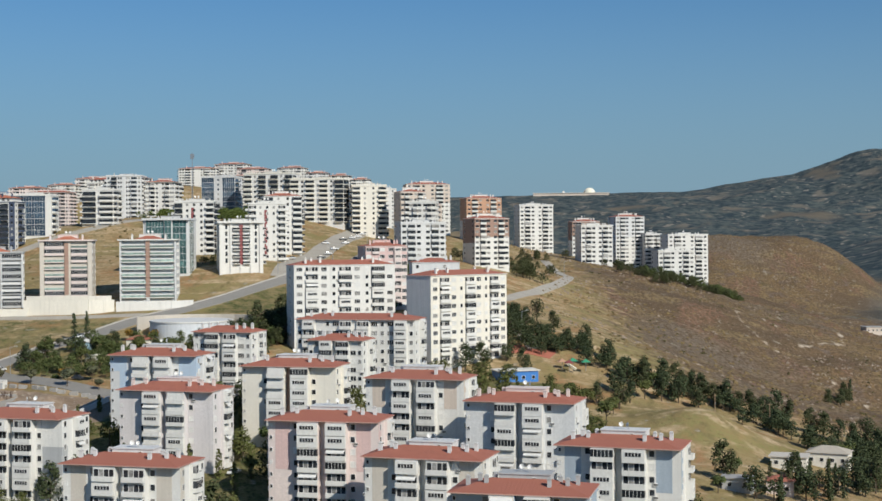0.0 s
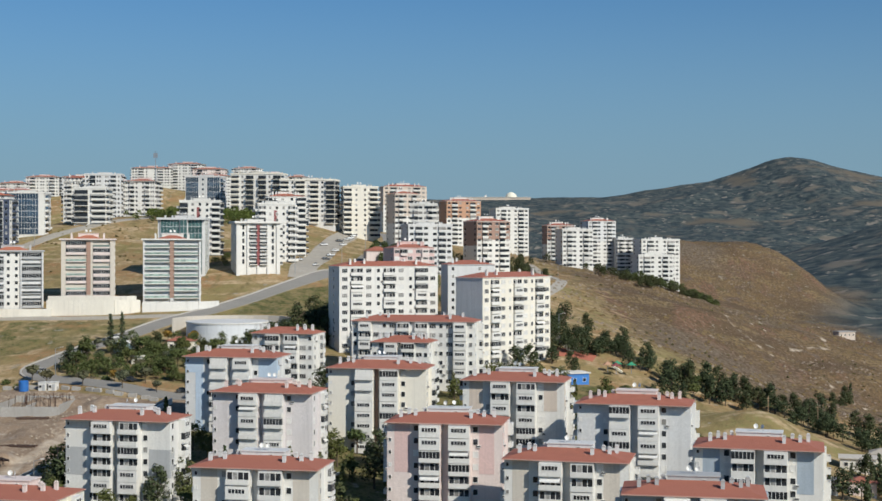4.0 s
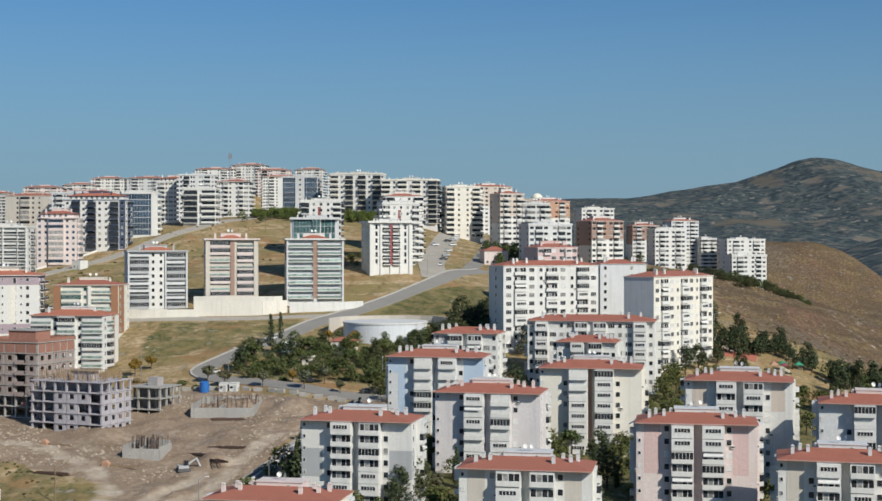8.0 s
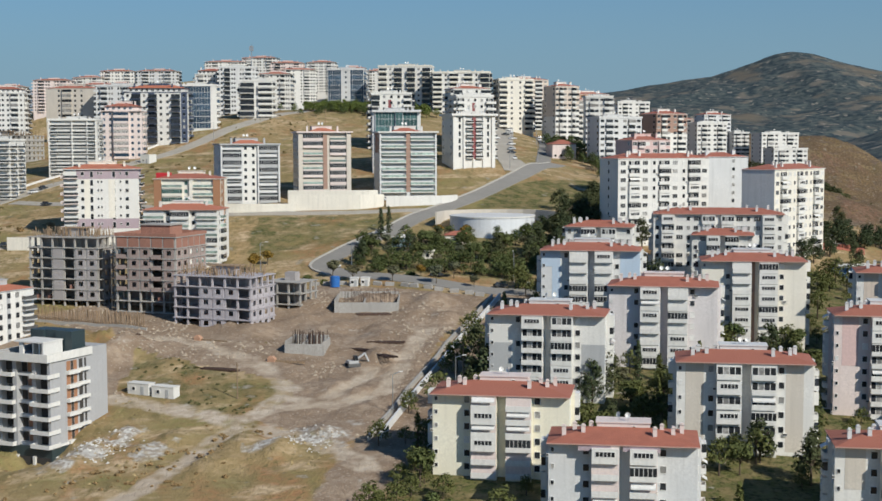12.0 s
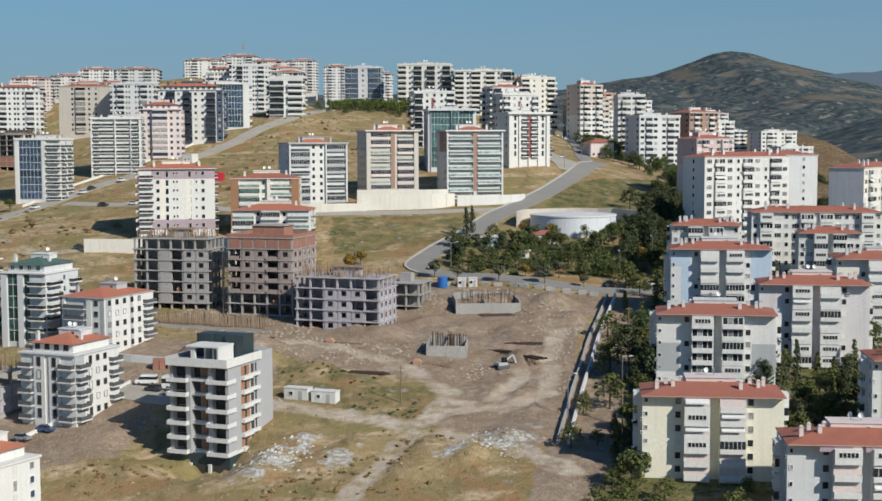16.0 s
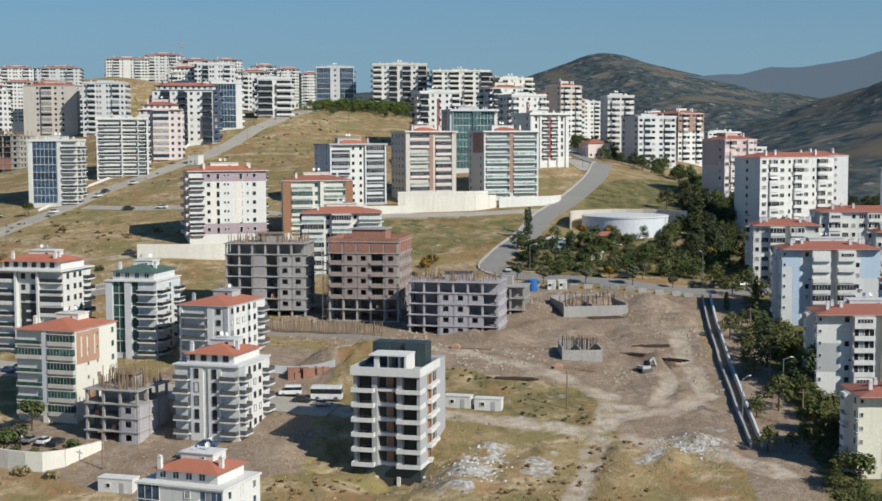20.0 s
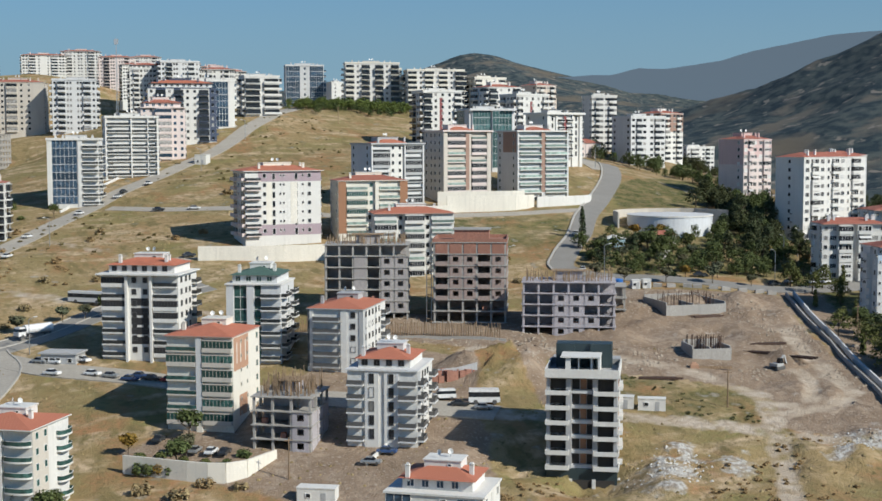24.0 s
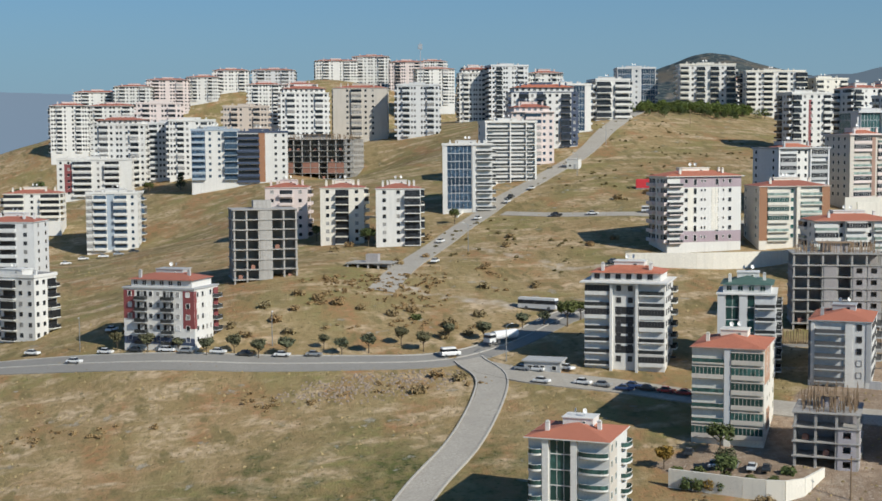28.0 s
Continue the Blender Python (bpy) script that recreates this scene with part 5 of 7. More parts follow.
apartment(-361.5, 351.3, -32.1, 15.3, 14, 46.9, "white apartment block with tall dark glass bay and curved balconies", "2.4o 1n+0.9 3.6g 1n+0.9 5o", "2.5w 2.5w 2n 4o", "3w 2n 3w", body=WHITE, pane=GLASST, rail=WHITE, screen=TEALRAIL, tile=TILE2, roof="hip", styles=("round", "round"), mixed=False, chimneys=2, fascia=WHITE, eave=0.5, accents=[("r", 0.0, 0.42, 0, 1, BEIGE), ("f", 0.38, 0.42, 0.0, 0.6, BROWN), ("f", 0.38, 0.42, 0.6, 0.9, WHITE)])
apartment(-294.2, 301.1, -35.0, 17.0, 13, 40.5, "white villa-like block with red roof and terrace", "3g 2n 3w 3o", "2w 2t 2w", "3w 3n", body=WHITE, pane=GLASSB, roof="setback", tile=TILE2, inset=2.4, chimneys=2, rail=WHITE)

# the new tower: white balcony boxes on grey, dark base, roof terrace
TEALCLAD = paint("dark_teal_cladding", (0.032, 0.052, 0.058), 0.45)
TOWERGREY = paint("smooth_grey_render", (0.40, 0.40, 0.405))
BUILT.append((-250.4, 331.6, radians(-29.6), 14.1, 19.0))
tower = thing("apartment_building", pose(-250.4, 331.6, 34.0, 0, 0, -29.6), "new white and grey tower with boxed balconies, unfinished", "apartment building", "apartment blocks")
TH, LEVEL = 18.6, 3.03


def slab_box(name, x0, x1, y0, y1, z0, z1, mat, parent=tower, label=""):
    return part(name, Geo().box(x0, x1, y0, y1, z0, z1).mesh(name, [mat]), parent, None, label)


slab_box("core", 0, 14.1, 1.7, 19, 0, TH, TOWERGREY)
slab_box("rear_wall", 0.02, 14.08, 13.6, 18.98, TH, TH + 1.5, TOWERGREY)
slab_box("base", -0.06, 14.16, 0.1, 19.06, -9, -0.02, TEALCLAD, label="dark teal clad base")
slab_box("base_ledge", 13.9, 14.5, 0.0, 13.0, -0.01, 0.45, WHITE)
for x0, x1 in ((0, 0.7), (3.9, 5.0), (9.2, 10.2), (13.4, 14.1)):
    slab_box("pier", x0, x1, 0, 1.7, 0, TH, TOWERGREY)
for x0, x1 in ((0.1, 0.8), (4.6, 5.2), (9.2, 9.9)):
    slab_box("ground_pillar", x0, x1, -0.35, 0.1, -9, -2.0, WHITE)
# solid dark panels on the base, coloured like shaded open bays
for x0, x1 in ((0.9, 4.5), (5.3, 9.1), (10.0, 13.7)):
    slab_box("open_bay", x0, x1, 0.04, 0.1, -9, -2.2, ROOMSHADE)
for k in range(6):
    z = LEVEL * k
    for x0, x1, y1 in ((-0.15, 4.6, 1.72), (9.4, 14.5, 2.6)):
        g = Geo().rings([(x0, x1, -1.2, y1, z - 0.05, 0), (x0, x1, -1.2, y1, z + 0.85, 0), (x0 + 0.15, x1 - 0.15, -1.05, y1 - 0.1, z + 0.85, 0), (x0 + 0.15, x1 - 0.15, -1.05, y1 - 0.1, z + 0.2, 0)])
        part("balcony", g.mesh("balcony", [WHITE]), tower)
    slab_box("ledge", 5.0, 9.2, 0.5, 1.72, z + 0.1, z + 0.75, PALEGREY)
    # timber panels, and dark ones with the room's shade in their colour
    for x0, x1, m in ((0.75, 3.85, ROOMSHADE), (5.1, 6.5, ROOMSHADE), (6.7, 7.9, WOODY), (8.0, 9.1, ROOMSHADE), (10.25, 13.35, ROOMSHADE)):
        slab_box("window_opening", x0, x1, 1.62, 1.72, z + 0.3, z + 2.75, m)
    slab_box("side_ledge", 14.1, 15.0, 5.2, 9.0, z + 0.05, z + 0.85, WHITE)
    slab_box("side_ledge", 14.1, 14.8, 9.0, 12.4, z + 0.25, z + 0.95, WHITE)
    # same on the side wall: timber, and dark slabs painted as unlit windows
    for y0, y1, m in ((5.3, 6.6, WOODY), (6.7, 7.5, ROOMSHADE), (7.6, 8.7, WOODY), (9.4, 10.6, ROOMSHADE), (11.2, 11.8, ROOMSHADE)):
        slab_box("side_window", 14.02, 14.14, y0, y1, z + 0.85, z + 2.9, m)
g = Geo().rings([(-0.25, 14.5, -1.2, 13.6, TH, 0), (-0.25, 14.5, -1.2, 13.6, TH + 1.75, 0), (0.05, 14.2, -0.9, 13.55, TH + 1.75, 0), (0.05, 14.2, -0.9, 13.55, TH + 0.5, 1)])
part("parapet", g.mesh("parapet", [WHITE, ROOFGREY]), tower)
for x0, x1, y0 in ((1.2, 5.0, 9.0), (5.0, 8.2, 9.5), (8.2, 12.6, 9.0)):
    slab_box("roof_house", x0, x1, y0, 13.5, TH + 0.5, TH + 5.4, TEALCLAD, label="dark teal clad roof house")
slab_box("roof_canopy", 2.6, 10.6, 2.2, 8.6, TH + 3.5, TH + 3.8, WHITE)
for x0, x1, y0, y1 in ((3.6, 4.6, 2.6, 3.2), (10.1, 10.5, 2.3, 8.5), (6.0, 6.3, 4.0, 8.5), (8.6, 9.0, 3.0, 8.5)):
    slab_box("terrace_wall", x0, x1, y0, y1, TH + 0.5, TH + 3.5, WHITE)

# ---- frames under construction ----
skeleton(-265.8, 440.7, -20.0, 22.0, 12, 71.8, "raw concrete frame with hollow bays and timber props on top", 6, 4, lambda s, i, f: "open" if f == 0 or (s == "f" and i in (0, 1, 3)) or (s == "r" and i in (0, 3)) or f > 5 else ("hole" if s != "f" or i > 2 else "solid"), base=50.5)
shell = skeleton(-239.0, 428.5, -24.0, 19.0, 17, 72.6, "brown blockwork shell with red brick parapets", 5, 5, lambda s, i, f: "brick" if f == 6 else "open" if f < 2 else ("rail" if s == "f" and i in (0, 3) else "hole"), props=False, base=51.0, panel=paint("brown_blockwork", (0.37, 0.29, 0.26), 0.95, 0.2, 0.2))
SH = 72.6 - 51.0
part("roof_house", Geo().rings([(5, 14.5, 5, 12, SH, 0), (5, 14.5, 5, 12, SH + 2.9, 0), (4.6, 14.9, 4.6, 12.4, SH + 2.9, 1), (4.6, 14.9, 4.6, 12.4, SH + 3.2, 1)]).mesh("roof_house", [BRICK, CONC]), shell)
part("brick_parapet", Geo().rings([(-0.5, 19.5, -0.5, 17.5, SH, 0), (-0.5, 19.5, -0.5, 17.5, SH + 0.9, 0), (-0.2, 19.2, -0.2, 17.2, SH + 0.9, 0), (-0.2, 19.2, -0.2, 17.2, SH + 0.02, 0)]).mesh("brick_parapet", [BRICK]), shell)
for sx in (-2.2, -0.9):
    for sy in (0.4, 1.8):
        part("scaffold_post", Geo().box(sx - 0.06, sx + 0.06, sy - 0.06, sy + 0.06, -1.5, SH - 2).mesh("scaffold_post", [METAL]), shell)
for k in range(9):
    part("scaffold_deck", Geo().box(-2.3, -0.8, 0.3, 1.9, 0, 0.12).mesh("scaffold_deck", [TIMBER]), shell, pose(0, 0, 0.8 + k * 2.1))
skeleton(-220.7, 410.7, -26.0, 23.4, 13, 62.9, "lilac-grey concrete frame with partly filled bays", 6, 4, lambda s, i, f: "open" if (s == "f" and i in (0, 1, 5)) or (s == "f" and i == 4 and f % 2) or f > 4 or (s == "l" and i == 1) else "hole", panel=LILACBLOCK, base=45.5, slab_mat=LILACBLOCK)
skeleton(-196.5, 424.0, -26.0, 11.0, 10, 59.5, "low concrete frame wing with open bays", 3, 3, lambda s, i, f: "open", base=50.0, props=False)
skeleton(-406.9, 518.0, 3.0, 18.4, 14, 81.8, "bare concrete frame with balcony slabs", 5, 4, lambda s, i, f: "hole" if s == "r" else ("solid" if i == 2 else "open"), base=61.0, props=False, panel=CONC)
skeleton(-377.0, 787.0, -23.0, 43.0, 19, 103.5, "wide dark concrete frame with red brick parapets", 10, 5, lambda s, i, f: "brick" if f in (2, 3) and s == "f" and i % 3 else ("hole" if s == "r" or i > 8 else "open"), base=81.5, panel=CONC)
skeleton(-303.0, 362.6, -31.0, 12.1, 13, 46.8, "half-built concrete frame with scaffold posts", 3, 3, lambda s, i, f: "open" if f > 3 else "solid" if s == "r" else "hole" if i == 2 else "open", panel=LILACBLOCK, base=32.0, prop_top=4.6)
skeleton(-372.0, 527.0, -25.0, 13.0, 9, 64.5, "low unfinished brick shed under a concrete slab", 4, 3, lambda s, i, f: "brick" if f == 0 else "open", base=58.5, props=False)

# ---- far blocks of the hilltop ----
FAR_A, FAR_B, FAR_C = "1.8w 2.6b 1.8w 2.6d 1.8w 2.6b 1.8w", "1.8w 2.6o 2.4d 1n 2.4d 2.6b 1.8w", "2.6d 2.4b 2.2w 1n 2.2w 2.4b 2.6d"
for n, (px, py, pw, tz) in enumerate((
    (-462, 810, 26, 111.3), (-438, 811, 25, 111.8), (-500, 1029, 23.6, 127.0), (-477, 1053, 31.0, 127.4), (-442, 871, 24, 123.6), (-395, 881, 24.5, 122.0),
    (-369, 809, 24.6, 127.1), (-307, 821, 22.3, 131.5), (-500, 1269, 36.5, 144.6), (-467, 1258, 28.4, 149.0), (-442, 1311, 34.7, 156.9), (-408, 1324, 26.6, 160.0),
    (-385, 1336, 31.3, 166.6), (-351, 1334, 37.0, 166.7), (-291, 1369, 38.2, 177.4), (-256, 1376, 33.8, 181.8), (-227, 1334, 30.7, 174.7), (-217, 1254, 32.6, 164.2),
    (-258, 893, 18.8, 141.8), (-242, 880, 22.2, 145.3), (-218, 884, 19.2, 141.5), (-367, 1122, 25.1, 144.9), (-344, 1085, 22.2, 143.4), (-425, 801, 22.8, 112.9),
    (-193, 1380, 27, 178), (-160, 1330, 22, 170), (-138, 1325, 20, 167), (-116, 1320, 18, 163),
)):
    red = py > 980 or n in (3, 20, 21)
    m = TAN if n == 5 else (WHITE, PALEGREY, WHITE, WHITE, PALEPINK, WHITE)[n % 6]
    apartment(px, py, -12 + (n * 7) % 15, pw, 15, tz, "%s apartment block on the hilltop under a %s roof" % (("white", "pale grey", "white", "white", "pale pink", "white")[n % 6], "red tiled" if red else "flat"),
              (FAR_A, FAR_B, FAR_C)[n % 3], "2w 3b 1.6w 3o", "2w 3b 1.6w 3o", body=m, roof="hip" if red else ("flat" if n % 3 else "setback"), coarse=py > 700, chimneys=2, dishes=0,
              group="hilltop apartment blocks", eave=0.95 if red else 0.3, box_mat=PALEPINK if red else None, base=tz - 30 if tz - gz(px + 10, py + 7) > 36 else None)
apartment(-415, 751, -6, 21.2, 14, 107.6, "white and navy apartment block", "3o 2w 2w 3o", "3w 3o", "6g 2n", body=WHITE, rail=BLUEGREY, pane=GLASSB, roof="flat", accents=[("f", 0, 0.3, 0, 1, NAVY)], base=85.0)
apartment(-398, 750, -6, 27.0, 15, 106.5, "white and dark apartment block with long balconies", "2n 6o 3n 2w 2w", "3w 3w", "6g", body=WHITE, rail=NAVY, roof="flat", accents=[("f", 0.0, 0.12, 0, 1, NAVY), ("f", 0.5, 0.62, 0, 1, WOODY)])
apartment(-479, 800, -8, 36, 15, 94.0, "white apartment block with maroon squares", "2w 2w 5o 3w 4o 3n", "3w 3o", "3w", body=WHITE, roof="flat", accents=[("f", 0.1, 0.2, 0.1, 0.9, MAROON)])
apartment(-496, 727, -6, 24, 14, 80.3, "white apartment block with beige top band and red roof", "4o 3w 4o", "3o 3w", "3o", body=WHITE, rail=CREAM, tile=TILE, base=70.0)
apartment(-459.2, 690.0, -8, 21.0, 15, 81.1, "white and blue-grey apartment block with overhanging roof", "2e 4o 2n 4o 3w", "2w 2w 3o", "3o 2w", body=WHITE, rail=WHITE, pane=GLASSB, roof="flat", accents=[("f", 0.4, 0.55, 0, 1, BLUEGREY)])
apartment(-374.9, 576.4, -10.9, 15.0, 14, 85.9, "cream apartment block with red roof", "3w 3o 3w", "2w 3o 2w", "3w", body=CREAM, chimneys=4)
apartment(-392.0, 600.0, -10.9, 15.0, 14, 85.5, "pale pink apartment block with red roof", "3w 3o 3w", "2w 3o 2w", "3w", body=PALEPINK, chimneys=4)
apartment(-357.8, 562.0, -9.8, 15.0, 14, 85.9, "white apartment block with pale red roof", "3w 2w 3o", "2w 3o 2w", "3w", body=WHITE, chimneys=4)
apartment(-438.0, 478.5, -30.0, 21.0, 13, 63.5, "red and white apartment block with blue shops below", "2.4w 2.2o 1.2w 1.6w 2.2o 1.4w 2.4w", "3w 2w 2w 2w 3o", "3w", body=WHITE, rail=GREY, roof="setback", tile=TILE, styles=("rail", "rail"), accents=[("f", 0.0, 0.16, 0.45, 0.97, MAROON), ("f", 0.84, 1, 0.3, 0.97, MAROON), ("r", 0, 0.1, 0.3, 0.97, MAROON), ("r", 0.8, 1, 0.16, 0.97, MAROON), ("f", 0, 1, 0.0, 0.13, NAVY)], chimneys=2, inset=1.5)
apartment(-482.0, 520.5, -33.0, 22.0, 10, 63.8, "white apartment block with small balconies above the boulevard", "2w 3o 2w 3o 2w 2w", "2w 2w 3o", "3w", body=WHITE, rail=WHITE, roof="flat")
apartment(-484, 560.0, -15.0, 17.0, 13, 77.0, "pale grey apartment block with red roof", "3w 3o 3w", "3w 2w", "3w", body=PALEGREY)

# ---- roads and walls laid over the ground ----
def along(points, step=3.0):
    """A smooth line through the points."""
    p = [Vector(q) for q in points]
    p = [p[0] * 2 - p[1]] + p + [p[-1] * 2 - p[-2]]
    out = []
    for a, b, c, d in zip(p, p[1:], p[2:], p[3:]):
        n = max(2, round((c - b).length / step))
        for i in range(n):
            t = i / n
            out.append(0.5 * (2 * b + (c - a) * t + (2 * a - 5 * b + 4 * c - d) * t * t + (3 * b - a - 3 * c + d) * t**3))
    return out + [p[-2]]


def ribbon(points, width, lift, thick=0.5, shift=0.0, cols=4):
    """A strip that lies on the ground along a line, with sides."""
    line = along(points)
    rows = []
    for i, q in enumerate(line):
        d = (line[min(i + 1, len(line) - 1)] - line[max(i - 1, 0)]).normalized()
        s = Vector((d.y, -d.x))
        row = []
        for k in range(cols + 1):
            e = q + s * (shift + width * (k / cols - 0.5))
            row.append((e.x, e.y, gz(e.x, e.y) + lift))
        rows.append([(row[0][0], row[0][1], row[0][2] - thick)] + row + [(row[-1][0], row[-1][1], row[-1][2] - thick)])
    g = Geo()
    n = cols + 3
    g.v = [v for r in rows for v in r]
    for i in range(len(rows) - 1):
        for k in range(n - 1):
            g.f.append((i * n + k, i * n + k + 1, (i + 1) * n + k + 1, (i + 1) * n + k))
            g.m.append(0)
    return g


def road(name, points, width, mat, label, lift=0.22, **kw):
    return tagged(new(name, ribbon(points, width, lift, **kw).mesh(name, [mat])), label, "road", kind="structure")


MAIN = [(-70, 663), (-97, 600), (-122, 561), (-142, 532), (-159, 504), (-173, 485), (-180, 472), (-174, 460), (-162, 452), (-148, 443), (-130, 432), (-108, 430), (-85, 438)]
UPPER = [(-97, 606), (-96, 655), (-89, 720), (-78, 800), (-68, 900)]
LANE = [(-80, 645), (-74, 680), (-63, 740), (-56, 800), (-52, 870), (-54, 930)]
BOULEVARD = [(-540, 520), (-471, 488), (-427, 465), (-385, 451), (-358, 447), (-338, 455), (-318, 470), (-290, 482)]
SPUR = [(-352, 446), (-350, 428), (-364, 396), (-379, 372), (-400, 335), (-425, 290)]
LOT = [(-350, 440), (-339, 427), (-322, 415), (-309, 403), (-292, 388), (-270, 372), (-250, 358)]
HILLSTREET = [(-366, 500), (-343, 548), (-308, 607), (-278, 646), (-244, 692), (-206, 751), (-185, 788)]
ROW = [(-305, 598), (-286, 584), (-255, 568), (-225, 548), (-200, 542), (-165, 537), (-138, 540)]
road("road_1", MAIN, 7.6, ASPHALT, "grey asphalt road winding down the slope", cols=6)
road("road_2", UPPER, 12, OLDASPHALT, "wide worn asphalt street with parked cars", lift=0.18, cols=8)
road("road_3", LANE, 7, ASPHALT, "asphalt lane climbing past the tower blocks", lift=0.26)
road("road_4", BOULEVARD, 8.6, ASPHALT, "two-lane asphalt boulevard", cols=8)
road("road_5", SPUR, 7, OLDASPHALT, "pale worn asphalt side road", lift=0.26)
road("road_6", LOT, 8, OLDASPHALT, "pale asphalt access road with parked cars", lift=0.30)
road("road_7", HILLSTREET, 8, OLDASPHALT, "straight pale street up the hill")
road("road_9", ROW, 5.5, OLDASPHALT, "narrow worn street below the garden walls", lift=0.16)
road("road_14", [(37, 876), (40, 800), (42, 770), (20, 690), (-5, 620), (-10, 560), (2, 522), (6, 505)], 6, OLDASPHALT, "asphalt street along the ridge", lift=0.2)
for n, (line, off) in enumerate(((MAIN[:8], 4.3), (SPUR, 3.8), (SPUR, -3.8), (BOULEVARD, 0.0), (BOULEVARD, -4.6))):
    tagged(new("kerb_%d" % (n + 1), ribbon(line, 0.4 if n else 0.7, 0.5 if n < 3 else 0.38, 0.9, off, 1).mesh("kerb", [KERB])), "whitish concrete kerb", "kerb", kind="structure")


def wall_run(name, points, height, thick, mat, label, top=None, step=5.0, category="wall"):
    """A wall in level steps, each step a piece of its own."""
    root = thing(name, pose(points[0][0], points[0][1], 0), label, category, kind="structure")
    line = along(points, step)
    ox, oy = points[0]
    for a, b in zip(line, line[1:]):
        za, zb = gz(a.x, a.y), gz(b.x, b.y)
        t = top if top is not None else max(za, zb) + height
        lo_ = min(za, zb) - 1.2
        d = (b - a).normalized()
        s = Vector((d.y, -d.x)) * thick / 2
        q = [(v.x - ox, v.y - oy) for v in (a - s, a + s, b + s, b - s)]
        g = Geo().prism([q[0], q[3], q[2], q[1]], lo_, t)
        if top is None:  # the coping follows the ground
            n = len(g.v)
            for k, zz in ((4, za), (5, zb), (6, zb), (7, za)):
                g.v[n - 8 + k] = (*g.v[n - 8 + k][:2], zz + height)
        part("wall_panel", g.mesh("wall_panel", [mat]), root)
    return root


wall_run("wall_1", [(-131, 424), (-145, 388), (-159, 349), (-171, 314)], 1.2, 0.45, CONC, "stepped raw concrete wall beside the building site")
wall_run("wall_2", [(-128.8, 423.4), (-142.8, 387.3), (-156.8, 348.3), (-168.8, 313.6)], 1.6, 0.45, PALEGREY, "stepped raw concrete wall beside the building site")
wall_run("wall_3", [(-226, 549), (-207, 545), (-190, 544)], 0, 0.6, CREAM, "cream garden retaining wall", top=76.5)
wall_run("wall_4", [(-192, 545), (-166, 543), (-157, 547)], 0, 0.6, CREAM, "cream garden retaining wall", top=79.8)
wall_run("wall_5", [(-156, 546), (-135, 550), (-128, 558)], 0, 0.6, WHITE, "white garden retaining wall", top=79.0)
wall_run("wall_6", [(-288, 510), (-262, 504), (-238, 506), (-225, 515)], 0, 0.5, CREAM, "cream boundary wall round the pink block", top=67.0)
wall_run("wall_13", [(-193, 552), (-168, 549.5), (-159, 551)], 0, 0.6, CREAM, "cream podium wall under the beige block", top=81.2)
wall_run("wall_7", [(-330, 362), (-312, 348), (-300, 356)], 0, 0.5, CREAM, "cream garden wall", top=36.6)
wall_run("wall_8", [(-262, 372), (-272, 358), (-284, 345)], 0.9, 0.4, WHITE, "white low boundary wall")
wall_run("wall_9", [(-322, 600), (-300, 640), (-268, 690), (-232, 740)], 0.9, 0.4, WHITE, "white boundary wall along the hill street")
wall_run("wall_10", [(-140, 512), (-134, 526), (-118, 531), (-102, 525), (-97, 510)], 0, 0.5, BEIGE, "beige retaining wall behind the water tank", top=74.6)
wall_run("wall_11", [(-246, 380), (-263, 388), (-272, 395)], 1.8, 0.4, PALEGREY, "plain pale retaining wall")

# ---- timber shoring below the frames ----
shore = thing("timber_shoring", pose(-286, 438, 0), "row of rough timber posts shoring the excavation", "shoring")
post = Geo().cyl(0, 0, 0.16, 0.12, -1.0, 3.6, 6).mesh("post", [TIMBER])
sl = along([(-286, 434), (-266, 426), (-247, 418), (-229, 407)], 0.62)
for q in sl:
    part("post", post, shore, pose(q.x + 286, q.y - 438, gz(q.x, q.y) + 0.3, rng.uniform(-6, 6), rng.uniform(-5, 5), 0) @ Matrix.Diagonal((1, 1, rng.uniform(0.8, 1.1), 1)))
wall_run("wall_12", [(-287, 432), (-266, 423.5), (-247, 415.5), (-228, 405)], 0.7, 0.4, CONC, "concrete footing under the timber shoring")

# ---- water tank ----
tank = thing("water_tank", pose(-120, 511.5, 66.0), "large round white concrete water tank", "water tank")
part("shell", Geo().cyl(0, 0, 15, 15, 0, 7.4, 64).mesh("shell", [paint("tank_white", (0.66, 0.68, 0.70), 0.7)]), tank)
part("rim", Geo().cyl(0, 0, 15.25, 15.25, 7.0, 7.5, 64).mesh("rim", [WHITE]), tank)
part("roof", Geo().cyl(0, 0, 14.9, 0.5, 7.5, 8.3, 64).mesh("roof", [PALEGREY]), tank)
g = Geo()
for i in range(18):
    g.beam((10.4 - i * 0.02, -11.0, i * 0.42), (11.4 - i * 0.02, -10.2, i * 0.42), 0.05)
part("ladder", g.mesh("ladder", [METAL]), tank)["kind"] = "stuff"

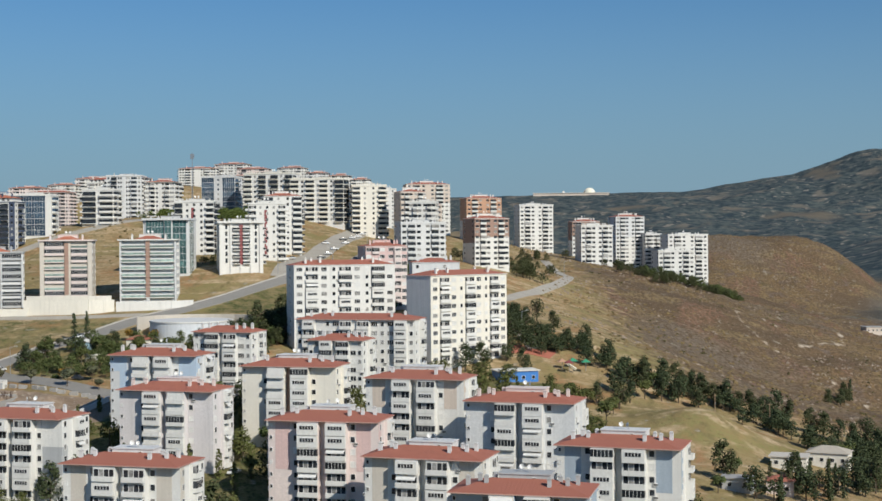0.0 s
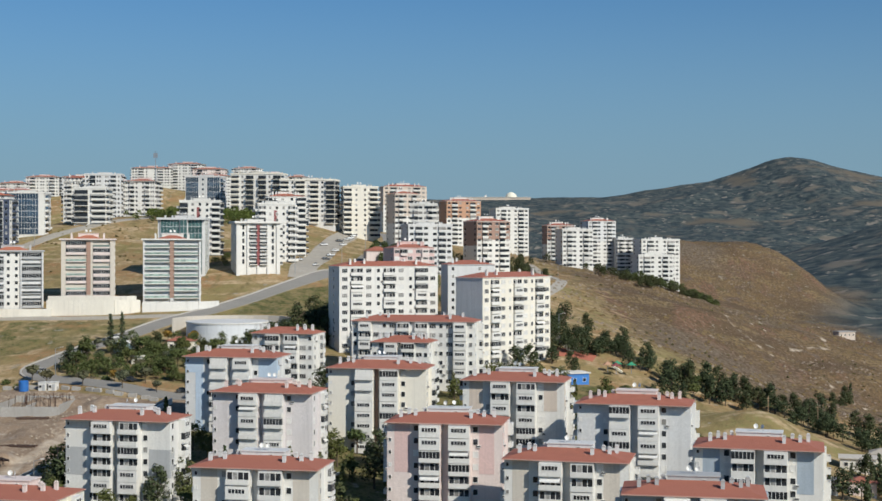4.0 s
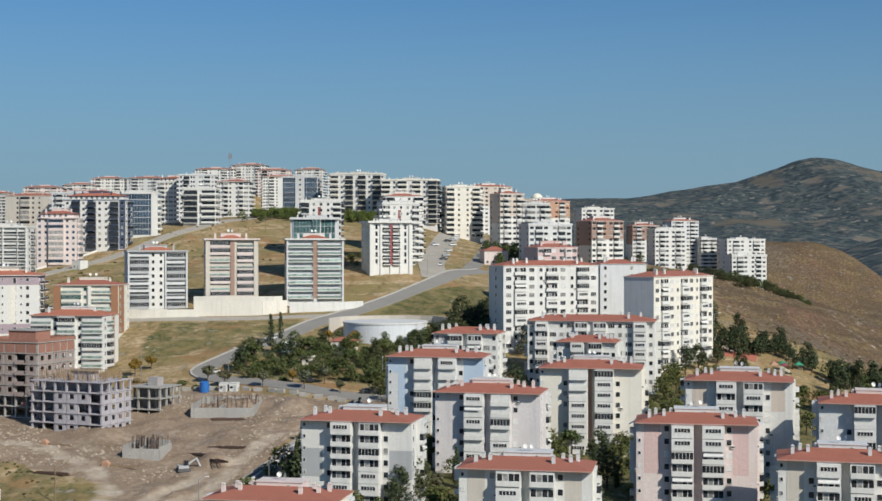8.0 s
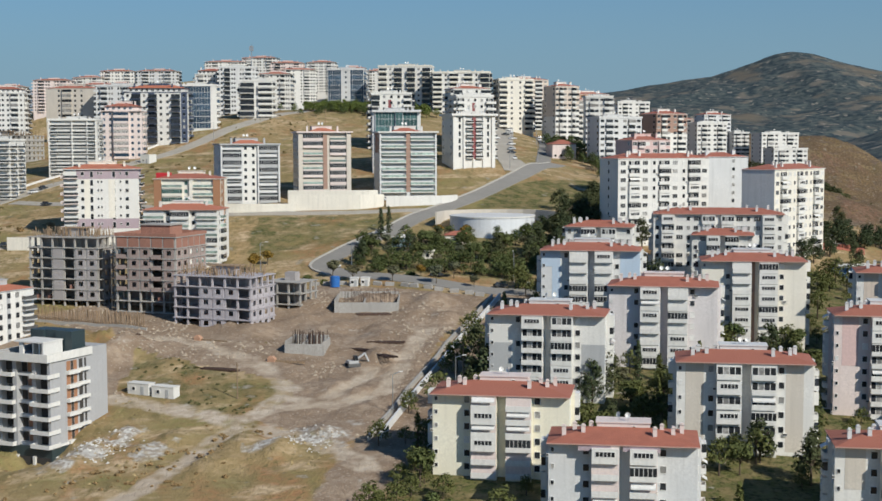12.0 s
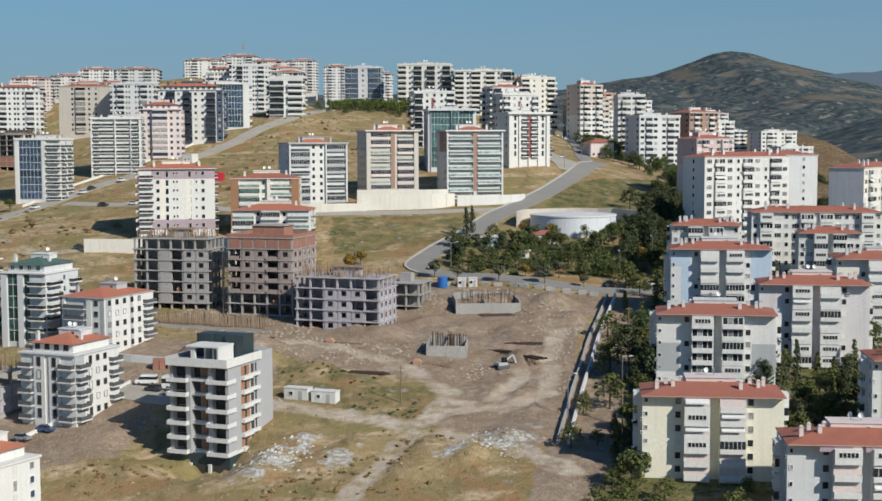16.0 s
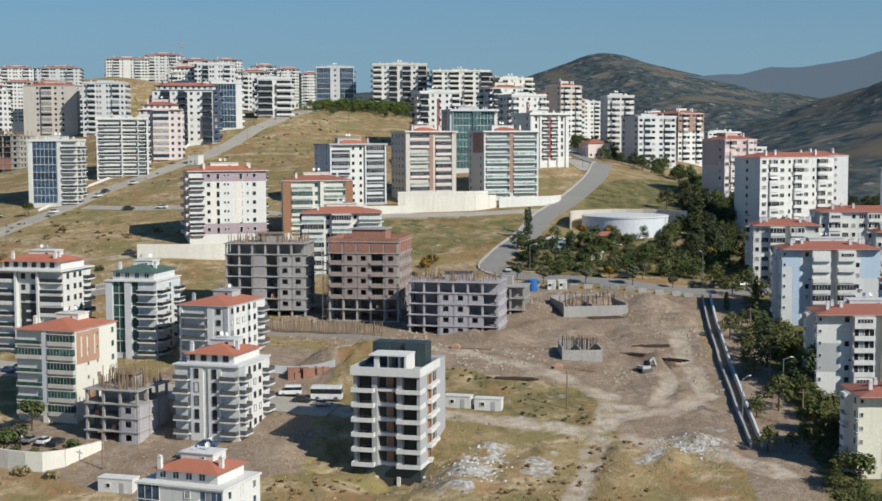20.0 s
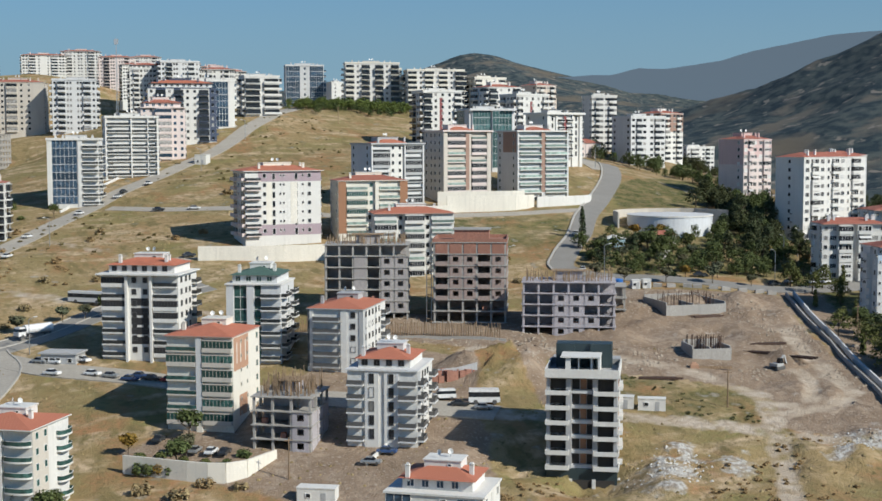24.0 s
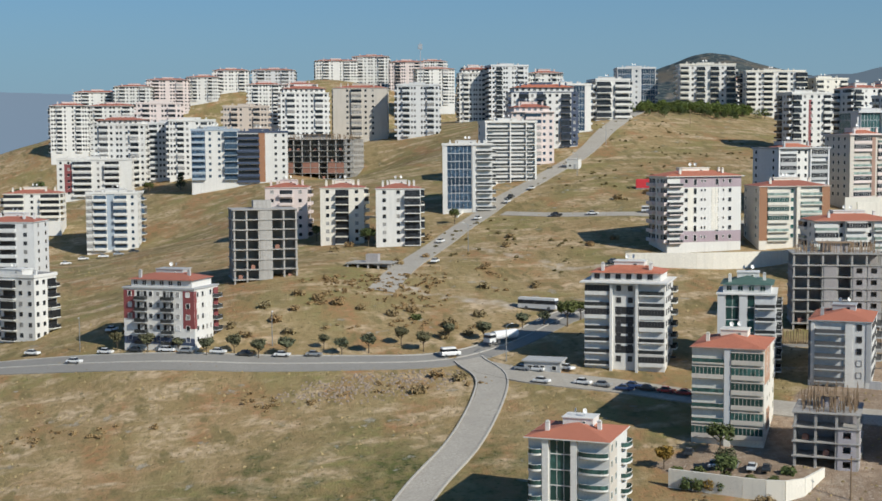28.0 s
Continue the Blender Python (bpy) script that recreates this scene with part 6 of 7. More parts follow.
# ---- foundations, cabins, containers, stacks on the site ----


def foundation(x, y, yaw, w, d, h, label):
    root = thing("foundation", pose(x, y, gz(x, y), 0, 0, yaw), label, "foundation", "foundations")
    t = 0.35
    for x0, x1, y0, y1, hh in ((0, w, 0, t, h), (0, t, t, d, h * 1.3), (w - t, w, t, d, h * 1.2), (w * 0.45, w * 0.45 + t, t, d, h * 1.1), (t, w - t, d - t, d, h * 1.5)):
        part("wall", Geo().box(x0, x1, y0, y1, -2, hh).mesh("wall", [CONC]), root)
    bar = Geo().beam((0, 0, 0), (0.08, 0, 3.6), 0.06).mesh("rebar", [RUST])
    for i in range(44):
        part("rebar", bar, root, pose(rng.uniform(0.5, w - 0.5), rng.uniform(0.5, d - 0.5), h * 0.6))
    part("slab", Geo().box(0.2, w - 0.2, 0.2, d - 0.2, -0.5, 0.5).mesh("slab", [CONC]), root)
    return root


foundation(-177, 413, -5, 18, 16, 2.9, "concrete foundation walls with rebar on the site")
foundation(-190, 377, -12, 10, 9, 2.4, "smaller concrete foundation with rebar on the site")


block = Geo().rings([(-1.3, 1.3, -0.5, 0.5, -0.5, 0), (-1.3, 1.3, -0.5, 0.5, 0.7, 0), (-1.2, 1.2, -0.4, 0.4, 0.8, 0)]).mesh("block", [CONC])
for k in range(15):
    f = k / 14
    bx, by = -186 + 52 * f + rng.uniform(-0.8, 0.8), 447.5 - 21 * f + 3.0 * math.sin(f * 3.1) + rng.uniform(-0.6, 0.6)
    kerbstone = new("concrete_block", block)
    kerbstone.matrix_basis = pose(bx, by, gz(bx, by) + 0.3, rng.uniform(-6, 6), rng.uniform(-6, 6), -22 + rng.uniform(-14, 14))
    tagged(kerbstone, "rough pale concrete block at the site's upper edge", "concrete block", "concrete blocks")


def cabin(x, y, yaw, w, d, h, mat, label, name="site_cabin"):
    root = thing(name, pose(x, y, gz(x, y) - 0.1, 0, 0, yaw), label, "site cabin", "site cabins")
    part("body", Geo().rings([(0, w, 0, d, 0, 0), (0, w, 0, d, h, 0), (-0.1, w + 0.1, -0.1, d + 0.1, h, 0), (-0.1, w + 0.1, -0.1, d + 0.1, h + 0.2, 0)]).mesh("body", [mat]), root)
    part("window", window_mesh(1.0, 0.9, GLASS, FRAME), root, pose(w * 0.3, 0, 1.0))
    part("door", Geo().box(-0.45, 0.45, -0.06, 0.02, 0.05, 2.05).mesh("door", [GREY]), root, pose(w * 0.7, 0, 0))
    return root


cabin(-226, 353, -30, 6, 2.5, 2.6, WHITE, "white site container beside the haul road")
cabin(-220, 349.5, -28, 6, 2.5, 2.6, WHITE, "white site container beside the haul road")
cabin(-172, 442, -14, 2.4, 2.4, 2.6, WHITE, "small white cabin at the site's edge")
cabin(-168.8, 441.2, -14, 2.4, 2.4, 2.6, WHITE, "small white cabin at the site's edge")
cabin(-301, 335, -30, 7.5, 3, 2.8, WHITE, "white site container beside the villa")
cabin(-262, 661, -32, 5, 5, 4.0, WHITE, "small white kiosk beside the hill street", "kiosk")
barrel = thing("blue_barrel", pose(-176.5, 442.5, gz(-176.5, 442.5) - 0.1), "large blue plastic water barrel", "barrel")
part("drum", Geo().cyl(0, 0, 1.5, 1.5, 0, 3.0, 20).mesh("drum", [plain("blue_plastic", (0.03, 0.14, 0.42), 0.4)]), barrel)
part("lid", Geo().cyl(0, 0, 1.55, 1.2, 3.0, 3.3, 20).mesh("lid", [plain("blue_plastic", (0.03, 0.14, 0.42), 0.4)]), barrel)
pile = thing("brick_stack", pose(-252, 380, gz(-252, 380)), "stacked pallets of red hollow bricks", "brick stack")
for i in range(7):
    for j in range(3):
        h = rng.choice((1.2, 2.2, 2.4))
        part("pallet", Geo().box(0, 1.4, 0, 1.2, -0.5, h).mesh("pallet", [BRICK]), pile, pose((i - 3) * 1.7 + rng.uniform(-0.2, 0.2), j * 1.6, 0, 0, 0, rng.uniform(-8, 8)))
for n, (x, y, yw) in enumerate(((-171, 379, -45), (-164, 384, -12), (-165.5, 369, -60), (-166, 410, -4), (-205, 366, -28), (-232, 390, -25))):
    root = thing("rebar_bundle", pose(x, y, gz(x, y) + 0.1, 0, 0, yw), "bundle of rusty reinforcing bars on the ground", "rebar", "rebar bundles")
    bar = Geo().box(-4.5, 4.5, -0.08, 0.08, -0.2, 0.25).mesh("bar", [RUST])
    for i in range(8):
        part("bar", bar, root, pose(rng.uniform(-0.8, 0.8), (i - 4) * 0.28, 0, 0, 0, rng.uniform(-5, 5)))
digger = thing("excavator", pose(-173, 366, gz(-173, 366), 0, 0, 20), "small dusty excavator parked on the site", "excavator")
part("track", Geo().box(-1.6, 1.6, -1.3, -0.7, 0, 0.8).mesh("track", [FRAMED]), digger)
part("track", Geo().box(-1.6, 1.6, 0.7, 1.3, 0, 0.8).mesh("track", [FRAMED]), digger)
part("cab", Geo().rings([(-1.4, 1.2, -1.1, 1.1, 0.8, 0), (-1.4, 1.2, -1.1, 1.1, 1.5, 0), (0, 1.1, -1.0, 0.2, 1.5, 0), (0.1, 1.0, -0.9, 0.1, 2.7, 1)]).mesh("cab", [GREY, GLASS]), digger)
part("boom", Geo().beam((1.0, 0.5, 1.4), (3.4, 0.5, 3.0), 0.2).mesh("boom", [GREY]), digger)
part("bucket", Geo().beam((3.4, 0.5, 3.0), (4.4, 0.5, 0.9), 0.22).mesh("bucket", [GREY]), digger)
for x, y, yw in ((-193, 371, -25), (-213, 392, -30)):
    root = thing("site_barrier", pose(x, y, gz(x, y), 0, 0, yw), "orange site barrier with long timber beam", "barrier", "site barriers")
    part("block", Geo().rings([(-1, 1, -0.6, 0.6, -0.3, 0), (-1, 1, -0.6, 0.6, 0.7, 0), (-0.6, 0.3, -0.4, 0.4, 1.3, 0)]).mesh("block", [ORANGE]), root)
    part("beam", Geo().box(0.5, 9, -0.15, 0.15, -0.2, 0.4).mesh("beam", [TIMBER]), root)

board = thing("site_hoarding", pose(-246, 611, gz(-246, 611), 0, 0, -15), "bright red hoarding box beside the dirt track", "hoarding")
part("panel", Geo().rings([(-3, 3, -1.2, 1.2, 0.2, 0), (-3, 3, -1.2, 1.2, 3.4, 0), (-2.8, 2.8, -1.0, 1.0, 3.6, 0)]).mesh("panel", [paint("red_hoarding", (0.55, 0.03, 0.04), 0.6)]), board)
part("skid", Geo().box(-3.2, 3.2, -1.3, 1.3, -1.0, 0.2).mesh("skid", [METAL]), board)

# ---- park kiosks, playground, cottages ----


def cottage(x, y, yaw, w, d, h, wall, roof_mat, label, flat=False, name="cottage"):
    root = thing(name, pose(x, y, gz(x, y) - 0.2, 0, 0, yaw), label, "cottage" if name == "cottage" else "kiosk")
    part("wall", Geo().box(0, w, 0, d, -2, h).mesh("wall", [wall]), root)
    if flat:
        part("roof", Geo().box(-0.5, w + 0.5, -0.5, d + 0.5, h, h + 0.35).mesh("roof", [roof_mat]), root)
    else:
        part("roof", Geo().hip(-0.5, w + 0.5, -0.5, d + 0.5, h, min(w, d) * 0.22).mesh("roof", [roof_mat]), root)
    for k in range(max(1, int(w / 3))):
        part("window", window_mesh(1.2, 1.2, GLASS, FRAME), root, pose((k + 0.5) * w / max(1, int(w / 3)), 0, 0.9))
    return root


BLUEWALL = paint("bright_blue_panel", (0.05, 0.20, 0.55), 0.5)
cottage(-9, 466, 15, 14, 8, 3.6, BLUEWALL, WHITE, "blue pavilion with a flat white roof", True, "pavilion")
cottage(-148, 470, -10, 3.5, 3, 2.8, CREAM, CREAM, "small cream park kiosk", True, "kiosk")
cottage(-157, 487, -8, 6, 5, 3.2, paint("sky_blue_wall", (0.35, 0.5, 0.6)), WHITE, "small pale blue park pavilion", False, "pavilion")
cottage(-139, 490, -5, 9, 6, 3.2, CREAM, TILE, "low cream cottage with red tiled roof in the park")
cottage(80, 415, -25, 12, 8, 3.5, CREAM, paint("pale_tile", (0.45, 0.40, 0.33)), "cream cottage with pale tiled roof in the valley")
cottage(66, 401, -20, 10, 7, 3.0, CREAM, BEIGE, "low cottage with flat roof in the valley", True)
cottage(58, 372, -15, 7, 6, 3.5, PALEPINK, TILE, "small cottage with red roof in the valley")
cottage(46, 371, -18, 8, 5, 3.0, GREY, ROOFGREY, "grey shed with flat roof in the valley", True)
cottage(250, 905, 10, 12, 8, 3.5, TAN, ROOFGREY, "lone stone hut on the brown hillside", True)
cottage(-68, 690, 8, 12, 10, 7, PALEPINK, TILE, "low pink house with red roof beside the lane")
cottage(-341, 432, -28, 9, 6, 3.0, GREY, GREY, "low grey annex with flat roof beside the white block", True)
slide = thing("playground", pose(14, 486, gz(14, 486)), "playground with coloured slide and green canopies", "playground")
for k, (x, y, m) in enumerate(((0, 0, ORANGE), (4, 3, plain("green_canopy", (0.05, 0.30, 0.16))), (8, -2, plain("green_canopy", (0.05, 0.30, 0.16))), (2, -5, MAROON))):
    part("canopy", Geo().hip(x - 1.6, x + 1.6, y - 1.6, y + 1.6, 2.6, 1.2).mesh("canopy", [m]), slide)
    part("post", Geo().cyl(x, y, 0.12, 0.12, -0.5, 2.7, 6).mesh("post", [METAL]), slide)
part("slide", Geo().beam((1.5, -1, 2.2), (4.5, -3, 0.2), 0.35).mesh("slide", [YELLOW]), slide)
tagged(new("pavement_1", ribbon([(-12, 500), (2, 503), (12, 500)], 9, 0.15).mesh("pavement", [paint("red_court", (0.42, 0.14, 0.09))])), "red sports court", "court", kind="structure")
MH = 178.5 - gz(-235.2, 1141)
mast = thing("radio_mast", pose(-235.2, 1141, gz(-235.2, 1141)), "tall lattice radio mast on the hilltop", "mast")
for sx, sy in ((-1, -1), (1, -1), (0, 1)):
    part("leg", Geo().beam((sx * 1.2, sy * 1.2, 0), (0, 0, MH), 0.13).mesh("leg", [METAL]), mast)
for k in range(12):
    part("brace", Geo().beam((-1 + k * 0.08, -1 + k * 0.08, MH * k / 12), (1 - k * 0.08, -1 + k * 0.08, MH * (k + 0.9) / 12), 0.1).mesh("brace", [METAL]), mast)
part("antenna", Geo().box(-1.6, 1.6, -0.6, 0.6, MH * 0.93, MH * 0.98).mesh("antenna", [METAL]), mast)

# ---- poles and street lamps ----


def street_lamp_proto():
    root = thing("street_lamp", pose(-171, 462, gz(-171, 462)), "grey steel street lamp with one arm", "street lamp", "street lamps")
    part("pole", Geo().cyl(0, 0, 0.14, 0.08, -0.5, 9, 8).mesh("pole", [METAL]), root)
    part("arm", Geo().beam((0, 0, 8.9), (1.8, 0, 9.4), 0.06).mesh("arm", [METAL]), root)
    part("lamp_head", Geo().box(1.5, 2.4, -0.18, 0.18, 9.35, 9.5).mesh("lamp_head", [FRAME]), root)
    return root


lamp = street_lamp_proto()
for x, y, a in ((-122, 443, 90), (-106, 462, 90), (-95, 470, 80), (-100, 610, 0), (-80, 660, 180), (-68, 740, 180), (-62, 800, 180), (-150, 340, 0), (-200, 470, 0), (-343, 442, 30), (-262, 646, 200), (-232, 700, 200), (-330, 545, 200), (-165, 330, 20), (2, 520, 0), (40, 770, 0), (-450, 486, 270), (-400, 466, 270)):
    copy_thing(lamp, pose(x, y, gz(x, y), 0, 0, a))


def pole_proto():
    root = thing("utility_pole", pose(-147, 352, gz(-147, 352)), "dark timber utility pole", "utility pole", "utility poles")
    part("pole", Geo().cyl(0, 0, 0.18, 0.12, -0.5, 8.5, 8).mesh("pole", [TIMBER]), root)
    part("crossarm", Geo().box(-0.9, 0.9, -0.06, 0.06, 7.8, 7.95).mesh("crossarm", [TIMBER]), root)
    return root


pl = pole_proto()
for x, y in ((-136, 384), (-155, 322), (-200, 345), (-212, 560), (-178, 735), (-300, 345), (60, 450), (80, 460), (98, 440)):
    copy_thing(pl, pose(x, y, gz(x, y), 0, 0, rng.uniform(0, 180)))

# ---- vehicles ----
def car_proto(colour, label, x, y, yaw, kind="car"):
    L, W, H = {"car": (4.2, 1.75, 1.45), "van": (5.2, 2.0, 2.3)}[kind]
    root = thing(kind, pose(x, y, gz(x, y) + 0.28, 0, 0, yaw), label, kind, "parked vehicles")
    hl, hw = L / 2, W / 2
    if kind == "car":
        body = Geo().rings([(-hl, hl, -hw, hw, 0.3, 0), (-hl, hl, -hw, hw, 0.6, 0), (-hl + 0.1, hl - 0.1, -hw + 0.05, hw - 0.05, 0.88, 0)])
        cab = Geo().rings([(-hl * 0.72, hl * 0.42, -hw + 0.1, hw - 0.1, 0.87, 0), (-hl * 0.5, hl * 0.15, -hw + 0.25, hw - 0.25, H - 0.06, 1), (-hl * 0.48, hl * 0.13, -hw + 0.27, hw - 0.27, H, 0)])
    else:
        body = Geo().rings([(-hl, hl, -hw, hw, 0.35, 0), (-hl, hl, -hw, hw, 1.1, 0), (-hl, hl - 0.5, -hw + 0.05, hw - 0.05, 1.2, 0)])
        cab = Geo().rings([(-hl + 0.05, hl - 0.6, -hw + 0.08, hw - 0.08, 1.2, 0), (-hl + 0.15, hl - 1.2, -hw + 0.15, hw - 0.15, 1.9, 1), (-hl + 0.2, hl - 1.4, -hw + 0.2, hw - 0.2, H, 0)])
    part("body", body.mesh("body", [colour]), root)
    part("cabin", cab.mesh("cabin", [colour, GLASS]), root)
    wheel = CACHE.setdefault("wheel", None) or Geo().cyl(0, 0, 0.31, 0.31, -0.1, 0.1, 10).mesh("wheel", [FRAMED])
    CACHE["wheel"] = wheel
    for sx in (-0.62, 0.62):
        for sy in (-1, 1):
            part("wheel", wheel, root, pose(sx * hl, sy * (hw - 0.1), 0.31, 90, 0, 0))
    return root


CARW = plain("white_car_paint", (0.75, 0.75, 0.74), 0.25)
CARS = plain("silver_car_paint", (0.42, 0.425, 0.425), 0.3, 0.5)
CARD = plain("dark_car_paint", (0.04, 0.045, 0.05), 0.25)
CARR = plain("red_car_paint", (0.35, 0.03, 0.03), 0.25)
CARB = plain("blue_car_paint", (0.05, 0.09, 0.20), 0.25)
lot_yaw = -40
protos = {
    "w": car_proto(CARW, "small white car parked outdoors", -338, 431, lot_yaw), "s": car_proto(CARS, "silver car parked by the kerb", -334, 430, lot_yaw), "d": car_proto(CARD, "dark car parked by the kerb", -317, 410, lot_yaw),
    "r": car_proto(CARR, "red car parked beside the block", -313.5, 407, lot_yaw), "b": car_proto(CARB, "dark blue car parked by the kerb", -322, 412, lot_yaw), "v": car_proto(CARW, "white van parked beside the road", -258, 370, 170, "van"),
}
spots = [("s", -341, 433, -40), ("w", -339, 423, -40), ("w", -330, 419, -40), ("s", -326, 416, -40), ("b", -319.5, 413, -40), ("r", -310, 404, -40), ("w", -331, 429, -60), ("d", -307, 400, -40),
         ("w", -463, 493, -30), ("w", -451, 478, -28), ("w", -443, 479, -28), ("d", -435, 475, -28), ("w", -427, 471, -25), ("s", -422, 468, -25), ("w", -414, 465, -25), ("d", -407, 462, -22), ("w", -398, 459, -20), ("s", -390, 457, -18),
         ("v", -356, 449, 10), ("w", -336, 561, 60), ("w", -316, 592, 60), ("w", -344, 530, 62), ("d", -289, 583, -25), ("w", -277, 578, -25), ("v", -258, 572, -25), ("w", -250, 568, -28), ("d", -290, 515, 0), ("s", -238, 511, 0),
         ("s", -252, 361, -30), ("d", -256, 365, -30), ("d", -321, 374, 60), ("w", -318.5, 367, 60), ("s", -315, 365, 60), ("w", -312, 363, 60), ("d", -309.5, 361.5, 60), ("w", -275, 352, -30), ("b", -278.5, 348.5, -30), ("s", -283, 345, -30),
         ("w", -160, 505, 55), ("w", -155, 556, 0), ("d", -150, 557, 0), ("w", -145, 557, 0), ("s", -171, 553, 0), ("r", -178, 551, 0),
         ("w", -92, 650, 80), ("w", -100, 668, 75), ("d", -88, 690, 20), ("s", -86, 705, 20), ("w", -84, 720, 20), ("w", -90, 735, 25), ("w", -80, 745, 20), ("d", -82, 757, 20), ("s", -78, 770, 20), ("w", -76, 785, 20), ("w", -74, 800, 20), ("s", -80, 815, 15), ("w", -72, 830, 20), ("w", -70, 845, 15), ("d", -73, 858, 20), ("w", -69, 870, 15),
         ("w", -58, 745, 75), ("d", -55, 770, 80), ("w", -61, 772, 75), ("w", -46, 863, 10), ("w", -40, 868, 10), ("s", -120, 438, 20), ("d", -127, 436, 15), ("w", -113, 436, 15), ("w", -108, 436, 15), ("d", -145, 449, -25), ("w", -176, 467, 60), ("w", -121, 336, 70), ("w", -80, 352, 70),
         ("w", -442, 497, 60), ("w", -437, 494, 60), ("w", -460, 676, 0), ("w", -452, 674, 0), ("s", -446, 672, 5), ("w", -466, 664, 0), ("d", -440, 671, 0), ("w", -300, 612, 60), ("d", -297, 618, 60), ("w", -286, 628, 60)]
for k, x, y, a in spots:
    copy_thing(protos[k], pose(x, y, gz(x, y) + 0.28, 0, 0, a))


def coach(x, y, yaw, length, label):
    root = thing("coach", pose(x, y, gz(x, y) + 0.2, 0, 0, yaw), label, "coach", "coaches")
    h = length / 2
    part("body", Geo().rings([(-h, h, -1.25, 1.25, 0.4, 0), (-h, h, -1.25, 1.25, 1.6, 0), (-h, h - 0.1, -1.24, 1.24, 2.7, 1), (-h + 0.1, h - 0.3, -1.2, 1.2, 3.3, 0)]).mesh("body", [CARW, GLASS]), root)
    wheel = Geo().cyl(0, 0, 0.5, 0.5, -0.15, 0.15, 12).mesh("wheel", [FRAMED])
    for sx in (-0.55, 0.65):
        for sy in (-1, 1):
            part("wheel", wheel, root, pose(sx * h, sy * 1.15, 0.5, 90, 0, 0))


coach(-325, 477, -40, 11.5, "long white coach parked on the dirt track")
coach(-250.5, 364.5, -20, 7.0, "short white minibus parked beside the tower")
truck = thing("tanker_truck", pose(-341, 455, gz(-341, 455) + 0.25, 0, 0, 210), "white tanker lorry on the boulevard", "lorry")
part("cab", Geo().rings([(3.2, 5.4, -1.2, 1.2, 0.6, 0), (3.2, 5.4, -1.2, 1.2, 1.7, 0), (3.3, 5.2, -1.15, 1.15, 2.5, 1), (3.4, 5.0, -1.1, 1.1, 2.9, 0)]).mesh("cab", [CARW, GLASS]), truck)
tk = Geo().cyl(0, 0, 1.2, 1.2, -5.2, 3.0, 16).mesh("barrel", [CARW])
part("barrel", tk, truck, pose(0, 0, 2.1, 0, 90, 0))
for sx in (-4.2, -3.0, 2.0, 4.2):
    for sy in (-1, 1):
        part("wheel", CACHE["wheel"], truck, pose(sx, sy * 1.05, 0.5, 90, 0, 0) @ Matrix.Diagonal((1.6, 1.6, 1.6, 1)))

# ---- trees ----


def leaf_mat(name, rgb):
    m, nt, bs, co = base_mat(name)
    isl = nt.nodes.new("ShaderNodeNewGeometry").outputs["Random Per Island"]
    info = nt.nodes.new("ShaderNodeObjectInfo").outputs["Random"]
    c = ramp_mix(nt, isl, shade(rgb, 0.55), shade(rgb, 1.5))
    c = ramp_mix(nt, info, c, (rgb[0] * 1.25, rgb[1] * 1.02, rgb[2] * 0.9))
    nt.links.new(c, bs.inputs["Base Color"])
    bs.inputs["Roughness"].default_value = 0.8
    bs.inputs["Specular IOR Level"].default_value = 0.2
    return m


PINE = leaf_mat("pine_needles", (0.050, 0.068, 0.032))
BROAD = leaf_mat("broad_leaves", (0.080, 0.106, 0.037))
OLIVE = leaf_mat("grey_green_leaves", (0.10, 0.11, 0.065))
AUTUMN = leaf_mat("yellowing_leaves", (0.20, 0.14, 0.03))
DRYBUSH = leaf_mat("dry_bush_twigs", (0.25, 0.20, 0.105))
FRESH = leaf_mat("fresh_green_leaves", (0.095, 0.145, 0.04))
BARK = plain("bark", (0.10, 0.075, 0.05), 0.95)


def leaf_cloud(g, cx, cy, cz, rx, rz, n, size, r):
    for _ in range(n):
        while True:
            a = Vector((r.uniform(-1, 1), r.uniform(-1, 1), r.uniform(-1, 1)))
            if 0.25 < a.length < 1:
                break
        p = Vector((cx + a.x * rx, cy + a.y * rx, cz + a.z * rz))
        u = Vector((r.uniform(-1, 1), r.uniform(-1, 1), r.uniform(-0.6, 0.6))).normalized() * size * r.uniform(0.6, 1.3)
        w = u.cross(a + Vector((0.01, 0.02, 0.6))).normalized() * size * r.uniform(0.5, 1.0)
        g.face([p - u - w * 0.4, p + u - w, p + u * 0.5 + w, p - u * 0.7 + w])


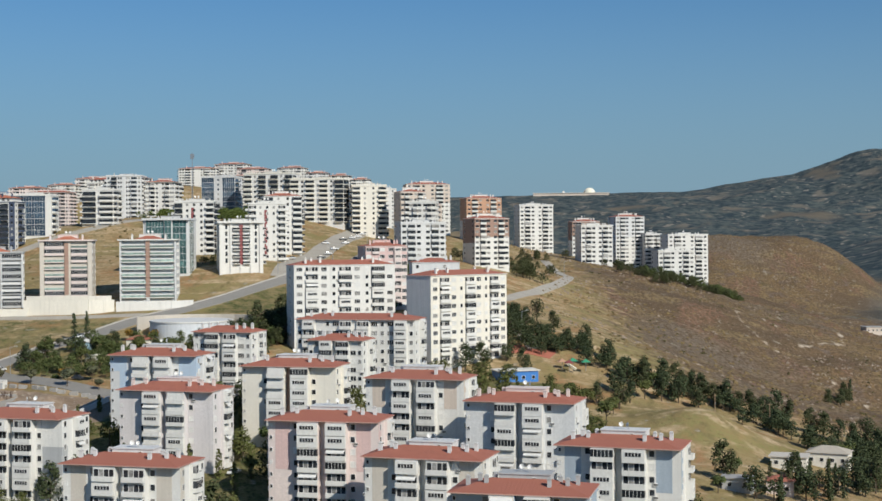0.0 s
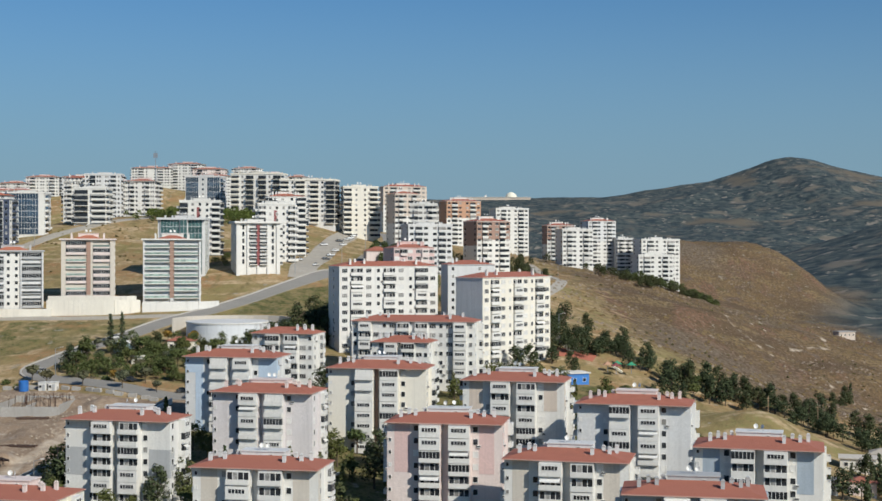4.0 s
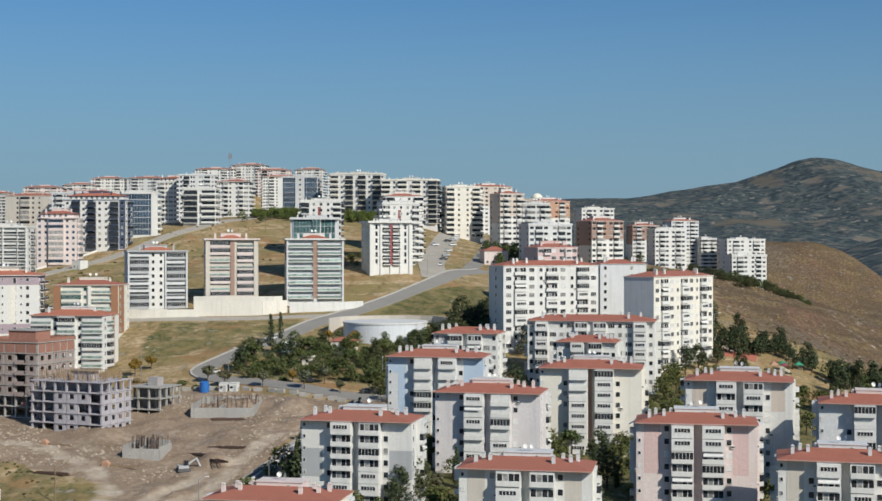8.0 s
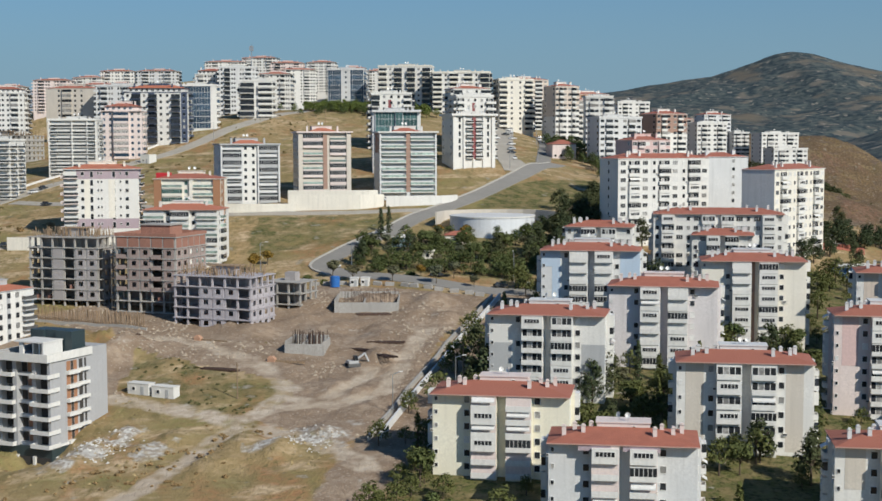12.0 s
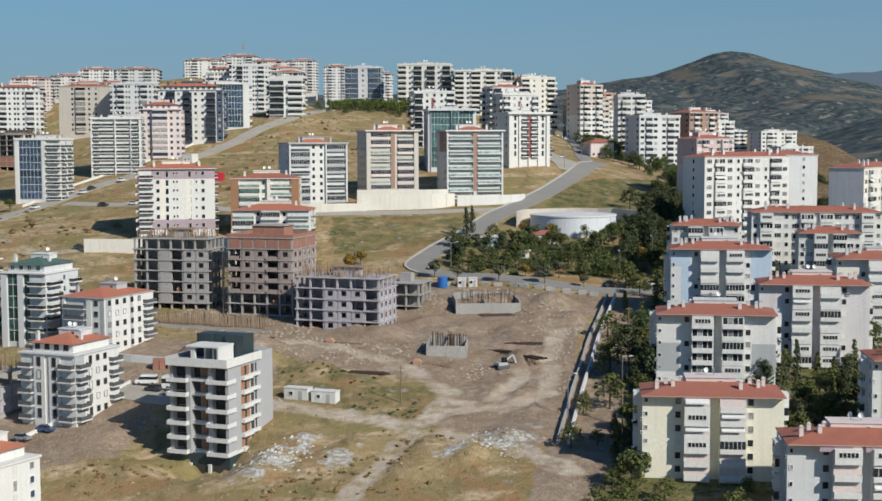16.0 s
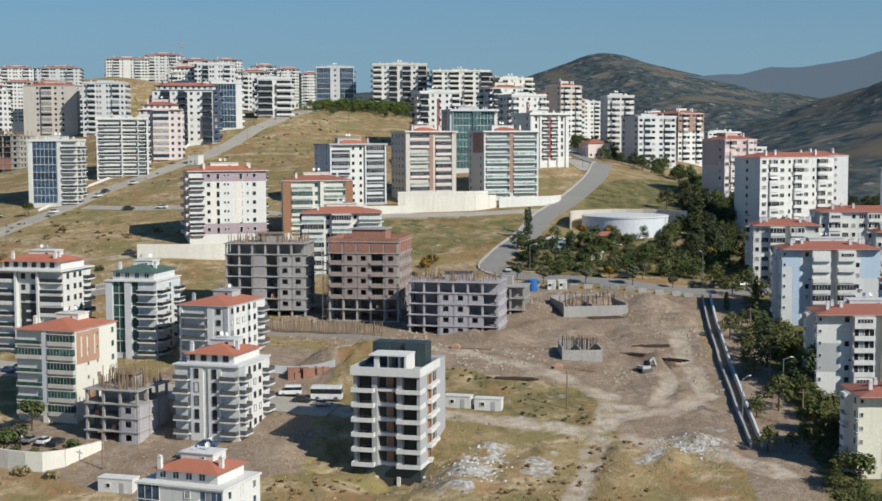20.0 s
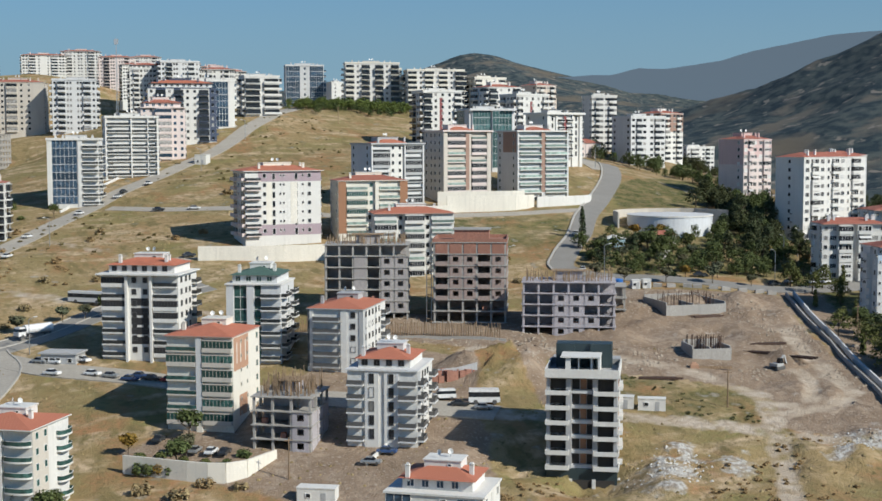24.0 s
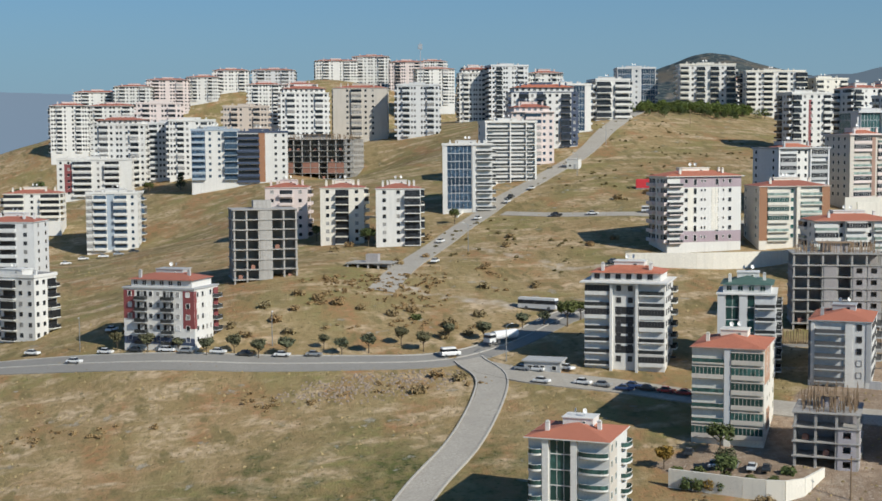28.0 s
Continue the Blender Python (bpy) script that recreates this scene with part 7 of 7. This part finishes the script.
def tree_proto(kind, leaf, h, x, y, label, seed, name="tree"):
    r = random.Random(seed)
    root = thing(name, pose(x, y, gz(x, y) - 0.1), label, "tree" if name != "bush" else "bush", "trees")
    if name != "bush":
        t = Geo().cyl(0, 0, 0.03 * h, 0.012 * h, -0.6, h * (0.85 if kind == "cypress" else 0.6), 7)
        if kind != "cypress":
            for k in range(6):
                a = k * 2.4
                z0 = h * (0.3 + 0.05 * k)
                t.beam((0, 0, z0), (math.cos(a) * h * 0.22, math.sin(a) * h * 0.22, z0 + h * 0.16), 0.012 * h)
        part("trunk", t.mesh("trunk", [BARK]), root)
    g = Geo()
    if kind == "cypress":
        for k in range(12):
            z = h * (0.1 + 0.075 * k)
            leaf_cloud(g, r.uniform(-0.15, 0.15), r.uniform(-0.15, 0.15), z, h * 0.11 * (1 - (k / 12) ** 2) + 0.2, h * 0.08, 34, 0.28, r)
    elif kind == "pine":
        for k in range(14):
            f = k / 13
            z = h * (0.26 + 0.64 * f)
            a, o = r.uniform(0, 6.3), h * 0.2 * math.sqrt(1 - f * f * 0.9)
            leaf_cloud(g, math.cos(a) * o, math.sin(a) * o, z, h * (0.21 - 0.07 * f), h * 0.12, 72, 0.27, r)
    elif kind == "bush":
        for k in range(5):
            a = r.uniform(0, 6.3)
            leaf_cloud(g, math.cos(a) * h * 0.4, math.sin(a) * h * 0.4, h * 0.4, h * 0.5, h * 0.45, 40, 0.2 + 0.05 * h, r)
    else:
        for k in range(12):
            a, o = k * 2.4, h * 0.24 * math.sqrt(r.random())
            leaf_cloud(g, math.cos(a) * o, math.sin(a) * o, h * (0.55 + 0.3 * r.random()), h * 0.2, h * 0.15, 80, 0.25, r)
    part("crown", g.mesh("crown", [leaf]), root)
    return root


trees = {
    "p": tree_proto("pine", PINE, 9, -92, 510, "dark green pine with uneven crown", 1), "q": tree_proto("pine", PINE, 11, -85, 522, "tall dark pine with open crown", 2),
    "b": tree_proto("broad", BROAD, 7, -142, 477, "leafy green broadleaf tree", 3), "o": tree_proto("broad", OLIVE, 5, -159, 473, "small grey-green olive-like tree", 4),
    "a": tree_proto("broad", AUTUMN, 5, -102, 456, "small tree with yellowing leaves", 5), "c": tree_proto("cypress", PINE, 10, -157, 506, "slender dark green cypress tree", 6),
    "s": tree_proto("bush", BROAD, 1.6, -163, 463, "rounded green bush in dry grass", 7, "bush"), "d": tree_proto("bush", DRYBUSH, 2.2, -380, 488, "dry brown bush on the slope", 8, "bush"),
}


def plant(kind, x, y, k=1.0):
    ob = copy_thing(trees[kind], pose(x, y, gz(x, y) - 0.1, 0, 0, rng.uniform(0, 360)))
    k *= rng.uniform(0.8, 1.2)
    ob.scale = (k, k, k * rng.uniform(0.9, 1.15))


park = ["b-164,478 o-159,487 p-152,479 b-149,468 p-142,484 b-132,478 b-132,463 p-124,466 o-113,484 p-114,462 p-102,477 q-95,505 p-104,501 o-144,461 s-162,460 s-153,452 c-160,500 q-98,490 p-88,505 a-140,500 a-131,498 o-150,487 s-155,463 s-146,466 s-138,461 b-121,474 b-127,470 a-108,468 p-110,474 b-104,462 s-118,456 s-126,455 o-136,469 b-146,480 s-168,470 s-165,484 p-99,463 o-112,452 a-97,452 p-168,468 o-163,492",
        "o-177,456 o-171,449 o-159,445 o-146,440 o-135,436 o-140,447 a-150,449 s-185,455 s-190,452 d-196,455 a-202,470 a-198,478 s-205,468 d-200,462 s-180,449",
        "b-130,391 p-142,363 p-146,342 b-154,318 b-162,288 p-142,341 p-135,378 s-150,330 b-138,352 p-158,305 s-146,352 b-133,384 p-152,312 s-160,282",
        "p-120,331 s-118,323 o-111,342 c-106,346 s-107,330 p-104,326 p-98,337 b-112,327 p-100,325 b-96,330 s-94,340 s-102,345 p-115,336 b-90,335 p-69,362 b-59,370 p-46,375 b-74,374 a-66,367 p-84,364 b-76,351 b-78,395 p-88,398 q-86,405 p-92,412 b-96,420 q-84,420",
        "b-72,300 p-66,295 b-58,302 p-78,312 b-84,322 s-60,312 b-50,318 p-94,292 b-100,286 p-88,280 q-70,345 b-62,350 p-30,305 b-20,320 b-10,325 p-36,315 b-52,338 p-56,288 b-112,290 p-118,284 b-124,300 p-120,312",
        "p-49,497 b-40,495 b-33,492 b-25,500 p-19,487 q-4,510 q4,530 b-44,488 b-30,488 p-12,492 b-52,484 p-60,478 q-72,486 q-76,494 c-64,476 p-90,478 q-84,500 q-80,508 p-14,480 o-8,500 p-25,484 p-36,482 q-20,474 p0,478 b-12,512",
        "p15,533 q10,556 p25,515 p18,511 p32,506 p31,468 p36,482 p41,480 b45,484 p49,486 p54,488 p59,487 p62,482 p65,477 p69,478 p73,476 p77,474 p81,472 p85,474 p90,475 p94,463 p98,461 p102,458 p107,458 q109,451 p22,451 b22,425 p29,448 b26,440 b18,444 p34,460 b40,468 p46,470 p52,472 p58,468 b14,455 p150,640 p158,648 p162,655 c166,660 p110,440 p116,446 p120,440 p100,432 b96,428 b92,420",
        "c64,372 c67,374 c75,374 b44,366 c78,378 c60,376 p86,384 p92,388 b98,396 c104,400 p110,410 p48,378 b52,384 p70,392 c95,378 c100,384",
        "o-417,465 o-410,464 o-404,460 o-397,459 o-387,461 o-383,456 o-376,456 o-367,459 o-362,454 o-354,460 o-333,464 b-321,462 o-327,464 o-424,470 o-432,474 o-440,480 o-345,458 b-316,466",
        "d-366,568 d-372,562 d-339,569 d-406,473 d-380,488 d-390,497 d-366,479 d-431,504 d-398,480 d-374,484 d-385,492 d-360,482 d-392,486 d-362,436 d-357,433 d-368,428 d-248,602 d-261,597 d-317,546 d-330,520 d-335,500 d-320,498 d-342,476 d-352,470 s-360,476 d-290,540 d-280,545 d-345,540 d-356,530 s-300,500 d-312,560 d-240,590 d-355,462 d-348,463 d-410,480 d-418,482 d-400,490 d-395,472 d-426,488",
        "b-315,372 s-318,362 s-314,359 s-310,357 s-322,366 s-326,368 s-306,359 b-320,358 s-312,355 o-317,364 a-328,370 d-316,348 d-322,344 d-310,344 d-328,350 c-352,346 b-346,342 b-352,352 p-355,356 s-342,348",
        "b-360,565 b-352,572 b-375,588 b-368,592 p-420,770 b-435,775 b-500,905 b-508,900 b-496,895 b-512,915 b-290,846 b-298,858 b-284,870 b-400,870 b-408,862 b-412,868 c-345,612 b-340,600 s-336,596 b-325,590"]
for row in park:
    for tok in row.split():
        x, y = tok[1:].split(",")
        plant(tok[0], float(x), float(y))

hedge_r = random.Random(61)
for k in range(9):
    f = k / 8
    hx, hy = -327.5 + 15.5 * f, 359.0 - 9.5 * f
    hedge = thing("hedge_bush", pose(hx, hy, gz(hx, hy)), "clipped round garden bush behind the wall", "bush", "garden hedge")
    g = Geo()
    leaf_cloud(g, 0, 0, 1.5, 1.25, 1.35, 260, 0.24, hedge_r)
    part("foliage", g.mesh("foliage", [AUTUMN if k == 2 else BROAD]), hedge)

g = Geo()
for k in range(70):
    f = k / 69
    hx, hy = -328.0 + 16.0 * f, 360.3 - 10.0 * f
    leaf_cloud(g, hx, hy, gz(hx, hy) + 0.6, 0.8, 0.6, 30, 0.2, hedge_r)
tagged(new("hedge", g.mesh("hedge", [BROAD])), "low dense green hedge along the car park wall", "hedge", kind="stuff")

# ---- groves: belts and gardens too dense to count ----


def free_spot(x, y, margin):
    for bx, by, a, w, d in BUILT:
        u, v = (x - bx) * math.cos(a) + (y - by) * math.sin(a), -(x - bx) * math.sin(a) + (y - by) * math.cos(a)
        if -margin < u < w + margin and -margin - 1.5 < v < d + margin:
            return False
    return math.hypot(x + 120, y - 511.5) > 18


def tree_into(g, kind, x, y, h, r):
    z = gz(x, y) - 0.2
    n = len(g.f)
    g.cyl(x, y, 0.03 * h, 0.015 * h, z - 0.5, z + h * 0.6, 6)
    bark = len(g.f)
    if kind == "c":
        for k in range(9):
            leaf_cloud(g, x, y, z + h * (0.1 + 0.095 * k), h * 0.12 * (1 - (k / 9) ** 2) + 0.2, h * 0.09, 22, 0.34, r)
    else:
        lumps = 11 if kind == "p" else 9
        for k in range(lumps):
            f = k / (lumps - 1)
            a, o = k * 2.4 + r.uniform(-0.5, 0.5), h * (0.2 if kind == "p" else 0.27) * math.sqrt(1 - f * f * 0.85)
            leaf_cloud(g, x + math.cos(a) * o, y + math.sin(a) * o, z + h * (0.28 + 0.58 * f if kind == "p" else 0.36 + 0.46 * f), h * (0.22 - 0.06 * f), h * 0.13, 52, 0.036 * h, r)
    g.m[n:bark] = [1] * (bark - n)


def grove(name, spots, count, spread, hmin, hmax, kinds, leaf, label, seed, margin=2.2):
    """Trees strewn along a line, or inside an area when spread is 0."""
    r, g, done, tries = random.Random(seed), Geo(), 0, 0
    xs, ys = [p[0] for p in spots], [p[1] for p in spots]
    while done < count and tries < count * 40:
        tries += 1
        if spread:
            i, f = r.randrange(len(spots) - 1), r.random()
            x = xs[i] + (xs[i + 1] - xs[i]) * f + r.gauss(0, spread)
            y = ys[i] + (ys[i + 1] - ys[i]) * f + r.gauss(0, spread)
        else:
            x, y = r.uniform(min(xs), max(xs)), r.uniform(min(ys), max(ys))
            if not in_poly(np.array(x), np.array(y), spots):
                continue
        if not free_spot(x, y, margin):
            continue
        tree_into(g, r.choice(kinds), x, y, r.uniform(hmin, hmax), r)
        done += 1
    return tagged(new(name, g.mesh(name, [leaf, BARK])), label, "trees", kind="stuff")


grove("garden_trees", ESTATE, 360, 0, 4, 9.5, "bbpbc", BROAD, "dark green garden trees crowded between the blocks", 31)
grove("park_trees", PARK, 190, 0, 2.5, 6.5, "bbbp", BROAD, "leafy park trees below the water tank", 32)
grove("pine_belt", [(14, 512), (21, 506), (40, 489), (60, 482), (80, 462), (95, 434), (100, 409)], 75, 4.5, 4, 8, "ppb", PINE, "belt of dark pines at the hill's foot", 33)
grove("valley_trees", [(45, 360), (66, 362), (110, 400), (118, 450), (100, 445), (84, 385), (60, 384)], 55, 0, 5, 9.5, "pcbc", PINE, "pines and cypresses in the valley gardens", 34)
grove("tower_trees", [(-20, 750), (3, 745), (18, 712), (25, 861), (71, 905), (91, 868), (105, 845), (140, 890), (150, 905)], 80, 6, 5, 9, "ppb", PINE, "dark trees round the hillside tower blocks", 35)
grove("tower_belt", [(96, 872), (112, 884), (132, 892), (150, 905), (168, 922), (160, 940)], 60, 5, 4.5, 8.5, "pbb", BROAD, "dense dark trees at the foot of the hillside towers", 51)
grove("bank_belt", [(-99, 478), (-93, 500), (-86, 520), (-80, 540), (-70, 562)], 55, 3.5, 6, 10, "pbp", PINE, "tall dark trees on the bank beside the slab blocks", 53)
grove("slope_trees", [(-94, 498), (-74, 528), (-58, 556), (-46, 590), (-42, 640), (-54, 690), (-60, 715), (-46, 760)], 170, 5, 4, 8, "pbbp", BROAD, "dark trees on the bank below the street", 36)
grove("terrace_trees", [(-60, 476), (-40, 490), (-15, 486), (5, 505), (0, 535), (-10, 560)], 85, 5, 4, 8.5, "pbp", PINE, "dark trees beside the slab blocks", 37)
grove("ridge_trees", [(-188, 758), (-169, 780), (-148, 764), (-132, 788)], 36, 4, 3, 5, "bp", BROAD, "dark trees below the ridge blocks", 39)
grove("bank_trees", [(-136, 620), (-132, 648), (-128, 660)], 14, 2.5, 3, 5, "b", BROAD, "small trees between the street blocks", 40)
grove("service_trees", [(-121, 402), (-133, 368), (-145, 336), (-155, 306), (-162, 284)], 34, 2.2, 3.5, 6.5, "bbp", BROAD, "green trees lining the service strip", 47)
grove("hilltop_trees", [(-188, 784), (-125, 794)], 190, 7, 3.5, 6.5, "b", FRESH, "dense green hedge of trees on the hilltop", 38)

def patchy(x, y, s, lim):
    return wavy(x, y, s, 1.7) + 0.6 * wavy(x, y, s * 0.37, 0.4) > lim


def thicket(name, area, count, hmin, hmax, leaf, label, seed, clump=18):
    r, g, done = random.Random(seed), Geo(), 0
    xs, ys = [p[0] for p in area], [p[1] for p in area]
    for _ in range(count * 12):
        x, y = r.uniform(min(xs), max(xs)), r.uniform(min(ys), max(ys))
        if done >= count or not in_poly(np.array(x), np.array(y), area) or not patchy(x, y, clump, 0.05) or not free_spot(x, y, 1.0):
            continue
        h, z = r.uniform(hmin, hmax) * r.uniform(0.6, 1.0), gz(x, y)
        for k in range(3):
            a = r.uniform(0, 6.3)
            leaf_cloud(g, x + math.cos(a) * h * 0.4, y + math.sin(a) * h * 0.4, z + h * 0.35, h * 0.6, h * 0.45, 18, 0.13 + 0.09 * h, r)
        done += 1
    return tagged(new(name, g.mesh(name, [leaf])), label, "bushes", kind="stuff")


# ---- scrub, tussocks and stones on the slopes ----


def blob(g, x, y, z, r, rr):
    n = len(g.v)
    g.v += [(x + r * rr.uniform(0.7, 1.2) * a, y + r * rr.uniform(0.7, 1.2) * b, z + c * r * rr.uniform(0.7, 1.1)) for a, b, c in ((1, 0, 0), (0.3, 0.95, 0), (-0.8, 0.6, 0), (-0.8, -0.6, 0), (0.3, -0.95, 0), (0, 0, 0.85))]
    for i in range(5):
        g.f.append((n + i, n + (i + 1) % 5, n + 5))
        g.m.append(0)


def scatter(name, count, x0, x1, y0, y1, size, mat, label, category, keep, seed):
    r = random.Random(seed)
    g = Geo()
    for _ in range(count):
        x, y = r.uniform(x0, x1), r.uniform(y0, y1)
        if keep(x, y, r):
            blob(g, x, y, gz(x, y) - 0.05, size * r.uniform(0.4, 1.4) ** 2, r)
    return tagged(new(name, g.mesh(name, [mat])), label, category, kind="stuff")


STONE = paint("field_stone", (0.30, 0.235, 0.175), 0.95, 0.25, 0.1)
SCRUB = leaf_mat("dry_scrub", (0.15, 0.12, 0.06))
TUFT = leaf_mat("straw_tussocks", (0.26, 0.20, 0.10))
SCRUBLEAF = leaf_mat("olive_scrub", (0.12, 0.115, 0.05))
HEATH = leaf_mat("green_scrub", (0.045, 0.055, 0.025))
thicket("dry_bushes", [(-445, 500), (-400, 512), (-330, 520), (-318, 488), (-338, 466), (-430, 476)], 260, 0.4, 1.5, DRYBUSH, "dry brown bushes covering the roadside slope", 41, 12)
thicket("roadside_weeds", [(-480, 455), (-400, 440), (-345, 452), (-352, 425), (-372, 430), (-480, 425)], 110, 0.4, 1.4, DRYBUSH, "tall dry weeds along the boulevard", 42, 11)
thicket("plot_bushes", [(-340, 620), (-215, 760), (-150, 730), (-190, 590), (-300, 500), (-345, 540)], 150, 0.4, 1.5, SCRUBLEAF, "low olive bushes on the open slope", 43, 20)
thicket("hill_bushes", [(20, 480), (20, 900), (180, 900), (260, 700), (180, 520), (100, 480)], 260, 0.4, 1.3, SCRUBLEAF, "low bushes dotted over the brown hill", 44, 25)
thicket("tower_weeds", [(-300, 300), (-200, 296), (-170, 305), (-200, 330), (-240, 325), (-262, 330)], 120, 0.3, 1.0, DRYBUSH, "dry weeds round the building plots", 45, 9)
thicket("site_weeds", [(-226, 380), (-203, 364), (-193, 344), (-198, 334), (-227, 352)], 60, 0.3, 0.8, SCRUBLEAF, "green weeds on the fallow plot", 46, 7)
built = lambda x, y: in_poly(np.array(x), np.array(y), ESTATE) or in_poly(np.array(x), np.array(y), PARK)
scatter("hillside_scrub", 9000, 20, 330, 480, 1350, 0.75, SCRUB, "low dry scrub dotted over the brown hillside", "scrub", lambda x, y, r: patchy(x, y, 40, -0.2), 11)
scatter("hillside_stones", 8000, 20, 330, 480, 1350, 0.65, STONE, "loose stones on the brown hillside", "stones", lambda x, y, r: patchy(x, y, 33, 0.2), 12)
scatter("field_tussocks", 12000, -480, -180, 300, 640, 0.3, TUFT, "straw-coloured grass tussocks", "grass", lambda x, y, r: not in_poly(np.array(x), np.array(y), SITE) and patchy(x, y, 26, -0.2), 13)
scatter("field_scrub", 1100, -480, -180, 380, 800, 0.35, SCRUB, "low dry scrub on the open plots", "scrub", lambda x, y, r: patchy(x, y, 30, 0.35), 14)
scatter("field_stones", 3800, -412, -346, 420, 450, 0.34, STONE, "grey field stones beside the boulevard", "stones", lambda x, y, r: math.hypot((x + 378) / 28, (y - 435) / 9) < 0.45 + 0.6 * r.random(), 15)
scatter("site_rubble", 9000, -262, -135, 300, 440, 0.34, paint("broken_stone", (0.40, 0.33, 0.25), 0.95, 0.25, 0.1), "broken stone and spoil on the building site", "rubble", lambda x, y, r: in_poly(np.array(x), np.array(y), SITE) and not in_poly(np.array(x), np.array(y), PLOT) and patchy(x, y, 14, 0.1), 16)
scatter("white_rubble", 3000, -240, -176, 298, 334, 0.26, paint("pale_rubble", (0.60, 0.575, 0.53), 0.95, 0.2, 0.1), "heap of pale broken rubble beside the tower", "rubble", lambda x, y, r: math.hypot(x + 228, y - 320) < 9 * r.random() + 2 or math.hypot(x + 184, y - 317) < 8 * r.random() + 1, 17)

# ---- domed hall far off on the ridge ----
HX, HY = 272, 4540
hz0 = min(gz(HX, HY), gz(HX + 110, HY - 8), gz(HX + 205, HY - 15))
hall = thing("domed_hall", pose(HX, HY, hz0, 0, 0, -4), "long pale hall with a cream dome on the far ridge", "hall")
HT = 266.5 - hz0
part("wall", Geo().box(0, 250, 0, 40, -40, HT - 2).mesh("wall", [TAN]), hall)
part("cornice", Geo().box(-2, 252, -2, 42, HT - 2, HT).mesh("cornice", [BEIGE]), hall)
g = Geo()
for k in range(6):
    a0, a1 = math.pi / 2 * k / 6, math.pi / 2 * (k + 1) / 6
    g.cyl(186, 20, 19 * math.cos(a0), max(0.3, 19 * math.cos(a1)), HT + 17 * math.sin(a0), HT + 17 * math.sin(a1), 20)
part("dome", g.mesh("dome", [YELLOW]), hall)
part("turret", Geo().rings([(97, 104, 10, 17, HT, 0), (97, 104, 10, 17, HT + 5, 0), (99, 102, 12, 15, HT + 5, 0), (99, 102, 12, 15, HT + 7, 0)]).mesh("turret", [WHITE]), hall)

# ---- hazy ranges at the horizon, beyond the mountain ----
def far_range(name, bearings, heights, radius, rgb, label):
    g = Geo()
    n = 160
    for i in range(n):
        b = bearings[0] + (bearings[-1] - bearings[0]) * i / (n - 1)
        h = float(np.interp(b, bearings, heights)) + 5 * float(rough(np.array(b * 40.0), np.array(0.0), 60, 4, 8))
        x, y = -390 + radius * math.sin(radians(b)), 95 + radius * math.cos(radians(b))
        g.v += [(x, y, -60), (x, y, h)]
    for i in range(n - 1):
        g.f.append((2 * i, 2 * i + 1, 2 * i + 3, 2 * i + 2))
        g.m.append(0)
    # flat sheet that glows by itself, distance haze set as its emission colour
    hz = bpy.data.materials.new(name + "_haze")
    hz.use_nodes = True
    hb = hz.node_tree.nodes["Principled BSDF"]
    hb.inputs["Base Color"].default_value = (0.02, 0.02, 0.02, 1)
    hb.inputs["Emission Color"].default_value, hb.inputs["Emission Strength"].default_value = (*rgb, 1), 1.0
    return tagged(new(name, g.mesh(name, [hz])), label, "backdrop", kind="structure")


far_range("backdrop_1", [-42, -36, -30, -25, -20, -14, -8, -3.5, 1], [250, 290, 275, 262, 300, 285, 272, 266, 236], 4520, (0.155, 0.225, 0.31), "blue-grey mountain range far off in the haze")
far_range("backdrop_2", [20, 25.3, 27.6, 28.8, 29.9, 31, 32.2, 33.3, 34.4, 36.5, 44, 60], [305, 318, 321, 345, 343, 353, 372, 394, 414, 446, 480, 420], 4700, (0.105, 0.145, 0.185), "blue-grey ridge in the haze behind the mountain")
